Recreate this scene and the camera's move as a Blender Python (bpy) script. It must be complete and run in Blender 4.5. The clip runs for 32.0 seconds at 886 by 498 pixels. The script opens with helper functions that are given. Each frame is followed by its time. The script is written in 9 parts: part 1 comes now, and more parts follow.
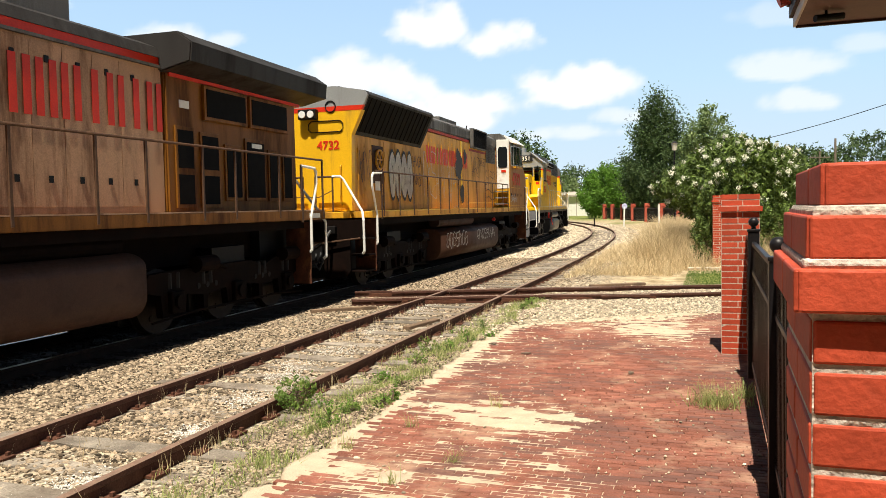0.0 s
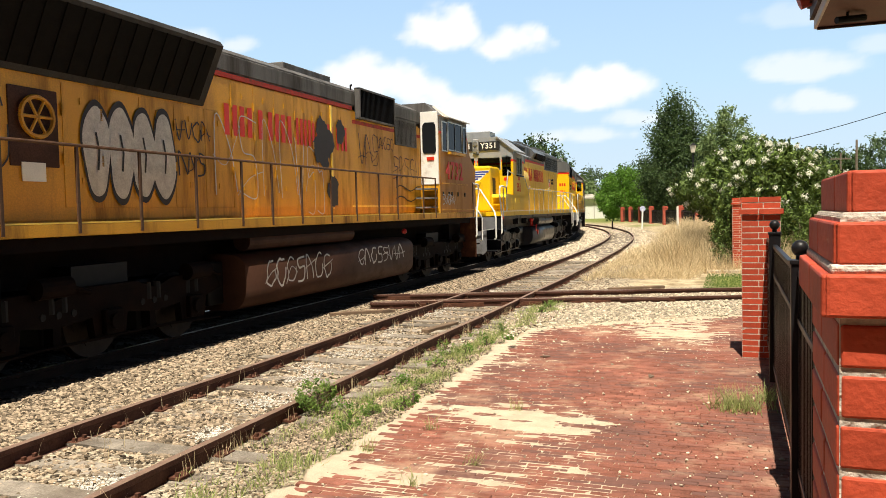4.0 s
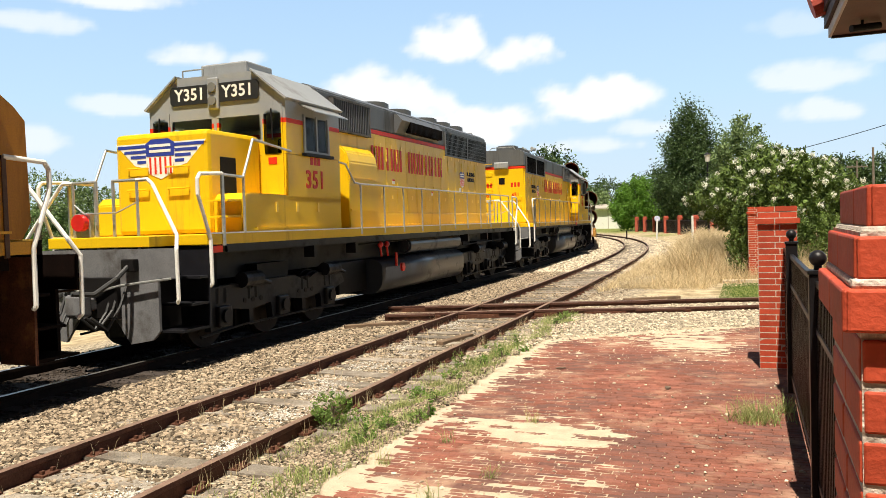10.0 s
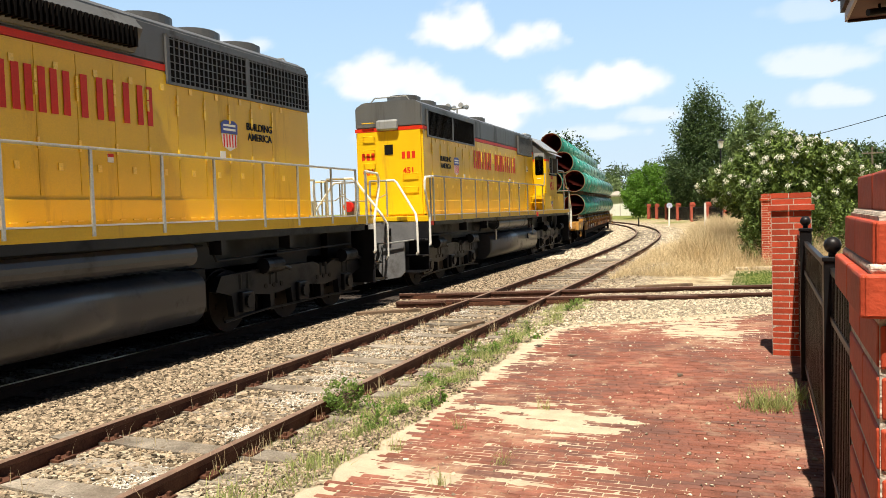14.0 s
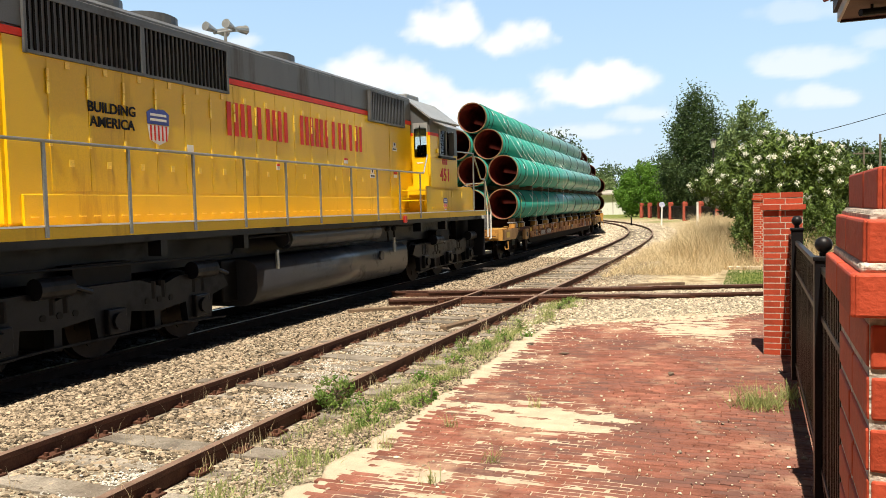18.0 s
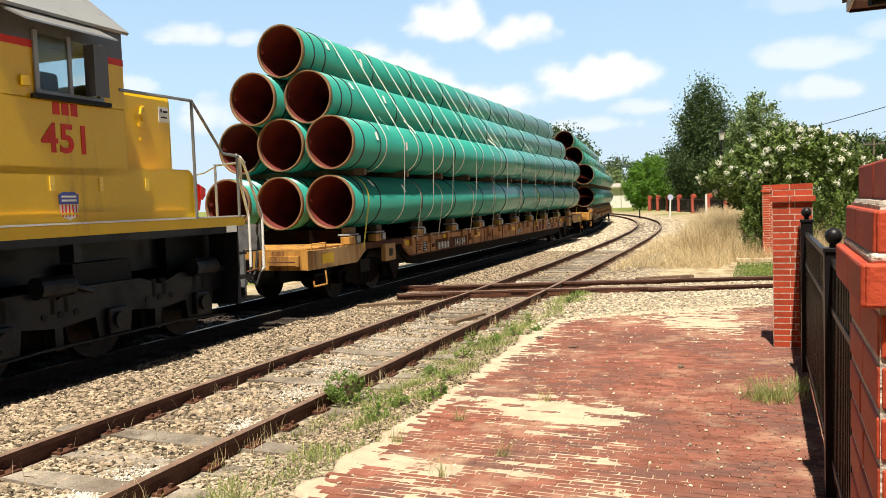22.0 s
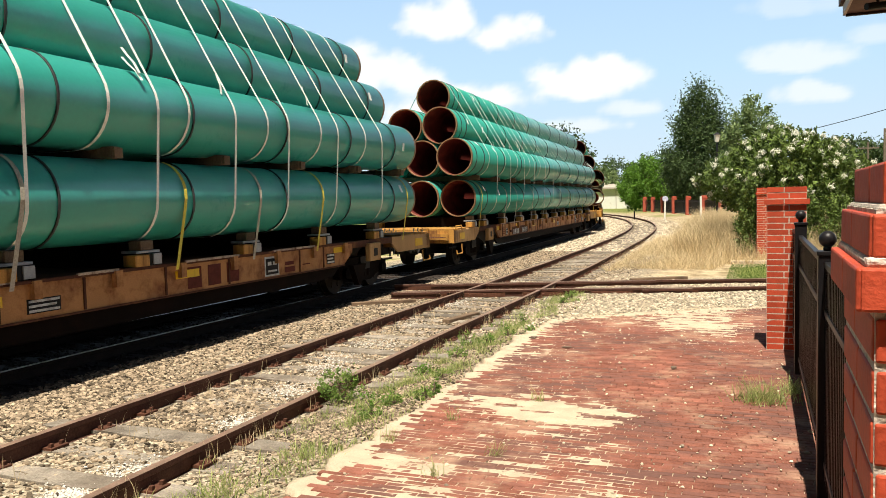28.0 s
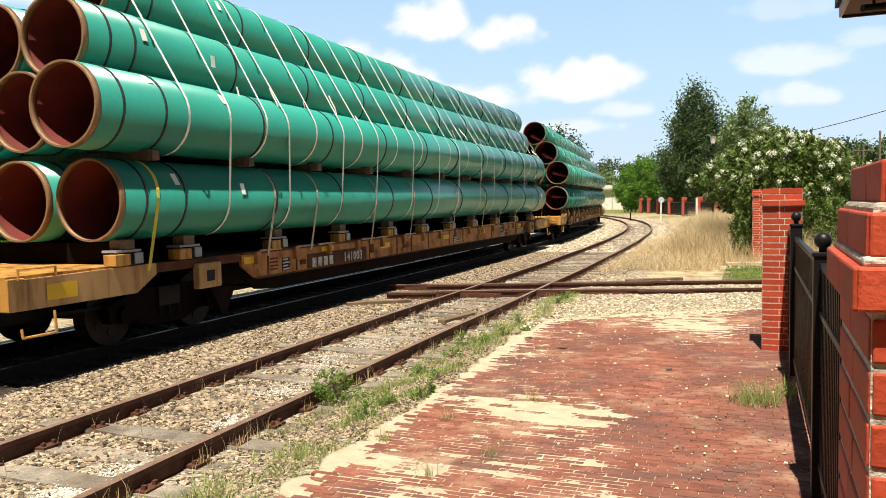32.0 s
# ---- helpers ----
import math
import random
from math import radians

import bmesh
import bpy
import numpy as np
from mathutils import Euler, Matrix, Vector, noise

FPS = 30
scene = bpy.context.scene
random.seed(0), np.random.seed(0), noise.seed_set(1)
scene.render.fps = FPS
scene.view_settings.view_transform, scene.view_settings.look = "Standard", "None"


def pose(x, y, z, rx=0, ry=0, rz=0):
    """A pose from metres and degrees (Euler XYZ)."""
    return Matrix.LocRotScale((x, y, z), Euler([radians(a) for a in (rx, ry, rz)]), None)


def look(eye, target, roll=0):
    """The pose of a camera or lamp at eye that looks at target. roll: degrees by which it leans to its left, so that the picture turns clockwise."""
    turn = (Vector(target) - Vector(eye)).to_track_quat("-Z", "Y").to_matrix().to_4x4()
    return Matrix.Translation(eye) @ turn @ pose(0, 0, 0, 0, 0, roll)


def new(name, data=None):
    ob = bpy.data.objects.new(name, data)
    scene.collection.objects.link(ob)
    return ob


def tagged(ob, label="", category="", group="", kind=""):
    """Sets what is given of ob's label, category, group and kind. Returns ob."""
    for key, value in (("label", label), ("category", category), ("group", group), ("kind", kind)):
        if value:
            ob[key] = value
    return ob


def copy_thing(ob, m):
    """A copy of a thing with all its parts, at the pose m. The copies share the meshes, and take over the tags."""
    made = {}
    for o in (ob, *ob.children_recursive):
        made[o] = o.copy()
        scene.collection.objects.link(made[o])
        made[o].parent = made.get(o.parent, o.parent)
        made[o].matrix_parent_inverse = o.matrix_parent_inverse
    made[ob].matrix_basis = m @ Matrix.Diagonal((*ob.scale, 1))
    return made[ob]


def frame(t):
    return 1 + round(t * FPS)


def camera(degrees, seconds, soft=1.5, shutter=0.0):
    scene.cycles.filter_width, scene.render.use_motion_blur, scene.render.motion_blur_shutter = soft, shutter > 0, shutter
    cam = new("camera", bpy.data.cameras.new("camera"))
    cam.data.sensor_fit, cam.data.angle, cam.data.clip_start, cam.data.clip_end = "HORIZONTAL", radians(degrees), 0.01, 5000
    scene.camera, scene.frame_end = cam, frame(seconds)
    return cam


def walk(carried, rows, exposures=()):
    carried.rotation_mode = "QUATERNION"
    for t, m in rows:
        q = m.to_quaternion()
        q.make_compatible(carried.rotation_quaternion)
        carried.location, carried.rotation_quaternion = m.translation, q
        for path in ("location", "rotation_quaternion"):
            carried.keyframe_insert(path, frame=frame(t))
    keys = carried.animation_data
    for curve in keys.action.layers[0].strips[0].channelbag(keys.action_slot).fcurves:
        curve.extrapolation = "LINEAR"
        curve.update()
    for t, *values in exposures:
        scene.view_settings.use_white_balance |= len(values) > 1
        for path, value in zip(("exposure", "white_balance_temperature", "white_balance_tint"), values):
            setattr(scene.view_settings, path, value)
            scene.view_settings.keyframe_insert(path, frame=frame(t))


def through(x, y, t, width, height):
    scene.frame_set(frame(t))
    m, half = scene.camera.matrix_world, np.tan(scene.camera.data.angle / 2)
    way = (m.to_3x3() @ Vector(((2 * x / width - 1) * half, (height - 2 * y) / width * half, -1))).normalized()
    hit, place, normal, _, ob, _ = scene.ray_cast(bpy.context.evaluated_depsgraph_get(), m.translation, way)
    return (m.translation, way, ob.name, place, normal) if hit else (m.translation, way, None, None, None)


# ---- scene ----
cam = camera(59.0, 32.0, soft=0.8)
# seconds, eye, tilt, lean, turn of the hand-held camera
PATH = [
    (0, 0.025, 0.020, 1.739, 87.02, 1.13, 0.13),
    (0.5, 0.041, 0.068, 1.732, 86.72, 1.04, 0.74),
    (1, 0.012, 0.008, 1.739, 86.51, 1.11, 0.54),
    (1.5, 0.002, -0.011, 1.742, 86.60, 1.16, 0.82),
    (2, 0.022, 0.033, 1.736, 86.55, 1.47, 1.20),
    (2.5, 0.025, 0.036, 1.737, 86.79, 1.60, 0.74),
    (3, 0.008, 0.001, 1.743, 86.92, 1.42, 1.13),
    (3.5, 0.002, -0.013, 1.745, 87.10, 1.29, 1.22),
    (5.5, 0.002, -0.005, 1.748, 87.61, 1.58, 2.20),
    (6, 0.002, -0.003, 1.748, 87.70, 1.72, 2.20),
    (6.5, 0.003, -0.002, 1.748, 87.70, 1.61, 2.24),
    (7, -0.002, -0.013, 1.753, 88.13, 1.38, 1.96),
    (7.5, -0.004, -0.018, 1.752, 88.15, 1.03, 1.62),
    (8, 0.005, 0.006, 1.749, 87.99, 1.32, 1.71),
    (8.5, 0.006, 0.012, 1.749, 87.89, 1.36, 2.08),
    (9, 0.000, 0.000, 1.750, 88.00, 1.30, 2.25),
    (9.5, -0.001, -0.010, 1.753, 88.05, 1.53, 2.38),
    (10, -0.003, -0.015, 1.754, 88.12, 1.74, 2.37),
    (10.5, -0.005, -0.014, 1.754, 88.00, 1.67, 2.51),
    (11, -0.000, -0.004, 1.752, 87.77, 1.37, 2.43),
    (11.5, 0.003, 0.004, 1.750, 87.74, 1.39, 2.20),
    (12, -0.003, -0.008, 1.751, 87.65, 1.07, 2.13),
    (12.5, 0.000, -0.008, 1.751, 87.67, 1.28, 2.13),
    (13, 0.005, 0.006, 1.750, 87.53, 1.58, 2.50),
    (13.5, -0.003, -0.001, 1.751, 87.31, 1.69, 2.91),
    (14, -0.006, -0.010, 1.751, 87.22, 1.80, 3.19),
    (14.5, -0.010, -0.016, 1.753, 87.34, 1.84, 3.12),
    (16.5, -0.012, -0.016, 1.752, 86.99, 1.49, 3.02),
    (17, -0.002, 0.004, 1.748, 86.84, 1.48, 3.18),
    (17.5, -0.008, -0.009, 1.749, 87.02, 1.34, 2.73),
    (18, 0.002, 0.006, 1.748, 87.04, 1.46, 2.69),
    (18.5, 0.004, 0.014, 1.747, 87.20, 1.49, 2.72),
    (19, -0.004, -0.004, 1.748, 87.06, 1.43, 2.74),
    (19.5, 0.001, 0.006, 1.748, 87.12, 1.65, 2.93),
    (20, 0.009, 0.017, 1.746, 86.90, 1.96, 3.24),
    (20.5, -0.000, -0.001, 1.749, 87.09, 1.96, 3.16),
    (21, -0.004, -0.007, 1.750, 87.05, 1.93, 2.90),
    (21.5, -0.011, -0.021, 1.751, 86.97, 1.94, 3.17),
    (22, -0.003, -0.005, 1.748, 86.66, 1.94, 3.25),
    (22.5, -0.004, 0.001, 1.748, 86.76, 1.74, 3.04),
    (23, -0.006, -0.003, 1.746, 86.66, 1.61, 2.94),
    (23.5, -0.000, 0.009, 1.745, 86.68, 1.67, 2.74),
    (24, -0.004, 0.002, 1.746, 86.55, 1.67, 2.94),
    (24.5, 0.008, 0.026, 1.742, 86.57, 1.77, 3.04),
    (25, 0.012, 0.032, 1.741, 86.44, 1.61, 2.75),
    (25.5, 0.002, 0.014, 1.744, 86.43, 1.53, 2.92),
    (27.5, 0.013, 0.035, 1.744, 86.90, 1.57, 2.81),
    (28, -0.003, 0.002, 1.748, 86.57, 1.29, 2.90),
    (28.5, 0.006, 0.022, 1.743, 86.49, 1.63, 3.13),
    (29, 0.008, 0.022, 1.743, 86.39, 1.51, 3.05),
    (29.5, 0.011, 0.032, 1.741, 86.16, 1.34, 2.78),
    (30, 0.009, 0.027, 1.742, 86.00, 1.66, 3.11),
    (30.5, 0.003, 0.019, 1.744, 86.24, 1.25, 2.77),
    (31, 0.009, 0.029, 1.742, 86.31, 1.29, 2.63),
    (31.5, 0.006, 0.025, 1.743, 86.47, 1.22, 2.62),
    (32, 0.003, 0.019, 1.743, 86.59, 1.04, 2.63),
]
walk(cam, [(r[0], pose(*r[1:])) for r in PATH])

# ---- world, sun ----
SUN_EL, SUN_AZ = radians(68.5), (-0.174, -0.985)
world = bpy.data.worlds.new("sky")
scene.world = world
world.use_nodes = True
wn = world.node_tree
sky = wn.nodes.new("ShaderNodeTexSky")
sky.sky_type, sky.sun_disc = "NISHITA", False
sky.sun_elevation, sky.sun_rotation = SUN_EL, math.atan2(SUN_AZ[0], SUN_AZ[1])
sky.air_density, sky.dust_density, sky.ozone_density = 1.0, 2.5, 1.0
wn.links.new(sky.outputs[0], wn.nodes["Background"].inputs[0])
wn.nodes["Background"].inputs[1].default_value = 0.019
sun = new("sun", bpy.data.lights.new("sun", "SUN"))
sun.data.energy, sun.data.angle, sun.data.color = 7.7, radians(0.55), (1.0, 0.92, 0.78)
sun.matrix_world = look((0, 0, 0), (-SUN_AZ[0] * math.cos(SUN_EL), -SUN_AZ[1] * math.cos(SUN_EL), -math.sin(SUN_EL)))
scene.view_settings.exposure = 0.25


# ---- materials ----
def mat(name, colour, rough=0.6, metal=0.0, scale=6.0, vary=0.25, bump=0.15, fine=60.0, dirt=None, dirt_amount=0.0, dirt_scale=1.5, streak=False, rand=0.0, coat=0.0, world=False, tint=None, spec=0.5):
    """A painted or worn surface: base colour, two scales of variation, optional dirt and fine relief."""
    m = bpy.data.materials.new(name)
    m.use_nodes = True
    nt = m.node_tree
    n, l = nt.nodes, nt.links
    b = n["Principled BSDF"]
    b.inputs["Roughness"].default_value, b.inputs["Metallic"].default_value = rough, metal
    b.inputs["Specular IOR Level"].default_value = spec
    b.inputs["Coat Weight"].default_value = coat
    tc = n.new("ShaderNodeTexCoord")
    mp = n.new("ShaderNodeMapping")
    place = n.new("ShaderNodeNewGeometry").outputs["Position"] if world else tc.outputs["Object"]
    l.new(place, mp.inputs[0])
    if streak:
        mp.inputs["Scale"].default_value = (1, 1, 0.12)
    n1 = n.new("ShaderNodeTexNoise")
    n1.inputs["Scale"].default_value, n1.inputs["Detail"].default_value = scale, 6
    l.new(mp.outputs[0], n1.inputs[0])
    n2 = n.new("ShaderNodeTexNoise")
    n2.inputs["Scale"].default_value, n2.inputs["Detail"].default_value = fine, 4
    l.new(place, n2.inputs[0])
    add = n.new("ShaderNodeMath")
    add.operation = "ADD"
    l.new(n1.outputs[0], add.inputs[0])
    l.new(n2.outputs[0], add.inputs[1])
    mr = n.new("ShaderNodeMapRange")
    mr.inputs[1].default_value, mr.inputs[2].default_value = 0.7, 1.3
    mr.inputs[3].default_value, mr.inputs[4].default_value = 1 - vary, 1 + vary
    l.new(add.outputs[0], mr.inputs[0])
    val = mr.outputs[0]
    if rand:
        oi = n.new("ShaderNodeObjectInfo")
        ge = n.new("ShaderNodeNewGeometry")
        ad = n.new("ShaderNodeMath")
        ad.operation = "ADD"
        l.new(oi.outputs["Random"], ad.inputs[0])
        l.new(ge.outputs["Random Per Island"], ad.inputs[1])
        fr = n.new("ShaderNodeMath")
        fr.operation = "FRACT"
        l.new(ad.outputs[0], fr.inputs[0])
        rr = n.new("ShaderNodeMapRange")
        rr.inputs[3].default_value, rr.inputs[4].default_value = 1 - rand, 1 + rand
        l.new(fr.outputs[0], rr.inputs[0])
        mu = n.new("ShaderNodeMath")
        mu.operation = "MULTIPLY"
        l.new(val, mu.inputs[0])
        l.new(rr.outputs[0], mu.inputs[1])
        val = mu.outputs[0]
    hv = n.new("ShaderNodeHueSaturation")
    hv.inputs["Color"].default_value = (*colour, 1)
    l.new(val, hv.inputs["Value"])
    col = hv.outputs[0]
    if tint:
        n4 = n.new("ShaderNodeTexNoise")
        n4.inputs["Scale"].default_value, n4.inputs["Detail"].default_value = 0.9, 5
        l.new(place, n4.inputs[0])
        a4 = n.new("ShaderNodeMath")
        a4.operation = "MULTIPLY_ADD"
        a4.inputs[1].default_value = 0.35
        l.new(fr.outputs[0], a4.inputs[0])
        l.new(n4.outputs[0], a4.inputs[2])
        r4 = n.new("ShaderNodeMapRange")
        r4.inputs[1].default_value, r4.inputs[2].default_value = 0.58, 0.82
        l.new(a4.outputs[0], r4.inputs[0])
        m4 = n.new("ShaderNodeMix")
        m4.data_type = "RGBA"
        m4.inputs["B"].default_value = (*tint, 1)
        l.new(r4.outputs[0], m4.inputs["Factor"])
        l.new(col, m4.inputs["A"])
        col = m4.outputs["Result"]
    if dirt:
        n3 = n.new("ShaderNodeTexNoise")
        n3.inputs["Scale"].default_value, n3.inputs["Detail"].default_value, n3.inputs["Roughness"].default_value = dirt_scale, 8, 0.7
        l.new(mp.outputs[0], n3.inputs[0])
        r3 = n.new("ShaderNodeMapRange")
        r3.inputs[1].default_value, r3.inputs[2].default_value = 0.62 - 0.3 * dirt_amount, 0.78 - 0.2 * dirt_amount
        l.new(n3.outputs[0], r3.inputs[0])
        mx = n.new("ShaderNodeMix")
        mx.data_type = "RGBA"
        mx.inputs["B"].default_value = (*dirt, 1)
        l.new(r3.outputs[0], mx.inputs["Factor"])
        l.new(col, mx.inputs["A"])
        col = mx.outputs["Result"]
        rm = n.new("ShaderNodeMapRange")
        rm.inputs[3].default_value, rm.inputs[4].default_value = rough, max(rough, 0.8)
        l.new(r3.outputs[0], rm.inputs[0])
        l.new(rm.outputs[0], b.inputs["Roughness"])
    l.new(col, b.inputs["Base Color"])
    if bump:
        bp = n.new("ShaderNodeBump")
        bp.inputs["Strength"].default_value, bp.inputs["Distance"].default_value = bump, 0.01
        l.new(add.outputs[0], bp.inputs["Height"])
        l.new(bp.outputs[0], b.inputs["Normal"])
    return m


YELLOW = mat("yellow_paint", (0.73, 0.46, 0.008), 0.35, scale=1.2, vary=0.08, bump=0.02, coat=0.08, dirt=(0.40, 0.22, 0.02), dirt_amount=0.14, streak=True, spec=0.3)
YELLOW_OLD = mat("weathered_yellow_paint", (0.60, 0.295, 0.018), 0.45, scale=1.5, vary=0.2, bump=0.04, dirt=(0.20, 0.085, 0.018), dirt_amount=0.44, streak=True, dirt_scale=2.2, spec=0.25)
FADED = mat("faded_peach_paint", (0.46, 0.285, 0.175), 0.55, scale=2, vary=0.25, bump=0.05, dirt=(0.10, 0.045, 0.022), dirt_amount=0.40, streak=True, dirt_scale=2.5, spec=0.2)
GREY = mat("grey_paint", (0.27, 0.28, 0.285), 0.4, scale=2, vary=0.12, bump=0.03, dirt=(0.13, 0.125, 0.12), dirt_amount=0.2, streak=True)
GREY_SOOT = mat("black_sooted_grey_paint", (0.034, 0.032, 0.031), 0.6, scale=2, vary=0.3, bump=0.05, dirt=(0.014, 0.011, 0.01), dirt_amount=0.45, streak=True, spec=0.15)
YELLOW_GRIME = mat("grimy_brown_yellow_paint", (0.20, 0.080, 0.011), 0.5, scale=1.5, vary=0.28, bump=0.05, dirt=(0.055, 0.021, 0.008), dirt_amount=0.55, streak=True, dirt_scale=2.4, spec=0.15)
YELLOW_CAB = mat("dull_orange_yellow_paint", (0.40, 0.165, 0.010), 0.45, scale=1.5, vary=0.2, bump=0.03, dirt=(0.13, 0.045, 0.01), dirt_amount=0.4, streak=True, spec=0.2)
GREY_OLD = mat("sooty_grey_paint", (0.13, 0.125, 0.12), 0.6, scale=2, vary=0.25, bump=0.05, dirt=(0.04, 0.034, 0.03), dirt_amount=0.55, streak=True, spec=0.25)
RED = mat("red_paint", (0.60, 0.032, 0.011), 0.45, scale=4, vary=0.12, bump=0.02, spec=0.2)
TANK_GREY = mat("grey_tank_paint", (0.040, 0.042, 0.050), 0.28, scale=3, vary=0.2, bump=0.04, dirt=(0.016, 0.014, 0.013), dirt_amount=0.3, spec=0.5)
# grey gear, its colour lowered to carry the shade below the deck
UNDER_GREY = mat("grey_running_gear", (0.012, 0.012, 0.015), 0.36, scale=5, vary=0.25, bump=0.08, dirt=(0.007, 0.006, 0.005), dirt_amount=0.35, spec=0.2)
PILOT = mat("grey_pilot_paint", (0.15, 0.15, 0.155), 0.45, scale=4, vary=0.25, bump=0.05, dirt=(0.05, 0.04, 0.032), dirt_amount=0.35, spec=0.3)
# grime, blackened further to stand in for the shade under the vehicles
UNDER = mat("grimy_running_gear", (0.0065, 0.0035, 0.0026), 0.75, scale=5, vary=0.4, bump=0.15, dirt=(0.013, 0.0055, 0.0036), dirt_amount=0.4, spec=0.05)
TANK_OLD = mat("rusty_fuel_tank", (0.065, 0.03, 0.019), 0.6, scale=3, vary=0.35, bump=0.1, dirt=(0.035, 0.02, 0.014), dirt_amount=0.5, spec=0.12)
BLACK = mat("black_steel", (0.010, 0.009, 0.009), 0.5, scale=8, vary=0.3, bump=0.05, spec=0.12)
DARK = mat("dark_grille", (0.006, 0.005, 0.0045), 0.7, scale=9, vary=0.3, bump=0.05, spec=0.06)
SILVER = mat("galvanised_rail", (0.42, 0.42, 0.40), 0.4, 0.6, scale=9, vary=0.2, bump=0.02)
BROWN_RAIL = mat("grimy_hand_rail", (0.085, 0.045, 0.026), 0.6, 0.0, scale=9, vary=0.3, bump=0.04, spec=0.2)
RED_WORN = mat("worn_red_stripe", (0.40, 0.032, 0.014), 0.55, scale=5, vary=0.3, bump=0.03, dirt=(0.17, 0.06, 0.04), dirt_amount=0.5, dirt_scale=9, spec=0.2)
WHITE = mat("white_paint", (0.78, 0.77, 0.72), 0.45, scale=5, vary=0.08, bump=0.02, dirt=(0.4, 0.33, 0.25), dirt_amount=0.15)
BLUE = mat("blue_paint", (0.03, 0.05, 0.30), 0.4, scale=5, vary=0.1, bump=0.0)
RUST = mat("rusty_steel", (0.13, 0.055, 0.033), 0.75, 0.1, scale=7, vary=0.35, bump=0.15, dirt=(0.05, 0.024, 0.017), dirt_amount=0.5, spec=0.12)
# main rail sides: oily brown, darkened to sink into the train's shadow
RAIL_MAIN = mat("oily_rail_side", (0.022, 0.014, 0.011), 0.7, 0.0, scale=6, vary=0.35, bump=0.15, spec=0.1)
YELLOW_END = mat("sunlit_clean_yellow_paint", (0.74, 0.42, 0.012), 0.4, scale=1.4, vary=0.12, bump=0.03, dirt=(0.36, 0.19, 0.03), dirt_amount=0.22, streak=True, dirt_scale=2.2, spec=0.3)
RAIL = mat("rail_side", (0.085, 0.040, 0.029), 0.75, 0.0, scale=6, vary=0.35, bump=0.15, spec=0.12)
RAIL_TOP = mat("rail_head", (0.30, 0.27, 0.25), 0.35, 0.8, scale=8, vary=0.25, bump=0.04)
RAIL_OLD = mat("rusty_rail_head", (0.21, 0.135, 0.10), 0.6, 0.2, scale=8, vary=0.3, bump=0.08, spec=0.2)
CAR_YELLOW = mat("weathered_flatcar_paint", (0.46, 0.235, 0.055), 0.6, scale=2.5, vary=0.3, bump=0.06, dirt=(0.11, 0.042, 0.02), dirt_amount=0.52, streak=True, dirt_scale=3.2, spec=0.2)
CAR_SIDE = mat("rusty_flatcar_side", (0.43, 0.215, 0.085), 0.65, scale=1.5, vary=0.16, bump=0.06, dirt=(0.13, 0.036, 0.018), dirt_amount=0.5, dirt_scale=2.0, spec=0.15)
CAR_RUST = mat("dark_rusted_steel", (0.085, 0.032, 0.018), 0.75, scale=5, vary=0.4, bump=0.1, dirt=(0.20, 0.09, 0.035), dirt_amount=0.3, dirt_scale=3, spec=0.12)
CAR_TAN = mat("chalky_tan_paint", (0.46, 0.285, 0.13), 0.7, scale=2.5, vary=0.2, bump=0.06, dirt=(0.13, 0.05, 0.025), dirt_amount=0.36, streak=True, dirt_scale=3.4, spec=0.15)
CAR_CHIP = mat("chipped_pale_paint", (0.50, 0.40, 0.32), 0.8, scale=9, vary=0.3, bump=0.1, dirt=(0.12, 0.05, 0.03), dirt_amount=0.5, dirt_scale=14, spec=0.15)
BLOCK_GREY = mat("grey_steel_plate", (0.28, 0.29, 0.31), 0.5, scale=9, vary=0.2, bump=0.05)
STENCIL = mat("worn_white_stencil", (0.52, 0.54, 0.54), 0.7, scale=14, vary=0.3, bump=0.0, dirt=(0.16, 0.10, 0.07), dirt_amount=0.35, dirt_scale=9, spec=0.15)
GREY_HOOD = mat("dark_grey_hood_paint", (0.105, 0.108, 0.112), 0.42, scale=2, vary=0.15, bump=0.03, dirt=(0.05, 0.047, 0.045), dirt_amount=0.25, streak=True, spec=0.3)
STONE_PALE = mat("pale_gravel_stone", (0.46, 0.39, 0.29), 0.9, scale=20, vary=0.2, bump=0.4, rand=0.6, spec=0.12)
PIPE_GREEN = mat("green_epoxy_coating", (0.036, 0.32, 0.258), 0.30, scale=0.8, vary=0.07, bump=0.012, fine=20, dirt=(0.045, 0.29, 0.24), dirt_amount=0.05, spec=0.5)
PIPE_IN = mat("red_primer", (0.14, 0.022, 0.016), 0.7, scale=2.5, vary=0.25, bump=0.05, dirt=(0.07, 0.016, 0.012), dirt_amount=0.4, spec=0.15)
PIPE_RIM = mat("bare_pipe_end", (0.26, 0.145, 0.075), 0.6, 0.2, scale=9, vary=0.3, bump=0.05)
STRAP = mat("white_webbing", (0.75, 0.75, 0.70), 0.8, scale=30, vary=0.1, bump=0.1)
STRAP_GREY = mat("soiled_webbing", (0.42, 0.38, 0.31), 0.8, scale=30, vary=0.2, bump=0.1)
STRAP_Y = mat("yellow_webbing", (0.62, 0.52, 0.06), 0.8, scale=30, vary=0.15, bump=0.1)
TIMBER = mat("old_timber", (0.17, 0.115, 0.075), 0.85, scale=5, vary=0.35, bump=0.3, dirt=(0.055, 0.04, 0.03), dirt_amount=0.5, rand=0.25, spec=0.12)
TIE = mat("weathered_tie", (0.225, 0.195, 0.158), 0.9, scale=5, vary=0.45, bump=0.6, dirt=(0.11, 0.085, 0.065), dirt_amount=0.55, rand=0.35, world=True, spec=0.12)
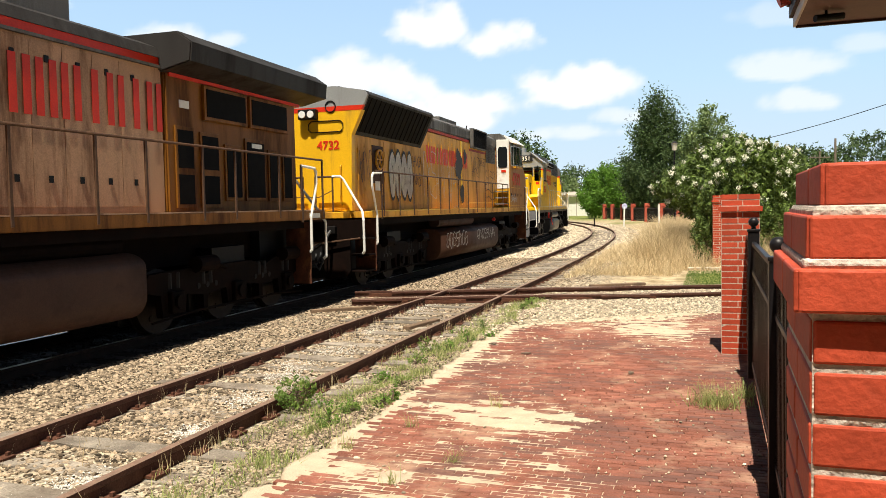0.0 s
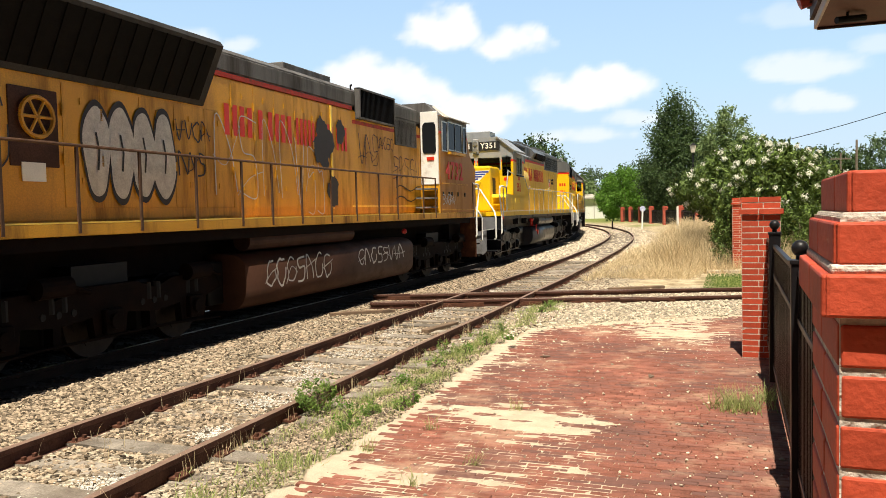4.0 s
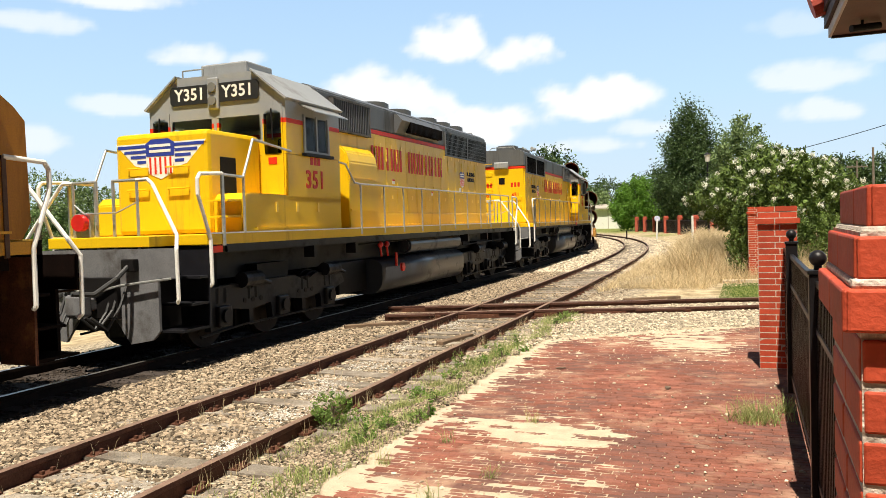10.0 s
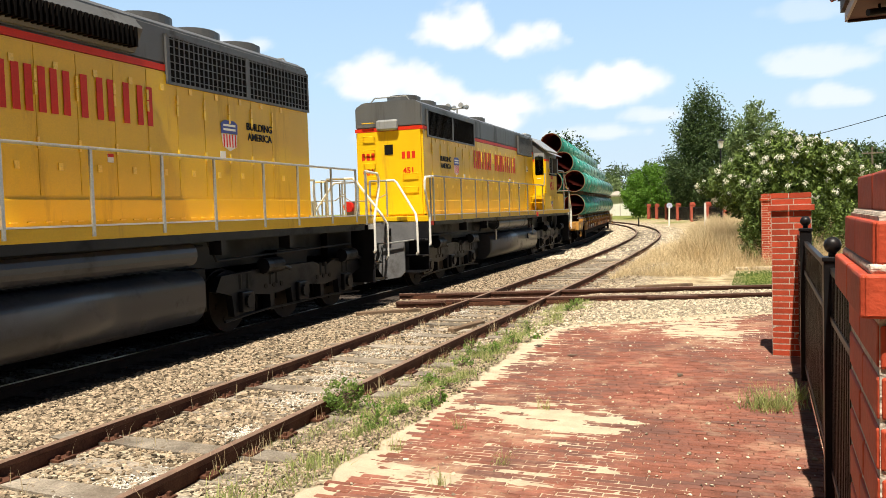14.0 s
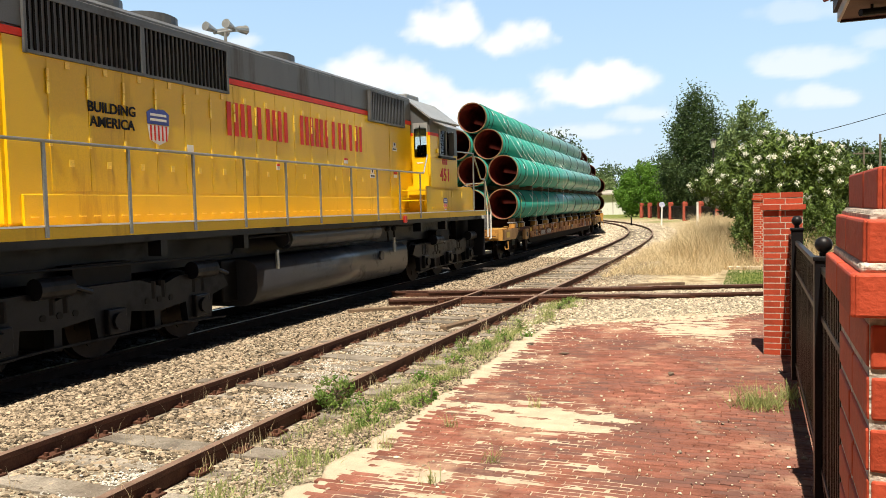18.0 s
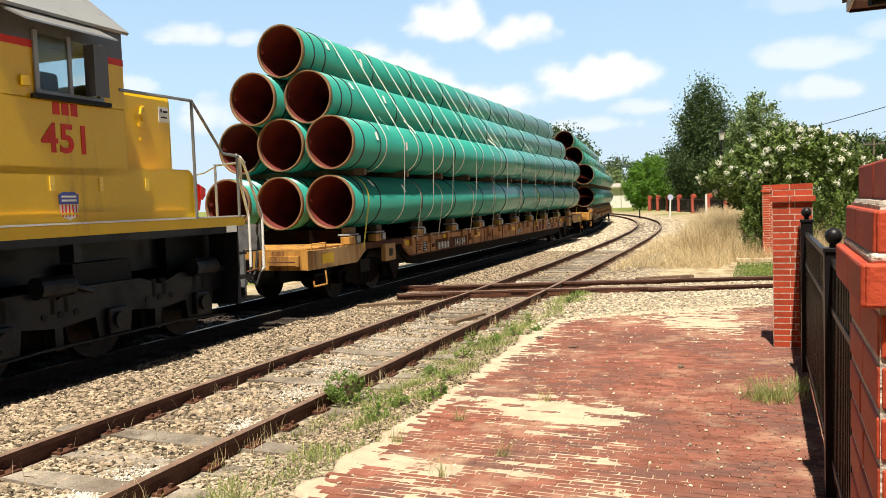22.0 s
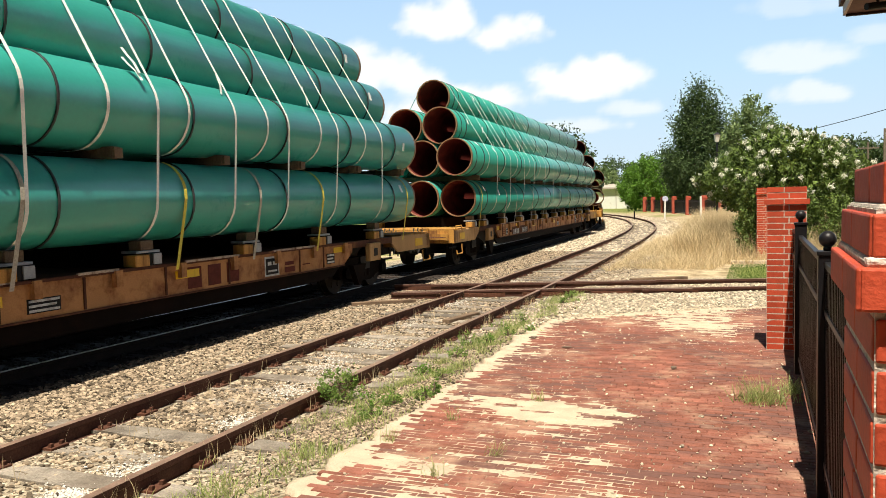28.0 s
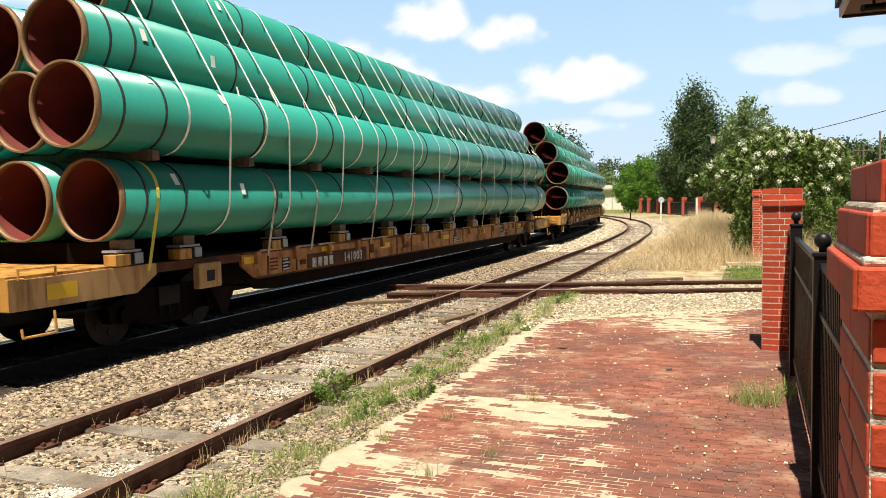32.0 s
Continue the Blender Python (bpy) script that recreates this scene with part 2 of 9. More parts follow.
BRICK = mat("red_painted_brick", (0.42, 0.062, 0.027), 0.6, scale=9, vary=0.16, bump=0.22, fine=90, rand=0.16, dirt=(0.36, 0.06, 0.03), dirt_amount=0.25, dirt_scale=4, world=True, spec=0.25)
MORTAR = mat("pale_mortar", (0.48, 0.41, 0.345), 0.9, scale=40, vary=0.35, bump=0.8, spec=0.12)
PAVER = mat("worn_paving_brick", (0.245, 0.096, 0.066), 0.85, scale=7, vary=0.35, bump=0.5, fine=90, rand=0.32, dirt=(0.40, 0.25, 0.17), dirt_amount=0.34, dirt_scale=1.3, world=True, tint=(0.14, 0.07, 0.056), spec=0.12)
IRON = mat("black_painted_iron", (0.010, 0.009, 0.010), 0.42, scale=12, vary=0.3, bump=0.06, spec=0.25)
SAND = mat("pale_sand", (0.47, 0.38, 0.275), 0.95, scale=5, vary=0.22, bump=0.7, fine=150, spec=0.12)
STONE = mat("ballast_stone", (0.245, 0.19, 0.132), 0.9, scale=20, vary=0.25, bump=0.4, rand=0.85, spec=0.12)
CONC = mat("pale_concrete", (0.50, 0.44, 0.34), 0.9, scale=6, vary=0.2, bump=0.4, spec=0.12)
RUBBER = mat("black_rubber", (0.02, 0.02, 0.02), 0.6, vary=0.2, bump=0.02)
REDLAMP = mat("red_plastic", (0.6, 0.02, 0.015), 0.3, vary=0.1, bump=0.0)


def glass(name, colour):
    m = bpy.data.materials.new(name)
    m.use_nodes = True
    b = m.node_tree.nodes["Principled BSDF"]
    b.inputs["Base Color"].default_value = (*colour, 1)
    b.inputs["Roughness"].default_value = 0.06
    b.inputs["IOR"].default_value = 1.22
    b.inputs["Specular IOR Level"].default_value = 0.2
    return m


GLASS = glass("dark_cab_glass", (0.012, 0.014, 0.016))


def clear_glass(name, tint):
    m = bpy.data.materials.new(name)
    m.use_nodes = True
    nt = m.node_tree
    out = nt.nodes["Material Output"]
    nt.nodes.remove(nt.nodes["Principled BSDF"])
    clear, gloss, mix, fr = (nt.nodes.new(k) for k in ("ShaderNodeBsdfTransparent", "ShaderNodeBsdfGlossy", "ShaderNodeMixShader", "ShaderNodeFresnel"))
    clear.inputs["Color"].default_value = (*tint, 1)
    gloss.inputs["Roughness"].default_value = 0.04
    fr.inputs["IOR"].default_value = 1.25
    nt.links.new(fr.outputs[0], mix.inputs[0])
    nt.links.new(clear.outputs[0], mix.inputs[1])
    nt.links.new(gloss.outputs[0], mix.inputs[2])
    nt.links.new(mix.outputs[0], out.inputs["Surface"])
    return m


CLEAR = clear_glass("clear_cab_glass", (0.86, 0.90, 0.90))
STEEL_RAIL = mat("weathered_steel_rail", (0.23, 0.235, 0.235), 0.42, 0.5, scale=9, vary=0.2, bump=0.02)


# ---- mesh helpers ----
def part(name, bm, material, parent=None, label="", smooth=False):
    me = bpy.data.meshes.new(name)
    bmesh.ops.recalc_face_normals(bm, faces=bm.faces)
    bm.to_mesh(me)
    bm.free()
    for m in material if isinstance(material, (list, tuple)) else [material]:
        me.materials.append(m)
    if smooth:
        for p in me.polygons:
            p.use_smooth = True
    ob = new(name, me)
    ob.parent = parent
    if label:
        ob["label"] = label
    return ob


def each(name, material, parent, *rows, bevel=0.0, label=""):
    """One part for every box."""
    return [part(name, boxes(r, bevel=bevel), material, parent, label) for r in rows]


def again(ob, m, parent=None):
    """One more piece on the mesh of ob."""
    o = new(ob.name.split(".")[0], ob.data)
    o.matrix_basis = m
    o.parent = parent if parent else ob.parent
    return o


def empty(name, m, label, category, group="", kind=""):
    e = new(name)
    e.empty_display_size = 0.3
    e.matrix_basis = m
    return tagged(e, label, category, group, kind)


def box(bm, x0, x1, y0, y1, z0, z1, bevel=0.0, mi=0):
    c = ((x0 + x1) / 2, (y0 + y1) / 2, (z0 + z1) / 2)
    r = bmesh.ops.create_cube(bm, size=1, matrix=Matrix.Translation(c) @ Matrix.Diagonal((abs(x1 - x0), abs(y1 - y0), abs(z1 - z0), 1)))
    fs = {f for v in r["verts"] for f in v.link_faces}
    for f in fs:
        f.material_index = mi
    if bevel:
        es = list({e for v in r["verts"] for e in v.link_edges})
        bmesh.ops.bevel(bm, geom=es, offset=bevel, segments=2, affect="EDGES", profile=0.5)
    return bm


def boxes(*rows, bevel=0.0):
    bm = bmesh.new()
    for r in rows:
        box(bm, *r, bevel=bevel)
    return bm


def prism(bm, pts, axis, a, b, mi=0):
    """A polygon given in the two other axes, drawn out along one axis from a to b."""
    def at(p, v):
        return {"x": (v, p[0], p[1]), "y": (p[0], v, p[1]), "z": (p[0], p[1], v)}[axis]
    lo = [bm.verts.new(at(p, a)) for p in pts]
    hi = [bm.verts.new(at(p, b)) for p in pts]
    fs = [bm.faces.new(lo), bm.faces.new(hi[::-1])]
    for i in range(len(pts)):
        j = (i + 1) % len(pts)
        fs.append(bm.faces.new((lo[i], hi[i], hi[j], lo[j])))
    for f in fs:
        f.material_index = mi
    return bm


def rod(bm, p, q, r, seg=8, r2=None):
    p, q = Vector(p), Vector(q)
    d = q - p
    m = Matrix.Translation((p + q) / 2) @ d.to_track_quat("Z", "Y").to_matrix().to_4x4()
    bmesh.ops.create_cone(bm, cap_ends=True, segments=seg, radius1=r, radius2=r if r2 is None else r2, depth=d.length, matrix=m)
    return bm


def tube(bm, pts, r, seg=7):
    for p, q in zip(pts, pts[1:]):
        rod(bm, p, q, r, seg)
    for p in pts[1:-1]:
        bmesh.ops.create_icosphere(bm, subdivisions=1, radius=r * 1.03, matrix=Matrix.Translation(p))
    return bm


def raw(name, verts, faces, material, parent=None, smooth=False, label=""):
    me = bpy.data.meshes.new(name)
    me.from_pydata(verts, [], faces)
    me.materials.append(material)
    if smooth:
        for p in me.polygons:
            p.use_smooth = True
    ob = new(name, me)
    ob.parent = parent
    if label:
        ob["label"] = label
    return ob


# ---- the lie of the tracks ----
ZR = -0.10
KNOT = [0, 6, 12, 20, 30, 40, 50, 60, 72, 85, 100, 130]
HEAD = [16.46, 18.4, 18.41, 17.49, 16.65, 15.0, 11.55, 7.97, 4.25, 0.34, -4.18, -13.23]
STEP = 0.25
SS = np.arange(-70, 260, STEP)
HH = np.radians(np.interp(SS, KNOT, HEAD))
CX, CY = np.cumsum(np.sin(HH) * STEP), np.cumsum(np.cos(HH) * STEP)
I0 = int(np.searchsorted(SS, 0))
CX, CY = CX - CX[I0] - 3.607, CY - CY[I0] + 4.0
SPACING = 4.043
MX, MY = CX - SPACING * np.cos(HH), CY + SPACING * np.sin(HH)
MS = np.concatenate([[0], np.cumsum(np.hypot(np.diff(MX), np.diff(MY)))])
MS = MS - MS[I0]


def on_main(s, o=0.0):
    """Place and heading on the main track at s metres along it, o metres to its right."""
    x, y, h = np.interp(s, MS, MX), np.interp(s, MS, MY), np.interp(s, MS, HH)
    return x + o * math.cos(h), y - o * math.sin(h), h


def on_side(s, o=0.0):
    x, y, h = np.interp(s, SS, CX), np.interp(s, SS, CY), np.interp(s, SS, HH)
    return x + o * math.cos(h), y - o * math.sin(h), h


# metres that the train has rolled, by seconds
DIST = [(0, 0.0), (1, 2.83), (2, 5.61), (3, 8.33), (3.5, 9.71), (5.5, 15.28), (6, 16.68), (7, 19.51), (8, 22.37), (9, 25.33), (10, 28.27), (11, 31.23), (12, 34.27), (13, 37.36), (14, 40.43), (14.5, 41.94), (16.5, 47.9), (17, 49.41), (18, 52.44), (19, 55.55), (20, 58.69), (21, 61.85), (22, 65.04), (23, 68.18), (24, 71.33), (25, 74.51), (25.5, 76.12), (27.5, 83.23), (28, 84.9), (29, 88.22), (30, 91.56), (31, 94.83), (32, 98.3)]


def rolled(t):
    return float(np.interp(t, [d[0] for d in DIST], [d[1] for d in DIST]))


def on_rails(s, half):
    """The pose of a vehicle whose bogies stand half metres before and behind s; its x runs back along the train."""
    ax, ay, _ = on_main(s - half)
    bx, by, _ = on_main(s + half)
    return pose((ax + bx) / 2, (ay + by) / 2, ZR, 0, 0, math.degrees(math.atan2(by - ay, bx - ax)))


SKY_GLOW = 0.92  # brightness of the sky near the horizon
LAG = {2.3: -0.04, 23.2: -0.09, 43.35: 0.57, 62.9: 1.13, 86.6: 0.8, 114.5: 0.4, 142.4: 0.4, 170.3: 0.4}  # slack of each vehicle in the train, by its place
VEHICLES = []  # empty, place in the train, half bogie distance


# ---- ground ----
RNG = np.random.default_rng(7)


def fbm(x, y, octaves=4, seed=0):
    """Smooth value noise in 0..1 for arrays."""
    x, y = np.asarray(x, float), np.asarray(y, float)
    out, amp, tot = np.zeros(np.broadcast(x, y).shape), 1.0, 0.0
    tab = np.random.default_rng(seed + 100).random((64, 64))
    for k in range(octaves):
        u, v = x * 2**k + 13.7 * k, y * 2**k + 7.1 * k
        i, j = np.floor(u).astype(int), np.floor(v).astype(int)
        fx, fy = u - i, v - j
        fx, fy = fx * fx * (3 - 2 * fx), fy * fy * (3 - 2 * fy)
        a, b = tab[i % 64, j % 64], tab[(i + 1) % 64, j % 64]
        c, d = tab[i % 64, (j + 1) % 64], tab[(i + 1) % 64, (j + 1) % 64]
        out += amp * ((a * (1 - fx) + b * fx) * (1 - fy) + (c * (1 - fx) + d * fx) * fy)
        tot, amp = tot + amp, amp * 0.5
    return out / tot


def ease(v, a, b):
    t = np.clip((np.asarray(v, float) - a) / (b - a), 0, 1)
    return t * t * (3 - 2 * t)


def side_offset(x, y):
    """Metres to the right of the siding's middle, and how far along it, for arrays of places."""
    x, y = np.asarray(x, float), np.asarray(y, float)
    s = np.interp(y, CY, SS)
    for _ in range(3):
        cx, cy, h = np.interp(s, SS, CX), np.interp(s, SS, CY), np.interp(s, SS, HH)
        s = s + (x - cx) * np.sin(h) + (y - cy) * np.cos(h)
    cx, cy, h = np.interp(s, SS, CX), np.interp(s, SS, CY), np.interp(s, SS, HH)
    return (x - cx) * np.cos(h) - (y - cy) * np.sin(h), s


EDGE, FAR_EDGE = 2.17, 11.7


def paved(x, y, o):
    """How deep inside the brick paving, in metres."""
    return np.minimum(np.minimum(o - EDGE, FAR_EDGE + 0.28 * (x - 2.0) - y), 9.0 - np.abs(x - 4))


def ground_z(x, y, o=None):
    if o is None:
        o, _ = side_offset(x, y)
    z = -0.25 + 0.15 * ease(o, 0.95, 2.2) - 0.13 * ease(-o, 6.2, 9.0)
    z = z + 0.07 * ease(o, 1.2, 2.05) * (1 - ease(y, 11.8, 14.0)) - 0.09 * ease(paved(x, y, o), -0.04, 0.12)
    z = np.where((y > 14.5) & (o > 1.2), np.minimum(z, -0.20 + 0.06 * ease(y, 18.5, 21)), z)
    return z + 0.02 * (fbm(x * 1.3, y * 1.3, 3, 3) - 0.5) * ease(np.abs(paved(x, y, o)), 0.0, 0.4)


xs = np.concatenate([-np.geomspace(2500, 16, 26), np.arange(-15, 15, 0.2), np.geomspace(15.4, 2500, 30)])
ys = np.concatenate([-np.geomspace(1500, 4, 16), np.arange(-3, 40, 0.2), np.geomspace(40.5, 3500, 60)])
gx, gy = np.meshgrid(xs, ys, indexing="ij")
go, gs = side_offset(gx, gy)
far = (np.abs(gx) > 120) | (gy > 230) | (gy < -60)
go = np.where(far, np.where(gx < 0, -60, 60), go)
gz = np.where(far, -0.3, ground_z(gx, gy, go))
nx, ny = gx.shape
idx = np.arange(nx * ny).reshape(nx, ny)
quads = np.stack([idx[:-1, :-1], idx[1:, :-1], idx[1:, 1:], idx[:-1, 1:]], -1).reshape(-1, 4)
me = bpy.data.meshes.new("ground")
me.from_pydata(np.stack([gx, gy, gz], -1).reshape(-1, 3).tolist(), [], quads.tolist())
edge_noise = (fbm(gx * 0.8, gy * 0.8, 4, 5) - 0.5) * 1.6
stony = ease(-(np.abs(go + 2.0) - 4.6) + 0.6 * edge_noise, -0.3, 0.5)
stony = np.maximum(stony, ease(-np.abs(gy - 15.6) + 3.0 + edge_noise, -0.3, 0.5) * ease(go, 0.0, 0.5) * ease(-gx, -9, -7))
green = ease(fbm(gx * 0.5, gy * 0.5, 4, 9) + 0.35 * ease(np.abs(gx - 10), 12, 40) + 0.3 * ease(-go, 12, 20), 0.62, 0.82)
green = np.maximum(green, ease(-np.abs(gy - 19.3) + 2.0, 0, 0.6) * ease(gx - 0.35 * (gy - 20), 6.0, 6.5))
green = np.maximum(green, ease(gy, 85, 110) * ease(-np.abs(gx - 22), -40, -25))
green = np.maximum(green * (1 - stony), 0.40 * ease(-np.abs(go - 1.75) + 0.45 + 0.25 * edge_noise, -0.1, 0.25) * ease(fbm(gx * 1.7, gy * 1.7, 3, 4), 0.42, 0.6) * ease(-gy, -13, -11.5))
# strip under the train: oily ballast with the train's shade painted in
oily_shade = ease(1.5 - np.abs(go + SPACING) + 0.25 * edge_noise, 0.0, 0.35)
col = np.stack([stony, green, oily_shade, np.ones_like(green)], -1).reshape(-1, 4)
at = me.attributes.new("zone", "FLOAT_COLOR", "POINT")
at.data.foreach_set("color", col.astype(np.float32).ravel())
for p in me.polygons:
    p.use_smooth = True


def ground_material():
    m = bpy.data.materials.new("gravel_dirt_and_grass")
    m.use_nodes = True
    n, l = m.node_tree.nodes, m.node_tree.links
    b = n["Principled BSDF"]
    b.inputs["Roughness"].default_value = 0.95
    b.inputs["Specular IOR Level"].default_value = 0.2
    tc = n.new("ShaderNodeTexCoord")
    zone = n.new("ShaderNodeAttribute")
    zone.attribute_name = "zone"
    sep = n.new("ShaderNodeSeparateColor")
    l.new(zone.outputs["Color"], sep.inputs[0])

    def noise_ramp(scale, c0, c1, lo=0.35, hi=0.65):
        t = n.new("ShaderNodeTexNoise")
        t.inputs["Scale"].default_value, t.inputs["Detail"].default_value = scale, 8
        l.new(tc.outputs["Object"], t.inputs[0])
        r = n.new("ShaderNodeValToRGB")
        r.color_ramp.elements[0].position, r.color_ramp.elements[1].position = lo, hi
        r.color_ramp.elements[0].color, r.color_ramp.elements[1].color = (*c0, 1), (*c1, 1)
        l.new(t.outputs[0], r.inputs[0])
        return r.outputs[0], t.outputs[0]

    dirt, dh = noise_ramp(3.0, (0.25, 0.185, 0.105), (0.55, 0.45, 0.29))
    grass, _ = noise_ramp(7.0, (0.09, 0.12, 0.025), (0.24, 0.26, 0.07))
    vor = n.new("ShaderNodeTexVoronoi")
    vor.inputs["Scale"].default_value = 30
    l.new(tc.outputs["Object"], vor.inputs[0])
    ramp = n.new("ShaderNodeValToRGB")
    ramp.color_ramp.elements[0].color, ramp.color_ramp.elements[1].color = (0.07, 0.055, 0.04, 1), (0.56, 0.47, 0.34, 1)
    s2 = n.new("ShaderNodeSeparateColor")
    l.new(vor.outputs["Color"], s2.inputs[0])
    l.new(s2.outputs[0], ramp.inputs[0])

    def mix(f, a, c):
        x = n.new("ShaderNodeMix")
        x.data_type = "RGBA"
        l.new(f, x.inputs["Factor"])
        l.new(a, x.inputs["A"])
        l.new(c, x.inputs["B"])
        return x.outputs["Result"]

    c = mix(sep.outputs[0], dirt, ramp.outputs[0])
    c = mix(sep.outputs[1], c, grass)
    # oily brown taken down to near black, as shade beneath the train
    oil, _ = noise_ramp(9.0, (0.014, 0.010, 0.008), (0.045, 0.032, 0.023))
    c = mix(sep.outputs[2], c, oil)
    l.new(c, b.inputs["Base Color"])
    inv = n.new("ShaderNodeMath")
    inv.operation = "MULTIPLY_ADD"
    inv.inputs[1].default_value, inv.inputs[2].default_value = -1.6, 1.0
    l.new(vor.outputs["Distance"], inv.inputs[0])
    ad = n.new("ShaderNodeMath")
    ad.operation = "ADD"
    l.new(inv.outputs[0], ad.inputs[0])
    l.new(dh, ad.inputs[1])
    bp = n.new("ShaderNodeBump")
    bp.inputs["Strength"].default_value, bp.inputs["Distance"].default_value = 0.7, 0.03
    l.new(ad.outputs[0], bp.inputs["Height"])
    l.new(bp.outputs[0], b.inputs["Normal"])
    return m


me.materials.append(ground_material())
tagged(new("ground", me), "gravel, bare dirt and patchy grass beside the tracks", "ground", kind="structure")


# ---- tracks ----
def rail_mesh(fn, s0, s1, o, name, parent, step=0.5, z=ZR, side=RAIL):
    prof = [(-0.036, 0), (0.036, 0), (0.036, -0.04), (0.012, -0.055), (0.012, -0.15), (0.07, -0.165), (0.07, -0.18), (-0.07, -0.18), (-0.07, -0.165), (-0.012, -0.15), (-0.012, -0.055), (-0.036, -0.04)]
    n = len(prof)
    v, f = [], []
    ss = np.arange(s0, s1 + 1e-6, step)
    for i, s in enumerate(ss):
        wob = 0.006 * math.sin(s * 0.9 + o) if name == "worn_rail" else 0
        for dx, dz in prof:
            x, y, _ = fn(s, o + dx)
            v.append((x, y, z + dz + wob))
        if i:
            a, b = n * (i - 1), n * i
            for k in range(n):
                f.append((a + k, a + (k + 1) % n, b + (k + 1) % n, b + k))
    f.append(tuple(range(n)))
    f.append(tuple(range(n * (len(ss) - 1), n * len(ss))))
    ob = raw("rail", v, f, side, parent)
    ob.data.materials.append(RAIL_OLD if name == "worn_rail" else RAIL_TOP)
    for k, p in enumerate(ob.data.polygons):
        if k % n == 0 and k < len(f) - 2:
            p.material_index = 1
    return ob


main_track = empty("railway_track", pose(0, 0, 0), "main railway track on dark ballast with shiny rails", "railway track", kind="structure")
siding = empty("railway_track", pose(0, 0, 0), "old siding with rusty rails and weathered ties in gravel", "railway track", kind="structure")
diamond = empty("railway_track", pose(0, 0, 0), "rusty crossing track with heavy bolted guard rails", "railway track", kind="structure")
for o in (-0.7525, 0.7525):
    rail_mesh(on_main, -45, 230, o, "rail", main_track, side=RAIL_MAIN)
    rail_mesh(on_side, -45, 190, o, "worn_rail", siding)


def tie_piece(parent, length=2.6, width=0.23):
    bm = bmesh.new()
    box(bm, -width / 2, width / 2, -length / 2, length / 2, -0.15, 0)
    bmesh.ops.subdivide_edges(bm, edges=[e for e in bm.edges if abs(e.verts[0].co.y - e.verts[1].co.y) > 1], cuts=6)
    for v in bm.verts:
        v.co += Vector((noise.noise(v.co * 3) * 0.04, noise.noise(v.co * 2) * 0.08, noise.noise(v.co * 4 + Vector((5, 0, 0))) * 0.016))
    return part("tie", bm, TIE, parent)


tie = tie_piece(siding)
plate = part("tie_plate", boxes((-0.09, 0.09, -0.13, 0.13, 0, 0.02), (-0.07, -0.04, -0.1, -0.07, 0.02, 0.05), (0.04, 0.07, 0.07, 0.1, 0.02, 0.05), (0.04, 0.07, -0.1, -0.07, 0.02, 0.05)), RUST, siding)
first = True
for k, s in enumerate(np.arange(-4, 60, 0.56)):
    s = s + RNG.normal(0, 0.03)
    x, y, h = on_side(s, RNG.normal(0, 0.04))
    m = pose(x, y, ZR - 0.121 - 0.022 * RNG.random(), 0, RNG.normal(0, 0.4), 90 - math.degrees(h) + RNG.normal(0, 1.4))
    if first:
        tie.matrix_basis = m
    else:
        again(tie, m)
    if s < 34:
        for o in (-0.7525, 0.7525):
            x, y, h = on_side(s, o)
            pm = pose(x, y, ZR - 0.135, 0, 0, 90 - math.degrees(h))
            if first:
                plate.matrix_basis, first = pm, False
            else:
                again(plate, pm)
main_tie = None
for s in np.arange(-8, 60, 0.55):
    x, y, h = on_main(s)
    m = pose(x, y, ZR - 0.145, 0, 0, 90 - math.degrees(h) + RNG.normal(0, 0.8))
    if main_tie is None:
        main_tie = tie_piece(main_track, 2.6, 0.22)
        # tie colour holds both oil and the shade under the train
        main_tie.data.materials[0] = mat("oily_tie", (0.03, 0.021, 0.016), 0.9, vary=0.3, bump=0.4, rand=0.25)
        main_tie.matrix_basis = m
    else:
        again(main_tie, m)


# crossing track, square across the siding, with guard rails and heavy joint bars
def across(s, o=0.0):
    return s, 16.95 + o * -1.0 - 0.008 * s, 0.0


for o, s0, s1 in ((0.75, -1.95, 70), (-0.75, -2.05, 70), (0.62, -1.7, 4.1), (-0.62, -1.2, 4.1), (0.9, 3.2, 4.6), (0.88, -1.9, -0.4)):
    rail_mesh(across, s0, s1, o, "worn_rail", diamond, step=1.0, z=ZR - 0.004 * (abs(o) != 0.75))
jb = part("joint_bar", boxes((-0.42, 0.42, -0.022, 0.022, -0.13, -0.05)), RUST, diamond)
jb.matrix_basis = pose(1.2, 16.95 - 0.80, ZR)
for x, y in ((-1.2, 16.15), (0.0, 16.15), (2.6, 16.15), (3.9, 16.1), (-1.3, 17.62), (0.4, 17.62), (3.2, 17.6)):
    again(jb, pose(x, y - 0.02 - 0.008 * x, ZR))
bolt = part("bolt", boxes((-0.025, 0.025, -0.05, 0.02, -0.02, 0.03)), RUST, diamond)
bolt.matrix_basis = pose(-1.5, 16.1, ZR - 0.1)
for x in (-1.2, -0.9, -0.3, 0.0, 0.3, 0.9, 1.2, 1.5, 2.4, 2.7, 3.0, 3.6, 3.9, 4.2):
    again(bolt, pose(x, 16.1 - 0.008 * x, ZR - 0.1))
timber = part("crossing_timber", boxes((-0.13, 0.13, -1.5, 1.5, -0.2, 0), bevel=0.012), TIE, diamond)
timber.matrix_basis = pose(-1.6, 16.95, ZR - 0.19, 0, 0, 2)
for x in np.arange(-0.9, 9, 0.62):
    again(timber, pose(x, 16.95 - 0.008 * x + RNG.normal(0, 0.06), ZR - 0.185, 0, 0, RNG.normal(0, 2)))
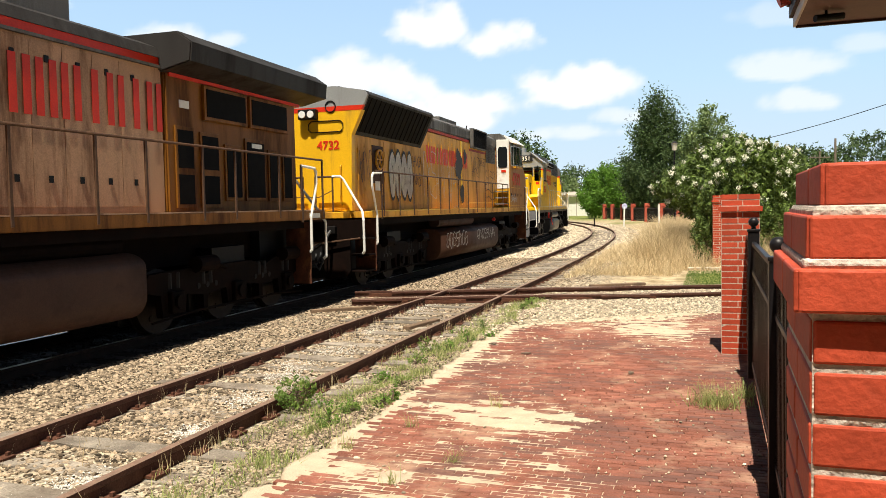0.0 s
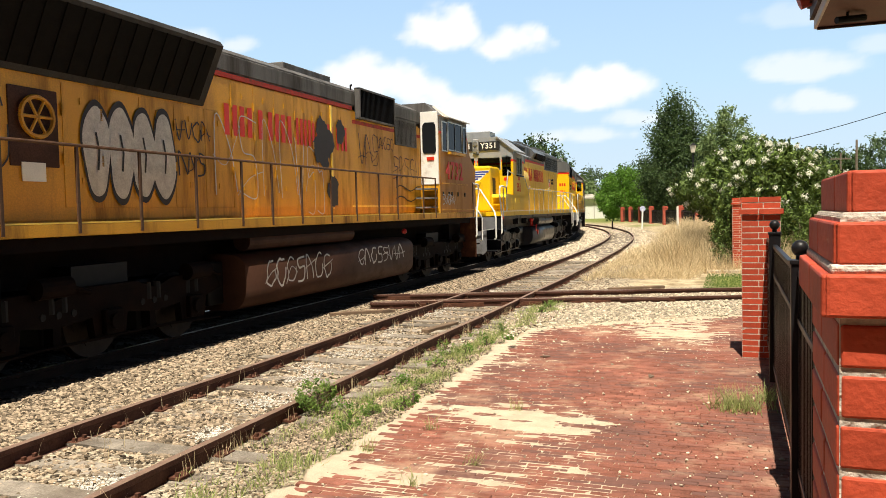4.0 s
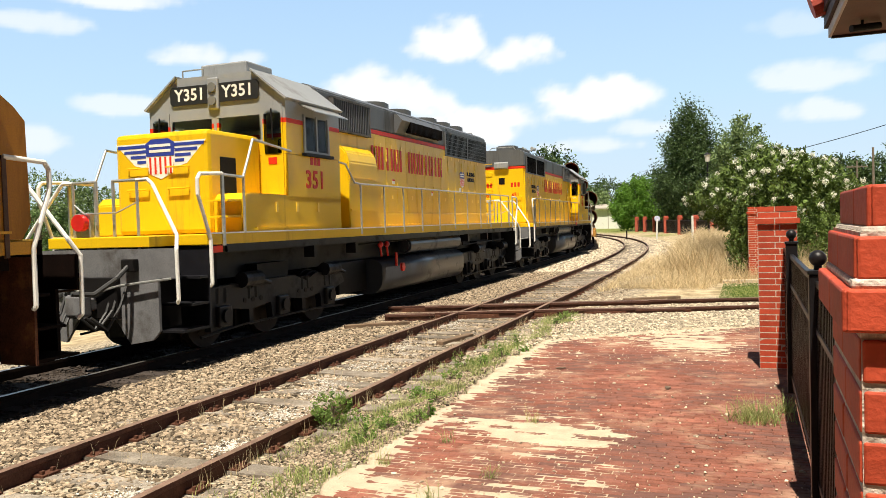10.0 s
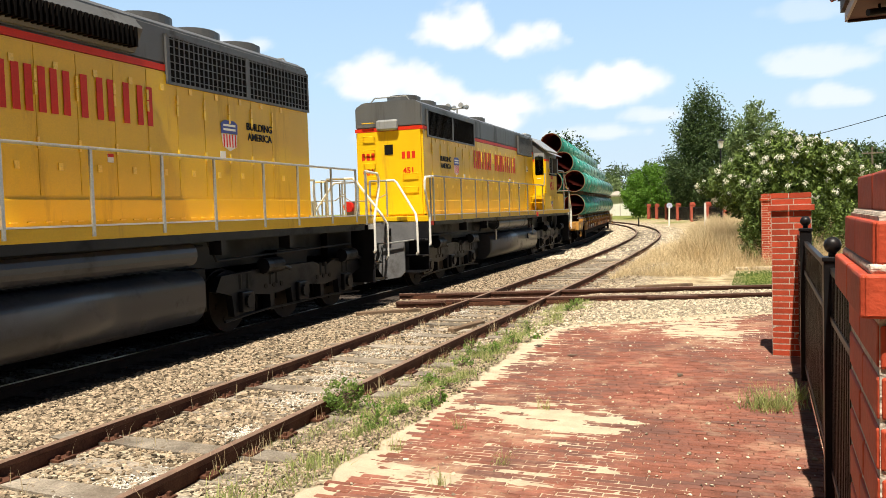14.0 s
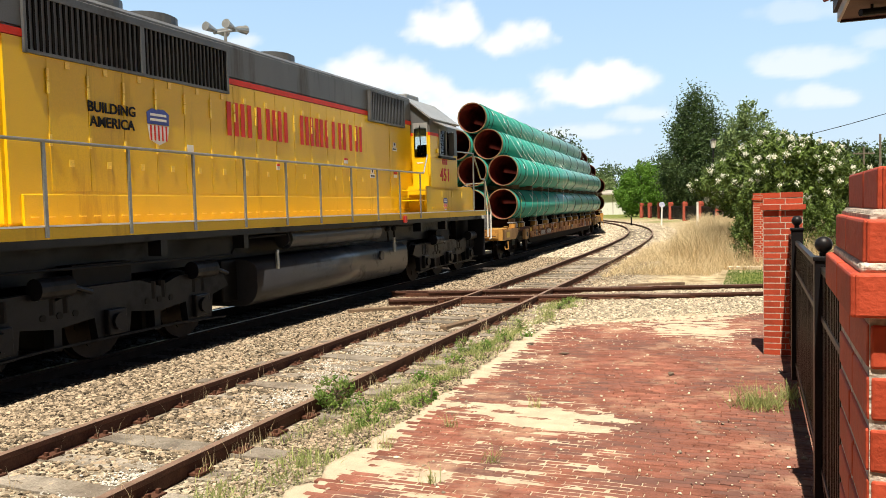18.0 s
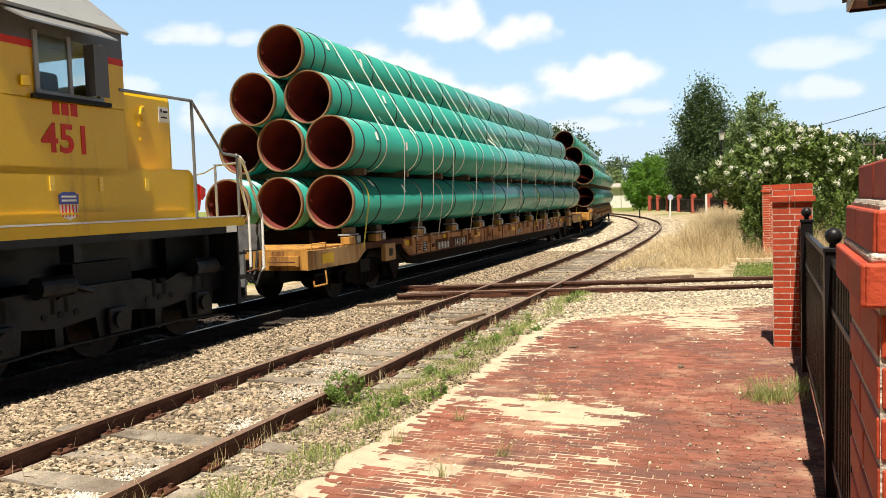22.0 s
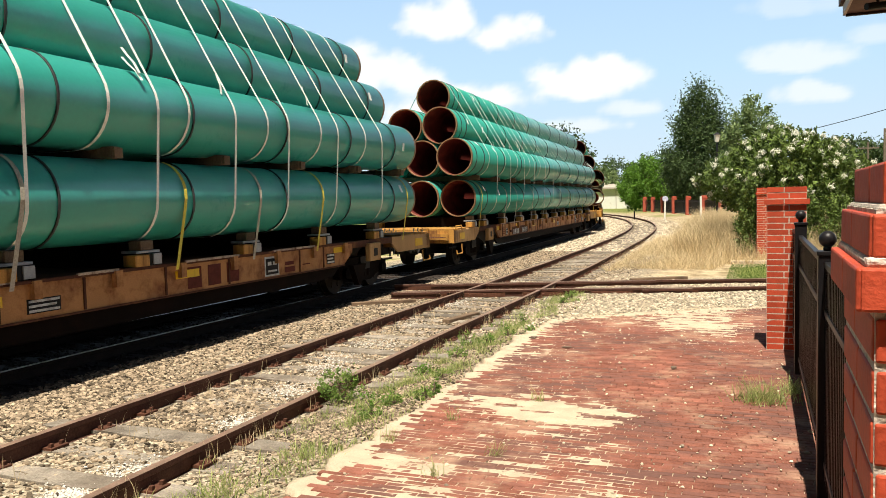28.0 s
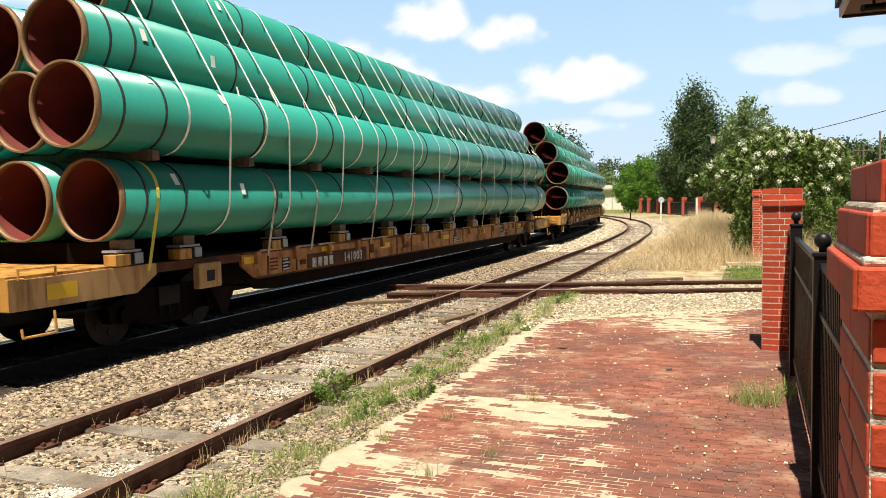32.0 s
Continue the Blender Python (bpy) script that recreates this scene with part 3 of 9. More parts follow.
# loose rail pieces and planks lying beside the crossing
for x, y, rz, ln in ((-2.0, 15.35, 18, 1.3), (-0.4, 13.2, 60, 1.0), (4.1, 18.6, 12, 1.4)):
    bm = boxes((-ln / 2, ln / 2, -0.07, 0.07, 0, 0.09), bevel=0.01)
    o = tagged(part("plank", bm, TIMBER), "weathered loose timber lying in the gravel", "timber", "loose timbers")
    o.matrix_basis = pose(x, y, float(ground_z(x, y)) - 0.02, 0, 0, rz)


# ---- loose stones ----
def scatter_stones(name, x, y, z, size, material, label):
    ph = (1 + 5**0.5) / 2
    base = np.array([(-1, ph, 0), (1, ph, 0), (-1, -ph, 0), (1, -ph, 0), (0, -1, ph), (0, 1, ph), (0, -1, -ph), (0, 1, -ph), (ph, 0, -1), (ph, 0, 1), (-ph, 0, -1), (-ph, 0, 1)]) / 1.9
    tri = np.array([(0, 11, 5), (0, 5, 1), (0, 1, 7), (0, 7, 10), (0, 10, 11), (1, 5, 9), (5, 11, 4), (11, 10, 2), (10, 7, 6), (7, 1, 8), (3, 9, 4), (3, 4, 2), (3, 2, 6), (3, 6, 8), (3, 8, 9), (4, 9, 5), (2, 4, 11), (6, 2, 10), (8, 6, 7), (9, 8, 1)])
    n = len(x)
    v = base[None] * (1 + RNG.normal(0, 0.22, (n, 12, 1)))
    v = v * (size[:, None, None] * np.stack([RNG.uniform(0.8, 1.5, n), RNG.uniform(0.7, 1.1, n), RNG.uniform(0.5, 0.85, n)], -1)[:, None])
    a = RNG.uniform(0, 6.28, n)
    c, s = np.cos(a)[:, None], np.sin(a)[:, None]
    v = np.stack([v[..., 0] * c - v[..., 1] * s + x[:, None], v[..., 0] * s + v[..., 1] * c + y[:, None], v[..., 2] + z[:, None]], -1)
    f = (tri[None] + 12 * np.arange(n)[:, None, None]).reshape(-1, 3)
    me = bpy.data.meshes.new(name)
    me.from_pydata(v.reshape(-1, 3).tolist(), [], f.tolist())
    me.materials.append(material)
    return tagged(new(name, me), label, "gravel", kind="stuff")


n = 66000
s = np.concatenate([2.6 + 28 * RNG.random(56000) ** 1.6, RNG.uniform(0.6, 4.8, 10000)])
o = RNG.uniform(-2.75, 2.1, n)
keep = (np.abs(np.abs(o) - 0.7525) > 0.11) & ~((np.abs(o) < 0.75) & (RNG.random(n) < 0.28))
s, o = s[keep], o[keep]
h = np.interp(s, SS, HH)
x, y = np.interp(s, SS, CX) + o * np.cos(h), np.interp(s, SS, CY) - o * np.sin(h)
scatter_stones("ballast", x, y, ground_z(x, y) + 0.006, np.where(o > 0.86, 0.6, 1.0) * (0.011 + 0.020 * RNG.random(len(x)) ** 1.6), STONE, "pale brown crushed stone ballast between the tracks")
n = 14000
s, o = 27 + 55 * RNG.random(n) ** 1.5, RNG.uniform(-2.9, 2.3, n)
keep = (np.abs(np.abs(o) - 0.7525) > 0.11) & ~((np.abs(o) < 0.75) & (RNG.random(n) < 0.5))
s, o = s[keep], o[keep]
h = np.interp(s, SS, HH)
x, y = np.interp(s, SS, CX) + o * np.cos(h), np.interp(s, SS, CY) - o * np.sin(h)
scatter_stones("ballast", x, y, ground_z(x, y) + 0.008, 0.02 + 0.04 * RNG.random(len(x)) ** 1.5, STONE_PALE, "pale crushed stone ballast along the bend")
n = 5000
s, o = 3.0 + 25 * RNG.random(n) ** 1.5, RNG.uniform(-5.6, -2.6, n)
keep = np.abs(np.abs(o + SPACING) - 0.7525) > 0.11
s, o = s[keep], o[keep]
h = np.interp(s, SS, HH)
x, y = np.interp(s, SS, CX) + o * np.cos(h), np.interp(s, SS, CY) - o * np.sin(h)
# these stones are coloured darker than oil alone, for the train's shadow
scatter_stones("ballast", x, y, ground_z(x, y) + 0.008, 0.014 + 0.018 * RNG.random(len(x)), mat("oily_stone", (0.035, 0.025, 0.018), 0.8, scale=20, vary=0.2, bump=0.4, rand=0.4), "oil-stained ballast of the main track, darkened as shade under the train")
n = 17000
x, y = RNG.uniform(-1.5, 8.5, n), RNG.uniform(11.0, 19.5, n)
o, _ = side_offset(x, y)
keep = (o > 0.9) & (paved(x, y, o) < -0.02 + 0.5 * RNG.random(n) ** 4) & ((y < 18.2) | (x < 4.5)) & (np.abs(np.abs(y - 16.95) - 0.75) > 0.1)
x, y = x[keep], y[keep]
scatter_stones("gravel", x, y, np.maximum(ground_z(x, y), np.where(paved(x, y, o[keep]) > 0, 0.0, -9)) + 0.006, 0.010 + 0.016 * RNG.random(len(x)), STONE_PALE, "loose pale gravel round the crossing rails")


LIME = mat("white_lime_dust", (0.56, 0.53, 0.47), 0.95, scale=20, vary=0.15, bump=0.4, rand=0.2, spec=0.1)
x, y = [], []
for px, py, r, k in ((-2.89, 5.3, 0.13, 1300), (-2.68, 5.65, 0.10, 500), (-2.30, 7.0, 0.09, 500), (-1.95, 9.3, 0.12, 350), (-1.88, 10.0, 0.18, 420), (-1.2, 12.6, 0.16, 300), (0.42, 18.7, 0.36, 3200), (0.0, 17.1, 0.22, 700), (-0.75, 15.3, 0.22, 800), (-0.3, 16.2, 0.15, 300), (-2.1, 8.2, 0.16, 500), (-1.6, 10.9, 0.2, 500)):
    x.append(px + RNG.normal(0, r, k)), y.append(py + RNG.normal(0, r * 1.6, k))
x, y = np.concatenate(x), np.concatenate(y)
o, _ = side_offset(x, y)
keep = np.abs(o) < 0.70
x, y = x[keep], y[keep]
scatter_stones("lime_dust", x, y, ground_z(x, y) + 0.016, 0.004 + 0.008 * RNG.random(len(x)) ** 2, LIME, "crumbs of white lime spilled between the rails")


# ---- brick paving ----
pavement = empty("pavement", pose(0, 0, 0), "worn red brick platform paving with sandy joints", "pavement", kind="structure")
ROT = radians(-19.0)
pc, ps = math.cos(ROT), math.sin(ROT)
cells = []
for j in range(-36, 290):
    for i in range(-40, 40):
        u, v = (i + 0.5 * (j % 2)) * 0.206 + 0.035 * math.sin(j * 7.3), j * 0.0595
        x, y = 2.0 + u * pc - (v - 4.0) * ps, 3.2 + u * ps + (v - 4.0) * pc
        if -2.6 < x < 8 and 0.5 < y < 13.2:
            cells.append((x, y))
cells = np.array(cells)
co, _ = side_offset(cells[:, 0], cells[:, 1])
inside = paved(cells[:, 0], cells[:, 1], co) + (fbm(cells[:, 0] * 2, cells[:, 1] * 2, 3, 21) - 0.5) * 0.3 > 0.07
fence_side = (cells[:, 0] - 0.9) * 0.945 - (cells[:, 1] - 1.6) * 0.327
cells = cells[inside & (fence_side < 1.2)]
bm = boxes((-0.1005, 0.1005, -0.0245, 0.0245, -0.06, 0))
bmesh.ops.bevel(bm, geom=[e for e in bm.edges if e.verts[0].co.z > -0.01 and e.verts[1].co.z > -0.01], offset=0.004, segments=1, affect="EDGES")
bed = bm.copy()
order = np.argsort(np.hypot(cells[:, 0] - 1.2, cells[:, 1] - 5.2))
proto = None
PAVE_Z = RNG.normal(0, 0.0013, len(cells)) + 0.005 * (fbm(cells[:, 0] * 1.1, cells[:, 1] * 1.1, 3, 8) - 0.5)
BRICKS_NEAR = order[:300]
bed.verts.ensure_lookup_table()
bv = np.array([v.co for v in bed.verts])
bf = [[v.index for v in f.verts] for f in bed.faces]
bed.free()
vv, ff = [], []
for k, i in enumerate(order[300:]):
    t = RNG.normal(0, 0.008)
    c, s_ = math.cos(ROT + t), math.sin(ROT + t)
    p = bv @ np.array([[c, s_, 0], [-s_, c, 0], [0, 0, 1]]) + [cells[i, 0], cells[i, 1], PAVE_Z[i]]
    vv += p.tolist()
    ff += [[q + len(bv) * k for q in f] for f in bf]
tagged(raw("far_bricks", vv, ff, PAVER, pavement), kind="stuff")
PAVE_BM = bm


# sand lying over the paving; it shows where it rises above the bricks
def sheet(name, x0, x1, y0, y1, step, fn, material, label, category):
    ax, ay = np.arange(x0, x1, step), np.arange(y0, y1, step)
    a, b = np.meshgrid(ax, ay, indexing="ij")
    z = fn(a, b)
    ids = np.arange(a.size).reshape(a.shape)
    q = np.stack([ids[:-1, :-1], ids[1:, :-1], ids[1:, 1:], ids[:-1, 1:]], -1).reshape(-1, 4)
    up = z.ravel()[q].max(1) > -0.05
    ob = raw(name, np.stack([a, b, z], -1).reshape(-1, 3).tolist(), q[up].tolist(), material, smooth=True)
    return tagged(ob, label, category, kind="structure")


def sand_z(x, y):
    o, _ = side_offset(x, y)
    d = paved(x, y, o)
    r = (x - 0.5) * pc + (y - 6.45) * ps, -(x - 0.5) * ps + (y - 6.45) * pc
    streaks = fbm(r[0] * 1.1, r[1] * 11.0, 4, 31)
    blot = fbm(x * 0.7, y * 0.7, 3, 33)
    patch = np.exp(-(r[0] / 0.75) ** 2 - (r[1] / 0.42) ** 2) * 0.030 + np.exp(-((x - 2.9) / 0.55) ** 2 - ((y - 10.6) / 0.9) ** 2) * 0.022
    patch = patch + 0.006 * np.exp(-(((x + 0.1) * pc + (y - 5.0) * ps) / 1.4) ** 2 - ((-(x + 0.1) * ps + (y - 5.0) * pc) / 0.35) ** 2)
    fine = fbm(r[0] * 6.0, r[1] * 17.0, 4, 38)
    ragged = fbm(x * 2.3, y * 2.3, 4, 37) - 0.5
    rim = 0.0014 * np.exp(-np.maximum(d, 0) / 0.9) + 0.012 * ease(0.05 + 0.16 * ragged + 0.25 * (fine - 0.5) - d, 0.0, 0.14)
    z = -0.0047 + rim + 0.6 * patch * (0.35 + 0.9 * (streaks - 0.3) + 1.5 * (fine - 0.42)) + 0.009 * (streaks - 0.56) + 0.006 * (fine - 0.5) + 0.009 * (blot - 0.5) + 0.011 * (fbm(x * 7, y * 9, 4, 35) - 0.5)
    z = z - 0.014 * ease(x, 0.7, 1.7) * ease(-y, -10, -8)
    return np.where(d < -0.09 - 0.10 * (blot - 0.5) - 0.30 * (fbm(x * 3, y * 3, 3, 36) - 0.5) - 0.12 * (fine - 0.5), -0.3, z)


sheet("sand", -2.4, 4.4, 1.5, 13.2, 0.028, sand_z, SAND, "pale sand drifted over the brick paving", "sand")


# ---- brick pillars ----
def brick_pillar(name, place, turn, courses, cap, label, group, wide=0.40, step_courses=True, course=0.068, inset=0.0008, bricks=True):
    """A square pillar of two bricks a side, its top courses stepping out and in."""
    e = empty(name, pose(*place, 0, 0, turn), label, "pillar", group)
    hh = courses * course
    core = bmesh.new()
    box(core, -wide / 2 + inset, wide / 2 - inset, -wide / 2 + inset, wide / 2 - inset, -0.15, hh - course)
    part("mortar_core", core, MORTAR, e)
    part("mortar_top", boxes((-wide / 2 + 0.022, wide / 2 - 0.022, -wide / 2 + 0.022, wide / 2 - 0.022, hh - course - 0.01, hh - 0.006)), MORTAR, e)
    if not bricks:
        return e
    half = part("brick", boxes((-wide / 4 + 0.005, wide / 4 - 0.005, -0.05, 0.05, 0.005, course - 0.006), bevel=0.004 if inset > 0.002 else 0.001), BRICK, e)
    for k in (courses - 2, courses - 1):
        w = wide / 2 + cap(k - 1, courses) - 0.012
        if inset > 0.002:
            part("mortar_bed", boxes((-w, w, -w, w, k * course - 0.008, k * course + 0.007), bevel=0.006), MORTAR, e)
    used = False
    for k in range(courses):
        g = cap(k, courses)
        w = wide / 2 + g
        sides = [(0, -1), (1, 0), (0, 1), (-1, 0)]
        for q, (dx, dy) in enumerate(sides):
            ang = 90 * q
            shift = wide / 8 if k % 2 else -wide / 8
            for a in (-1, 1):
                sc = w / (wide / 2)
                along = a * w / 2 + (0.0 if abs(g) > 0.2 else 0)
                px, py = along + shift * 0.5, -(w - 0.05)
                r = radians(ang)
                X, Y = px * math.cos(r) - py * math.sin(r), px * math.sin(r) + py * math.cos(r)
                m = pose(X, Y, k * course + 0.0, 0, 0, ang)
                f = (w - shift * 0.5 * a) / (wide / 2)
                m = pose((a * w + shift * 0.5 + (0)) / 2 * math.cos(r) - py * math.sin(r), (a * w + shift * 0.5) / 2 * math.sin(r) + py * math.cos(r), k * course, RNG.normal(0, 0.3), 0, ang + RNG.normal(0, 0.25))
                m = m @ Matrix.Diagonal((max(0.3, abs(a * w - shift * 0.5) / (wide / 2)), 1, 1, 1))
                if not used:
                    half.matrix_basis, used = m, True
                else:
                    again(half, m)
    return e


def cap_mid(k, n):
    return 0.028 if k == n - 4 else 0.0


def cap_near(k, n):
    return {n - 1: -0.048, n - 2: -0.012, n - 3: 0.05}.get(k, 0.0)
PILLARS = "brick fence pillars"
near_pillar = brick_pillar("brick_pillar", (0.758, 1.156, 0.026), -19.7, 26, lambda k, n: {n - 1: -0.0135, n - 2: 0.0054, n - 3: 0.021}.get(k, 0.0), "red painted brick gate pillar with stepped cap courses", PILLARS, wide=0.41, inset=0.0035)
gate_pillar = brick_pillar("brick_pillar", (3.44, 9.1, 0.0), -19.5, 27, lambda k, n: 0.03 if k == n - 3 else 0.0, "red painted brick pillar beside the iron fence", PILLARS, wide=0.41)
brick_pillar("brick_pillar", (8.05, 22.9, -0.15), -16, 31, lambda k, n: 0.03 if k == n - 3 else 0.0, "red brick pillar half hidden by the flowering bush", PILLARS, wide=0.42)


# ---- iron fence ----
def along_fence(k, side=0.0):
    a = radians(19.06)
    return 0.775 + math.sin(a) * k + side * math.cos(a), 1.16 + math.cos(a) * k - side * math.sin(a)


fence = empty("iron_fence", pose(*along_fence(0), 0, 0, 0, 90 - 19.06), "black painted iron fence with ball finials between brick pillars", "fence")
FP = [3.55, 6.65]
post = part("post", boxes((-0.05, 0.05, -0.05, 0.05, 0, 1.40), (-0.058, 0.058, -0.058, 0.058, 1.40, 1.425), bevel=0.004), IRON, fence)
ball = bmesh.new()
bmesh.ops.create_uvsphere(ball, u_segments=16, v_segments=10, radius=0.047, matrix=Matrix.Translation((0, 0, 1.49)))
rod(ball, (0, 0, 1.42), (0, 0, 1.46), 0.022, 12)
ball = part("finial", ball, IRON, fence, "iron ball finial", smooth=True)
for k, x in enumerate(FP):
    m = pose(x, 0, 0.0 if k == 0 else 0.06)
    if k == 0:
        post.matrix_basis = ball.matrix_basis = m
    else:
        again(post, m), again(ball, m)
picket = part("picket", boxes((-0.0125, 0.0125, -0.0125, 0.0125, 0.12, 1.36)), IRON, fence)
spans = [(0.23, 3.5), (3.6, 6.6), (6.7, 8.18)]
first = True
for a, b in spans:
    for z in (1.33, 1.06, 0.19):
        part("rail", boxes((a, b, -0.018, 0.018, z, z + 0.036), bevel=0.003), IRON, fence)
    for x in np.arange(a + 0.08, b, 0.088):
        if first:
            picket.matrix_basis, first = pose(x, 0, 0), False
        else:
            again(picket, pose(x, 0, 0))
bm = bmesh.new()
bmesh.ops.create_icosphere(bm, subdivisions=1, radius=0.014)
head = part("bolt_head", bm, SILVER, fence)
first = True
for a, b in spans:
    for z in (1.07, 0.2):
        for x in (a + 0.02, b - 0.02):
            if first:
                head.matrix_basis, first = pose(x, -0.025, z + 0.02), False
            else:
                again(head, pose(x, -0.025, z + 0.02))


# ---- station roof corner ----
a = radians(19.06)
roof = empty("station_roof", pose(3.28, 7.31, 3.34, 0, 0, -19.06), "overhanging station roof corner with brown soffit", "roof", kind="structure")
SOFFIT = mat("brown_soffit_boards", (0.10, 0.035, 0.02), 0.7, scale=3, vary=0.2, bump=0.1)
FASCIA = mat("pale_fascia_paint", (0.42, 0.36, 0.31), 0.6, scale=3, vary=0.15, bump=0.05)
DARK_TRIM = mat("dark_brown_trim", (0.035, 0.018, 0.014), 0.6, scale=3, vary=0.2, bump=0.05, spec=0.2)
TILE = mat("red_roof_tile", (0.42, 0.06, 0.035), 0.6, scale=8, vary=0.2, bump=0.2, rand=0.15)
part("soffit", boxes((0.0, 4.5, -6.5, 0, 0.012, 0.05)), SOFFIT, roof)
part("fascia", boxes((-0.022, 0, -6.5, 0.03, 0, 0.15)), FASCIA, roof)
part("end_fascia", boxes((0, 4.5, 0, 0.03, -0.01, 0.15)), DARK_TRIM, roof)
part("gutter_board", boxes((-0.055, -0.022, -6.5, 0.055, 0.09, 0.27), (-0.022, 4.5, 0.03, 0.055, 0.09, 0.27)), DARK_TRIM, roof)
part("eave_trim", boxes((-0.075, -0.055, -6.5, 0.075, 0.2, 0.3), (-0.055, 4.5, 0.055, 0.075, 0.2, 0.3)), BLACK, roof)
bm = bmesh.new()
rod(bm, (-0.17, -0.10, 0.27), (0.5, -0.10, 0.50), 0.115, 14)
tl = part("roof_tile", bm, TILE, roof)
for k in range(1, 30):
    again(tl, pose(0.12, -0.21 * k, 0.04))
bm = bmesh.new()
prism(bm, [(-0.05, 0.3), (4.5, 1.6), (4.5, 1.5), (-0.05, 0.25)], "y", -6.5, 0.05)
part("roof_slope", bm, TILE, roof)
bm = bmesh.new()
rod(bm, (0.10, -0.56, -0.06), (0.33, -0.43, -0.03), 0.03, 10)
rod(bm, (0.19, -0.51, -0.03), (0.19, -0.51, 0.02), 0.012, 8)
part("soffit_lamp", bm, BLACK, roof)


# station house that closes the platform behind the eye
house = empty("station_building", pose(3.27, 7.3, 0, 0, 0, -19.06), "red brick station house with a deep shaded eave", "building", kind="structure")
HOUSE_BRICK = mat("station_brick", (0.30, 0.075, 0.045), 0.8, scale=9, vary=0.25, bump=0.4)
part("wall", boxes((1.6, 2.0, -30, -1.5, -0.1, 3.4)), HOUSE_BRICK, house)
part("end_wall", boxes((-3.0, 2.0, -12.6, -12.2, -0.1, 4.2)), HOUSE_BRICK, house)
part("porch_roof", boxes((-3.4, 4.5, -16.5, -11.0, 4.2, 4.35)), SOFFIT, house)


# ---- lettering ----
def lettering(body, size, m, material, parent, depth=0.004, name="lettering", spread=1.0):
    cu = bpy.data.curves.new(name, "FONT")
    cu.body, cu.size, cu.extrude, cu.align_x, cu.align_y = body, size, depth, "CENTER", "CENTER"
    cu.offset, cu.space_character, cu.resolution_u = size * 0.02, spread, 3
    tmp = bpy.data.objects.new("tmp", cu)
    me = bpy.data.meshes.new_from_object(tmp)
    bpy.data.objects.remove(tmp)
    me.materials.clear()
    me.materials.append(material)
    ob = new(name, me)
    ob.parent, ob.matrix_basis = parent, m
    return ob


NEAR_FACE = Matrix(((1, 0, 0, 0), (0, 0, -1, 0), (0, 1, 0, 0), (0, 0, 0, 1)))   # letters read from the right side of the train


def side_text(body, size, x, y, z, material, parent, **k):
    return lettering(body, size, Matrix.Translation((x, y, z)) @ NEAR_FACE, material, parent, **k)


def front_text(body, size, x, y, z, material, parent, lean=0.0, **k):
    """Letters on a face that looks towards the head of the train."""
    r = Matrix(((0, 0, -1, 0), (-1, 0, 0, 0), (0, 1, 0, 0), (0, 0, 0, 1)))
    return lettering(body, size, Matrix.Translation((x, y, z)) @ pose(0, 0, 0, 0, lean, 0) @ r, material, parent, **k)


def word_bars(x0, x1, z0, z1, letters, y, material, parent, name="painted_bar"):
    """Plain upright bars of the size of the painted letters: H two bars, I one, space a gap."""
    w = (x1 - x0) / len(letters)
    for i, c in enumerate(letters):
        a = x0 + i * w
        for u, v in {"H": ((0.06, 0.35), (0.58, 0.87)), "I": ((0.34, 0.64),)}.get(c, ()):
            part(name, boxes((a + u * w, a + v * w, y - 0.004, y, z0, z1)), material, parent, "plain painted red bar")


def ribbon(bm, pts, w, y):
    """A flat painted stroke on a side wall, through points x, z: one strip."""
    p = [Vector(pts[0])] + [Vector(b) for a, b in zip(pts, pts[1:]) if (Vector(b) - Vector(a)).length > 1e-3]
    last = None
    for k, q in enumerate(p):
        d = p[min(k + 1, len(p) - 1)] - p[max(k - 1, 0)]
        if d.length < 1e-5:
            continue
        n_ = Vector((-d.y, d.x)).normalized() * w / 2
        pair = [bm.verts.new((q.x + n_.x, y, q.y + n_.y)), bm.verts.new((q.x - n_.x, y, q.y - n_.y))]
        if last:
            bm.faces.new((last[0], pair[0], pair[1], last[1]))
        last = pair


def smooth(pts, n=6):
    """A flowing line through points."""
    p = [pts[0]] + list(pts) + [pts[-1]]
    out = []
    for a, b, c, d in zip(p, p[1:], p[2:], p[3:]):
        for k in range(n):
            t = k / n
            out.append(tuple(0.5 * (2 * b[q] + (c[q] - a[q]) * t + (2 * a[q] - 5 * b[q] + 4 * c[q] - d[q]) * t * t + (3 * b[q] - a[q] - 3 * c[q] + d[q]) * t**3) for q in (0, 1)))
    return out + [pts[-1]]


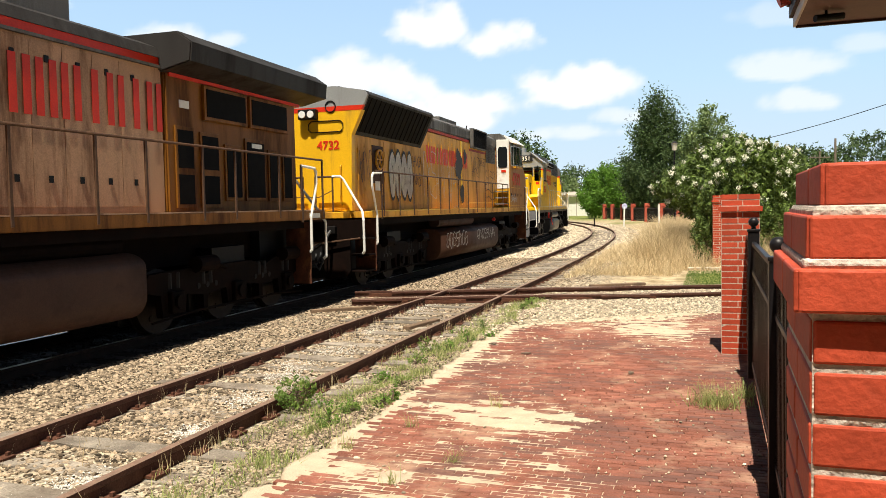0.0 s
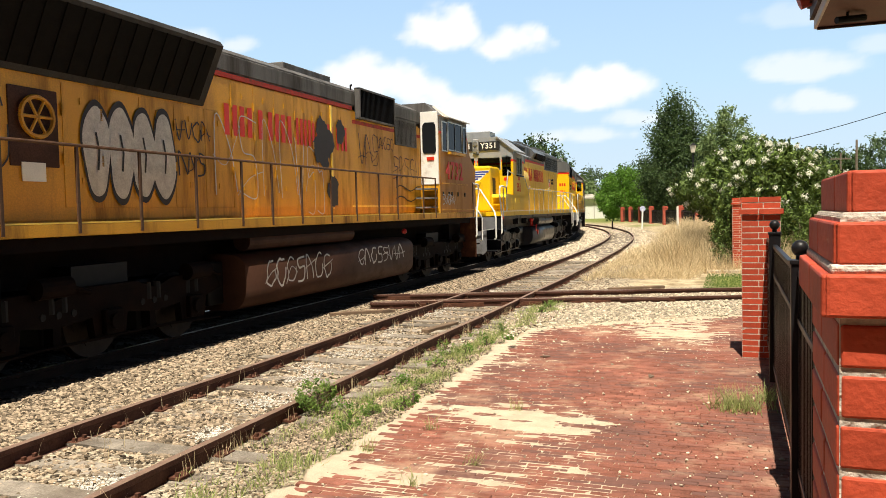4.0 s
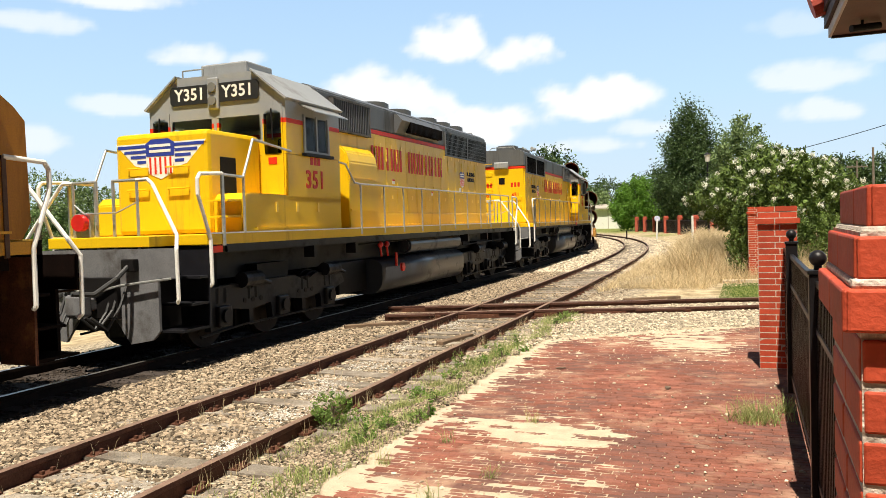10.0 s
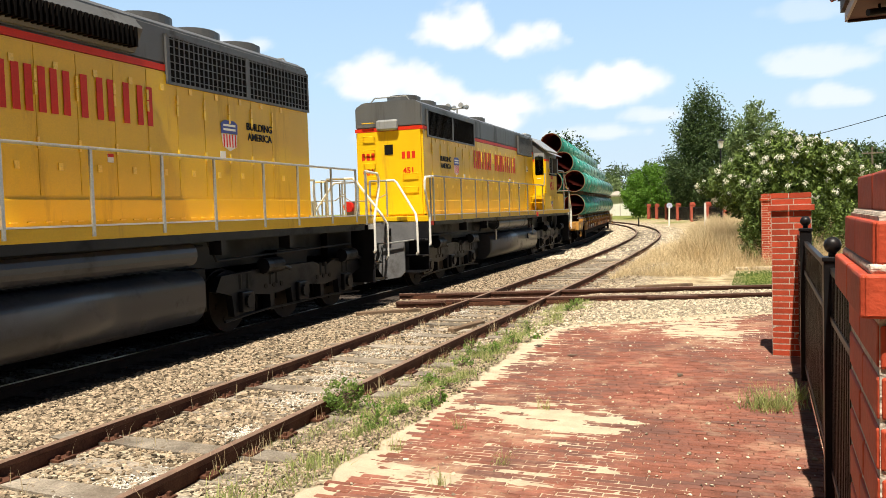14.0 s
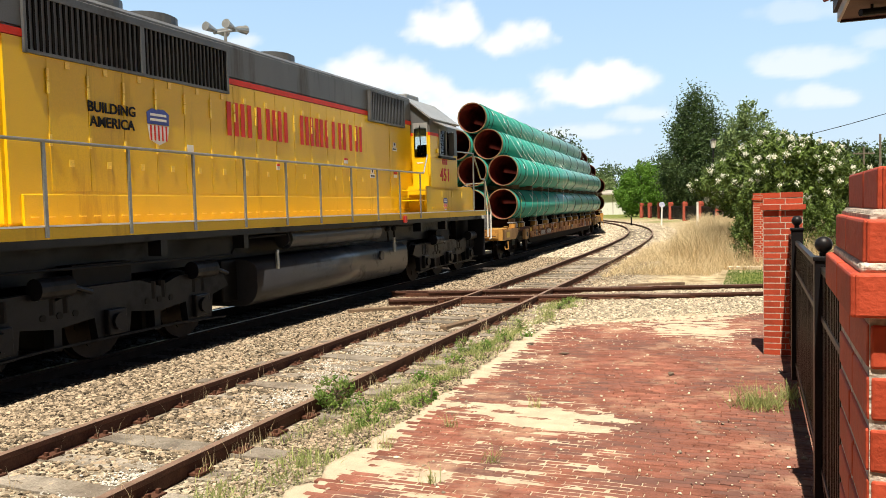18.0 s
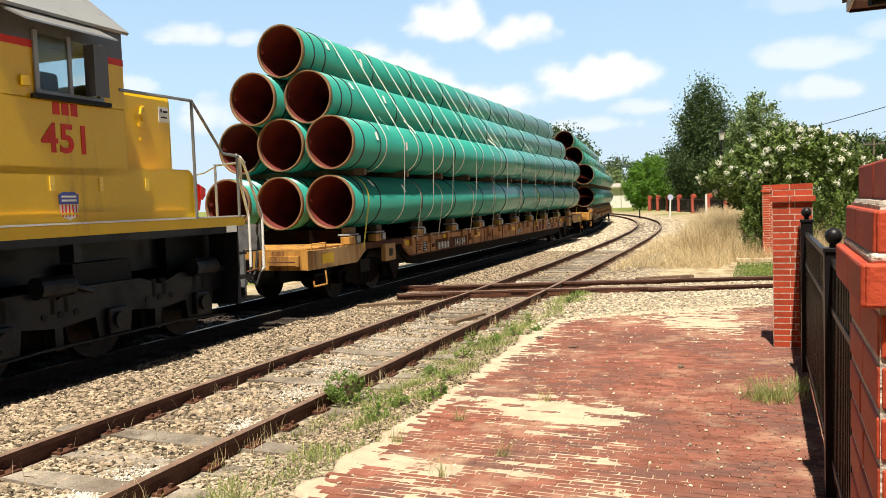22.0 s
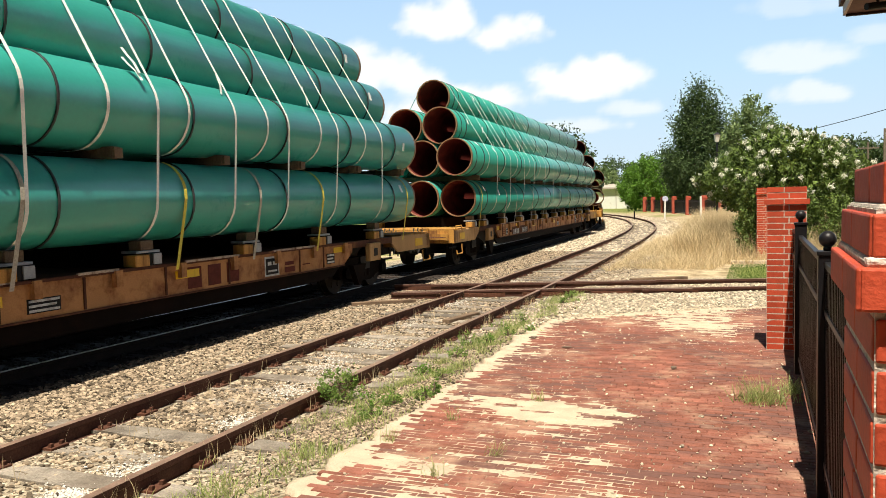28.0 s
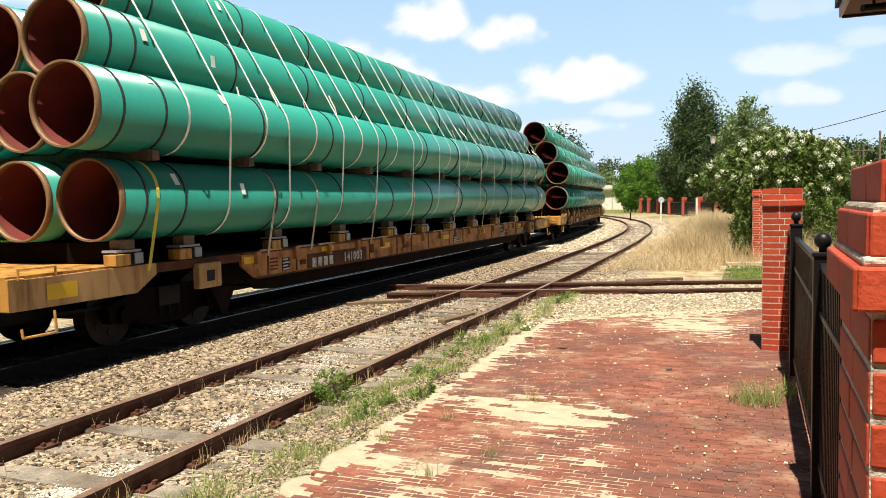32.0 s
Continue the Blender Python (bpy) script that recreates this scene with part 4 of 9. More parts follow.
def scrawl(name, parent, x0, x1, z0, z1, y, n, w, material, seed, label=""):
    """Spray-painted strokes that spell nothing: loops, hooks and slashes side by side."""
    r = random.Random(seed)
    tag = None
    step = (x1 - x0) / n
    for i in range(n):
        cx, kind = x0 + step * (i + 0.5), r.randrange(4)
        a, b = step * 0.42, (z1 - z0) / 2
        cz = (z0 + z1) / 2
        yy = y - 0.0006 * i
        if kind == 0:
            pts = [(cx + a * math.cos(t * 0.55 + 1), cz + b * math.sin(t * 0.55 + 1)) for t in range(11)]
        elif kind == 1:
            pts = [(cx - a, cz + b), (cx, cz - b), (cx + a, cz + b * 0.8)]
        elif kind == 2:
            pts = [(cx + a, cz + b * 0.8), (cx - a * 0.7, cz + b * 0.9), (cx - a * 0.5, cz + 0.1 * b), (cx + a * 0.7, cz), (cx + a * 0.6, cz - b * 0.9), (cx - a, cz - b)]
        else:
            pts = [(cx - a, cz - b), (cx - a * 0.9, cz + b), (cx + a * 0.2, cz + b * 0.2), (cx + a, cz - b * 0.9)]
        pts = [(px + r.uniform(-0.2, 0.2) * a, pz + r.uniform(-0.15, 0.15) * b) for px, pz in pts]
        bm = bmesh.new()
        ribbon(bm, smooth(pts), w * r.uniform(0.55, 0.9), yy)
        ob = part(name if tag is None else "stroke", bm, material, parent if tag is None else tag, label if tag is None else "")
        tag = tag or ob
        if r.random() < 0.5:
            bm = bmesh.new()
            ribbon(bm, smooth([(cx - 1.3 * a, cz - r.uniform(0, 1) * b), (cx, cz - r.uniform(-0.4, 0.6) * b), (cx + 1.5 * a, cz + r.uniform(-0.5, 0.8) * b)]), w * 0.45, yy - 0.0003)
            part("stroke", bm, material, tag)
    return tag


SPRAY_W = mat("white_spray_paint", (0.50, 0.48, 0.45), 0.7, scale=8, vary=0.25, bump=0.0)
SPRAY_K = mat("black_spray_paint", (0.025, 0.02, 0.02), 0.7, scale=8, vary=0.25, bump=0.0)
LATCH = mat("bright_latch", (0.85, 0.58, 0.06), 0.4, vary=0.2, bump=0.0)
BOARD = mat("black_number_board", (0.02, 0.02, 0.02), 0.4, vary=0.1, bump=0.0)
LAMP_GLASS = mat("headlight_lens", (0.75, 0.76, 0.75), 0.15, vary=0.05, bump=0.0)


# ---- rolling gear ----
WHEELS = []  # wheelset, its place on its vehicle, radius


def wheelset(e, x, r, parent=None):
    bm = bmesh.new()
    for s in (-1, 1):
        rod(bm, (0, s * 0.69, 0), (0, s * 0.82, 0), r, 28)
        rod(bm, (0, s * 0.64, 0), (0, s * 0.69, 0), r + 0.028, 28)
        for k in range(6):
            a = k * math.pi / 3
            rod(bm, (0.6 * r * math.cos(a), s * 0.81, 0.6 * r * math.sin(a)), (0.6 * r * math.cos(a), s * 0.835, 0.6 * r * math.sin(a)), 0.06, 8)
    rod(bm, (0, -0.7, 0), (0, 0.7, 0), 0.09, 12)
    ob = part("wheelset", bm, STEEL, e)
    ob.matrix_basis = pose(x, 0, r)
    WHEELS.append((ob, x, r))
    return ob


STEEL = mat("wheel_steel", (0.028, 0.020, 0.016), 0.6, 0.0, spec=0.15, scale=8, vary=0.3, bump=0.08)


def loco_truck(e, cx, material, flip=1):
    """Three-axle bogie: axles, cast side frames with pedestal jaws, springs, brake cylinders."""
    for dx in (-1.72, 0.0, 1.72):
        wheelset(e, cx + dx, 0.5)
    for s in (-1, 1):
        y0, y1 = s * 1.02, s * 1.14
        bm = bmesh.new()
        top = [(-2.45, 0.72), (-2.3, 0.95), (-1.3, 0.98), (-0.9, 0.86), (-0.5, 0.98), (0.5, 0.98), (0.9, 0.86), (1.3, 0.98), (2.3, 0.95), (2.45, 0.72)]
        low = [(2.05, 0.62), (2.0, 0.28), (1.46, 0.28), (1.42, 0.58), (0.9, 0.52), (0.32, 0.58), (0.27, 0.28), (-0.27, 0.28), (-0.32, 0.58), (-0.9, 0.52), (-1.42, 0.58), (-1.46, 0.28), (-2.0, 0.28), (-2.05, 0.62)]
        prism(bm, [(cx + a, b) for a, b in top + low], "y", min(y0, y1), max(y0, y1))
        part("side_frame", bm, material, e)
        pieces = []
        bm = boxes((-0.16, 0.16, s * 1.06, s * 1.22, 0.33, 0.66), bevel=0.02)
        rod(bm, (0, s * 1.2, 0.5), (0, s * 1.27, 0.5), 0.11, 12)
        pieces.append(("journal_box", bm, material, (-1.72, 0, 1.72)))
        bm = bmesh.new()
        rod(bm, (0, s * 1.08, 0.7), (0, s * 1.08, 0.94), 0.075, 10)
        pieces.append(("coil_spring", bm, BLACK, (-1.82, -1.62, -0.96, -0.76, 0.76, 0.96, 1.62, 1.82)))
        bm = bmesh.new()
        rod(bm, (-0.25, s * 1.2, 1.03), (0.25, s * 1.2, 1.03), 0.13, 14)
        rod(bm, (0.25, s * 1.2, 1.03), (0.6, s * 1.2, 0.92), 0.035, 8)
        pieces.append(("brake_cylinder", bm, material, (-1.0, 1.75)))
        bm = bmesh.new()
        rod(bm, (0, s * 1.135, 0.68), (0, s * 1.15, 0.68), 0.045, 10)
        pieces.append(("frame_hole", bm, BLACK, (-1.1, -0.86, -0.62, 0.62, 0.86, 1.1)))
        for nm, bm, mt, where in pieces:
            ob = part(nm, bm, mt, e)
            ob.matrix_basis = pose(cx + where[0], 0, 0)
            for dx in where[1:]:
                again(ob, pose(cx + dx, 0, 0))
        bm = bmesh.new()
        tube(bm, [(cx - 2.3, s * 1.17, 0.24), (cx - 1.2, s * 1.17, 0.3), (cx + 1.2, s * 1.17, 0.3), (cx + 2.3, s * 1.17, 0.24)], 0.02, 6)
        for dx in (-0.86, 0.86):
            box(bm, cx + dx - 0.06, cx + dx + 0.06, s * 0.95, s * 1.1, 0.25, 0.6)
        part("brake_rigging", bm, material, e)
    for dx in (-1.72, 0.0, 1.72):
        part("traction_motor", boxes((cx + dx - 0.62, cx + dx + 0.55, -0.6, 0.6, 0.16, 0.95), bevel=0.06), BLACK, e)
    part("truck_bolster", boxes((cx - 0.5, cx + 0.5, -1.0, 1.0, 0.65, 1.25), (cx - 2.3, cx + 2.3, -0.6, 0.6, 0.55, 0.8)), BLACK, e)


def coupler(e, x, d, material):
    bm = boxes((min(x, x + d * 0.32), max(x, x + d * 0.32), -0.09, 0.09, 0.75, 0.93), bevel=0.02)
    box(bm, min(x + d * 0.30, x + d * 0.52), max(x + d * 0.30, x + d * 0.52), -0.17, 0.13, 0.68, 1.0, bevel=0.04)
    part("coupler", bm, material, e)
    for k, yy in enumerate((-0.55, -0.42, -0.3, 0.3, 0.42, 0.55)):
        bm = bmesh.new()
        tube(bm, [(x, yy, 1.15), (x + d * 0.18, yy, 0.8 - 0.04 * (k % 3)), (x + d * 0.38, yy * 0.9, 0.5 + 0.05 * (k % 2)), (x + d * 0.62, yy * 0.8, 0.7)], 0.022, 6)
        part("air_hose", bm, RUBBER, e)


def deck_end(e, x, d, material, step_mat, rail_mat, side_mat=None, deck=1.62, corner=False):
    """Pilot plate, stepwells, end rails and uncoupling bar at one end; d points outwards."""
    bm = bmesh.new()
    prism(bm, [(-1.0, 0.32), (-1.12, 0.45), (-1.12, 1.2), (-1.46, 1.2), (-1.46, deck), (1.46, deck), (1.46, 1.2), (1.12, 1.2), (1.12, 0.45), (1.0, 0.32), (0.6, 0.25), (0.35, 0.6), (-0.35, 0.6), (-0.6, 0.25)], "x", x - d * 0.0, x + d * 0.05)
    part("pilot", bm, material, e)
    part("coupler_pocket", boxes((min(x + d * 0.05, x + d * 0.14), max(x + d * 0.05, x + d * 0.14), -0.46, 0.46, 0.62, 1.22), bevel=0.015), BLACK, e)
    part("draft_gear_box", boxes((min(x - d * 0.05, x - d * 1.6), max(x - d * 0.05, x - d * 1.6), -0.9, 0.9, 0.42, deck - 0.05)), BLACK, e)
    part("cable_socket", boxes((min(x + d * 0.05, x + d * 0.17), max(x + d * 0.05, x + d * 0.17), -0.80, -0.58, 1.30, 1.48), bevel=0.015), BLACK, e)
    bm = bmesh.new()
    tube(bm, [(x + d * 0.14, -0.69, 1.38), (x + d * 0.34, -0.66, 1.22), (x + d * 0.6, -0.5, 1.02), (x + d * 0.85, -0.35, 1.05)], 0.035, 8)
    part("jumper_cable", bm, RUBBER, e)
    for s in (-1, 1):
        bm = bmesh.new()
        for z, run in ((0.42, 0.62), (0.78, 0.42), (1.16, 0.22)):
            bm = bmesh.new()
            xa, xb = x - d * 0.62, x - d * (0.62 - run) - d * 0.02
            box(bm, min(xa, xb), max(xa, xb), s * 0.95, s * 1.47, z, z + 0.035)
            part("step", bm, step_mat, e)
        part("step_side", boxes((min(x - d * 0.66, x - d * 0.63), max(x - d * 0.66, x - d * 0.63), min(s * 0.95, s * 1.48), max(s * 0.95, s * 1.48), 0.4, deck)), side_mat or step_mat, e)
        bm = bmesh.new()
        if corner:
            tube(bm, [(x + d * 0.02, s * 1.42, 0.85), (x + d * 0.05, s * 1.47, 0.9), (x + d * 0.06, s * 1.47, 1.75), (x - d * 0.4, s * 1.46, 2.62), (x - d * 0.47, s * 1.46, 2.68)], 0.022, 8)
        else:
            tube(bm, [(x + d * 0.02, s * 1.42, 0.85), (x + d * 0.05, s * 1.47, 0.9), (x + d * 0.06, s * 1.47, 1.6), (x - d * 0.05, s * 1.4, 1.8), (x - d * 0.2, s * 0.88, 2.55), (x - d * 0.2, s * 0.8, 2.62), (x - d * 0.2, s * 0.6, 2.62)], 0.028, 8)
        part("end_grab_rail", bm, WHITE, e)
        bm = bmesh.new()
        if corner:
            tube(bm, [(x - d * 0.36, s * 1.5, 0.95), (x - d * 0.36, s * 1.5, 1.75), (x - d * 0.5, s * 1.49, 2.2), (x - d * 0.5, s * 1.48, 2.64), (x - d * 0.6, s * 1.48, 2.7)], 0.022, 8)
        else:
            tube(bm, [(x - d * 0.66, s * 1.47, 1.03), (x - d * 0.66, s * 1.51, 1.07), (x - d * 0.66, s * 1.51, 1.72), (x - d * 0.40, s * 1.51, 2.38), (x - d * 0.40, s * 1.51, 2.60), (x - d * 0.46, s * 1.51, 2.68), (x - d * 1.0, s * 1.5, 2.71)], 0.028, 8)
        part("step_grab_rail", bm, WHITE, e)
        if not corner:
            part("corner_stanchion", boxes((x - d * 1.0 - 0.028, x - d * 1.0 + 0.028, s * 1.5 - 0.016, s * 1.5 + 0.016, deck, 2.72)), rail_mat, e)
            bm = bmesh.new()
            tube(bm, [(x - d * 0.2, s * 0.6, 2.62), (x - d * 0.2, s * 0.16, 2.62), (x - d * 0.2, s * 0.16, deck)], 0.024, 8)
            part("end_hand_rail", bm, rail_mat, e)
    bm = bmesh.new()
    tube(bm, [(x + d * 0.12, -1.4, 1.2), (x + d * 0.14, -0.5, 1.1), (x + d * 0.2, 0, 0.98), (x + d * 0.14, 0.5, 1.1), (x + d * 0.12, 1.4, 1.2)], 0.018, 6)
    part("uncoupling_lever", bm, rail_mat, e)
    if side_mat is None:
        lamp_ = part("marker_lamp", rod(bmesh.new(), (x - d * 0.16, 0.36, 2.02), (x - d * 0.02, 0.36, 2.02), 0.125, 18), REDLAMP, e, "round red end marker lamp")
        part("lamp_bracket", boxes((min(x - d * 0.2, x - d * 0.12), max(x - d * 0.2, x - d * 0.12), 0.22, 0.50, deck + 0.18, 2.16), bevel=0.01), SILVER, lamp_)
        part("notice_plate", boxes((min(x - d * 0.95, x - d * 0.7), max(x - d * 0.95, x - d * 0.7), -1.506, -1.5, 1.52, 1.62)), RED if d < 0 else WHITE, e)
    w = 0.8 if corner else 0.6
    for yy in (-w, w):
        bm = bmesh.new()
        tube(bm, [(x - d * 0.2, yy, 2.6), (x - d * 0.2, yy, deck)], 0.022)
        part("end_stanchion", bm, rail_mat, e)
    bm = bmesh.new()
    if corner:
        for q in (-1, 1):
            tube(bm, [(x - d * 0.2, q * w, 2.58), (x - d * 0.33, q * 1.46, 2.6)], 0.018)
        tube(bm, [(x - d * 0.2, -w, 2.56), (x - d * 0.16, -0.55, 2.47), (x - d * 0.14, -0.2, 2.42), (x - d * 0.14, 0.2, 2.42), (x - d * 0.2, w, 2.56)], 0.012)
    else:
        tube(bm, [(x - d * 0.2, -0.6, 2.3), (x - d * 0.1, -0.3, 2.15), (x - d * 0.1, 0.3, 2.15), (x - d * 0.2, 0.6, 2.3)], 0.012)
    part("end_chain", bm, rail_mat, e)
    coupler(e, x, d, material)


def side_rail(e, posts, z0, z1, y, rail_mat, ends=None):
    bm = boxes((-0.022, 0.022, -0.014, 0.014, z0 - 0.12, z1), bevel=0.004)
    st = part("stanchion", bm, rail_mat, e)
    st.matrix_basis = pose(posts[0], y, 0)
    for x in posts[1:]:
        again(st, pose(x, y, 0))
    pts = [(posts[0], y, z1)] + [(posts[-1], y, z1)]
    if ends:
        pts = ends[0] + pts + ends[1]
    bm = bmesh.new()
    tube(bm, pts, 0.02, 8)
    part("hand_rail", bm, rail_mat, e)


def hood_doors(e, xs, z0, z1, y, material, latch=True, hinges=True):
    """Flat doors along a hood side, each a plate of its own with latch and hinges."""
    for a, b in zip(xs, xs[1:]):
        for s in (-1, 1):
            bm = bmesh.new()
            box(bm, a + 0.005, b - 0.005, s * y, s * (y + 0.008), z0, z1, bevel=0.003)
            d = part("hood_door", bm, material, e)
            if s < 0 and latch:
                for z in (z0 + 0.35, z1 - 0.2):
                    part("latch", boxes(((a + b) / 2 - 0.035, (a + b) / 2 + 0.035, -y - 0.022, -y - 0.012, z - 0.045, z + 0.045)), LATCH if material is YELLOW else BLACK if material is FADED else material, d)
                for z in (z0 + 0.62, z0 + 1.25, z1 - 0.35) if hinges else ():
                    part("hinge", boxes((a - 0.018, a + 0.018, -y - 0.03, -y - 0.01, z - 0.07, z + 0.07)), LATCH if material is YELLOW else material, d)


def grille(e, x0, x1, z0, z1, y, frame_mat, slat_mat, vertical=True, pitch=0.075, out=0.05):
    for s in (-1, 1):
        y0 = s * y
        g = part("grille_frame", boxes((x0, x1, y0, s * (y + out), z0, z0 + 0.04), (x0, x1, y0, s * (y + out), z1 - 0.04, z1), (x0, x0 + 0.04, y0, s * (y + out), z0, z1), (x1 - 0.04, x1, y0, s * (y + out), z0, z1), (x0, x1, y0, s * (y + 0.020), z0, z1)), frame_mat, e)
        sl = None
        for x in np.arange(x0 + 0.07, x1 - 0.05, pitch):
            if sl is None:
                sl = part("slat", boxes((-0.014, 0.014, 0, s * (out - 0.01), z0 + 0.03, z1 - 0.03)), slat_mat, g)
                sl.matrix_basis = pose(x, y0, 0)
            else:
                again(sl, pose(x, y0, 0), g)


def fuel_tank(e, x0, x1, z0, z1, w, material, name="fuel_tank"):
    bm = bmesh.new()
    r, n = min(0.34, (z1 - z0) * 0.42), 7
    prof = []
    for cy, cz, a0 in ((w - r, z1 - r * 0.6, 0), (-w + r, z1 - r * 0.6, 90), (-w + r, z0 + r, 180), (w - r, z0 + r, 270)):
        ry, rz = r, r * 0.6 if a0 < 180 else r
        prof += [(cy + ry * math.cos(radians(a0 + 90 * k / (n - 1))), cz + rz * math.sin(radians(a0 + 90 * k / (n - 1)))) for k in range(n)]
    prism(bm, prof, "x", x0, x1)
    ob = part(name, bm, material, e)
    for p in ob.data.polygons:
        p.use_smooth = abs(p.normal.x) < 0.5
    return ob


# ---- locomotives ----
LENS = mat("dull_headlight_lens", (0.16, 0.16, 0.15), 0.12, vary=0.05, bump=0.0)

def shell(e, name, x0, x1, w, z0, z1, material, chamfer=0.0, top_w=None, bevel=0.03):
    """A hood or roof length with a flat or chamfered top."""
    bm = bmesh.new()
    tw = w - chamfer if top_w is None else top_w
    prof = [(-w, z0), (w, z0), (w, z1 - (w - tw) * 0.55), (tw, z1), (-tw, z1), (-w, z1 - (w - tw) * 0.55)] if tw < w else [(-w, z0), (w, z0), (w, z1), (-w, z1)]
    prism(bm, prof, "x", min(x0, x1), max(x0, x1))
    if bevel:
        bmesh.ops.bevel(bm, geom=bm.edges[:], offset=bevel, segments=2, affect="EDGES")
    return part(name, bm, material, e)


def window(e, name, pts, axis, a, b, frame=0.05, material=None):
    """A pane with a raised rubber frame, from a polygon in the plane across axis."""
    bm = bmesh.new()
    prism(bm, pts, axis, a, b)
    w = part(name, bm, material or GLASS, e)
    cx, cz = sum(p[0] for p in pts) / len(pts), sum(p[1] for p in pts) / len(pts)
    bm = bmesh.new()
    d = (b - a) * 0.6
    for p, q in zip(pts, pts[1:] + pts[:1]):
        (px, pz), (qx, qz) = p, q
        at3 = {"x": lambda u, v: (b + d, u, v), "y": lambda u, v: (u, b + d, v)}[axis]
        rod(bm, at3(px, pz), at3(qx, qz), frame / 2, 6)
    part("window_frame", bm, BLACK, w)
    return w


def shield(e, x, y, z, s, front=False):
    """A painted emblem as plain shapes: dark blue top over red and white stripes."""
    def fix(ob):
        if front:
            ob.matrix_basis = Matrix.Translation((x, y, z)) @ Matrix(((0, 1, 0, 0), (-1, 0, 0, 0), (0, 0, 1, 0), (0, 0, 0, 1)))
        else:
            ob.matrix_basis = Matrix.Translation((x, y, z))
        return ob
    bm = bmesh.new()
    prism(bm, [(-0.5 * s, 0.05 * s), (0.5 * s, 0.05 * s), (0.52 * s, 0.42 * s), (0.3 * s, 0.55 * s), (-0.3 * s, 0.55 * s), (-0.52 * s, 0.42 * s)], "y", -0.006, 0.0)
    em = fix(part("emblem", bm, BLUE, e, "painted blue, red and white emblem panel"))
    bm = bmesh.new()
    prism(bm, [(-0.5 * s, 0.03 * s), (0.5 * s, 0.03 * s), (0.42 * s, -0.45 * s), (0, -0.62 * s), (-0.42 * s, -0.45 * s)], "y", -0.004, 0.0)
    part("emblem_field", bm, WHITE, em)
    bm = bmesh.new()
    for k in range(5):
        a = (-0.36 + 0.18 * k) * s
        box(bm, a - 0.035 * s, a + 0.035 * s, -0.007, -0.004, -0.47 * s, 0.02 * s)
    part("emblem_stripes", bm, RED, em)
    for z in (0.32, 0.16):
        part("emblem_bar", boxes((-0.38 * s, 0.38 * s, -0.009, -0.006, z * s, (z + 0.08) * s)), WHITE, em)


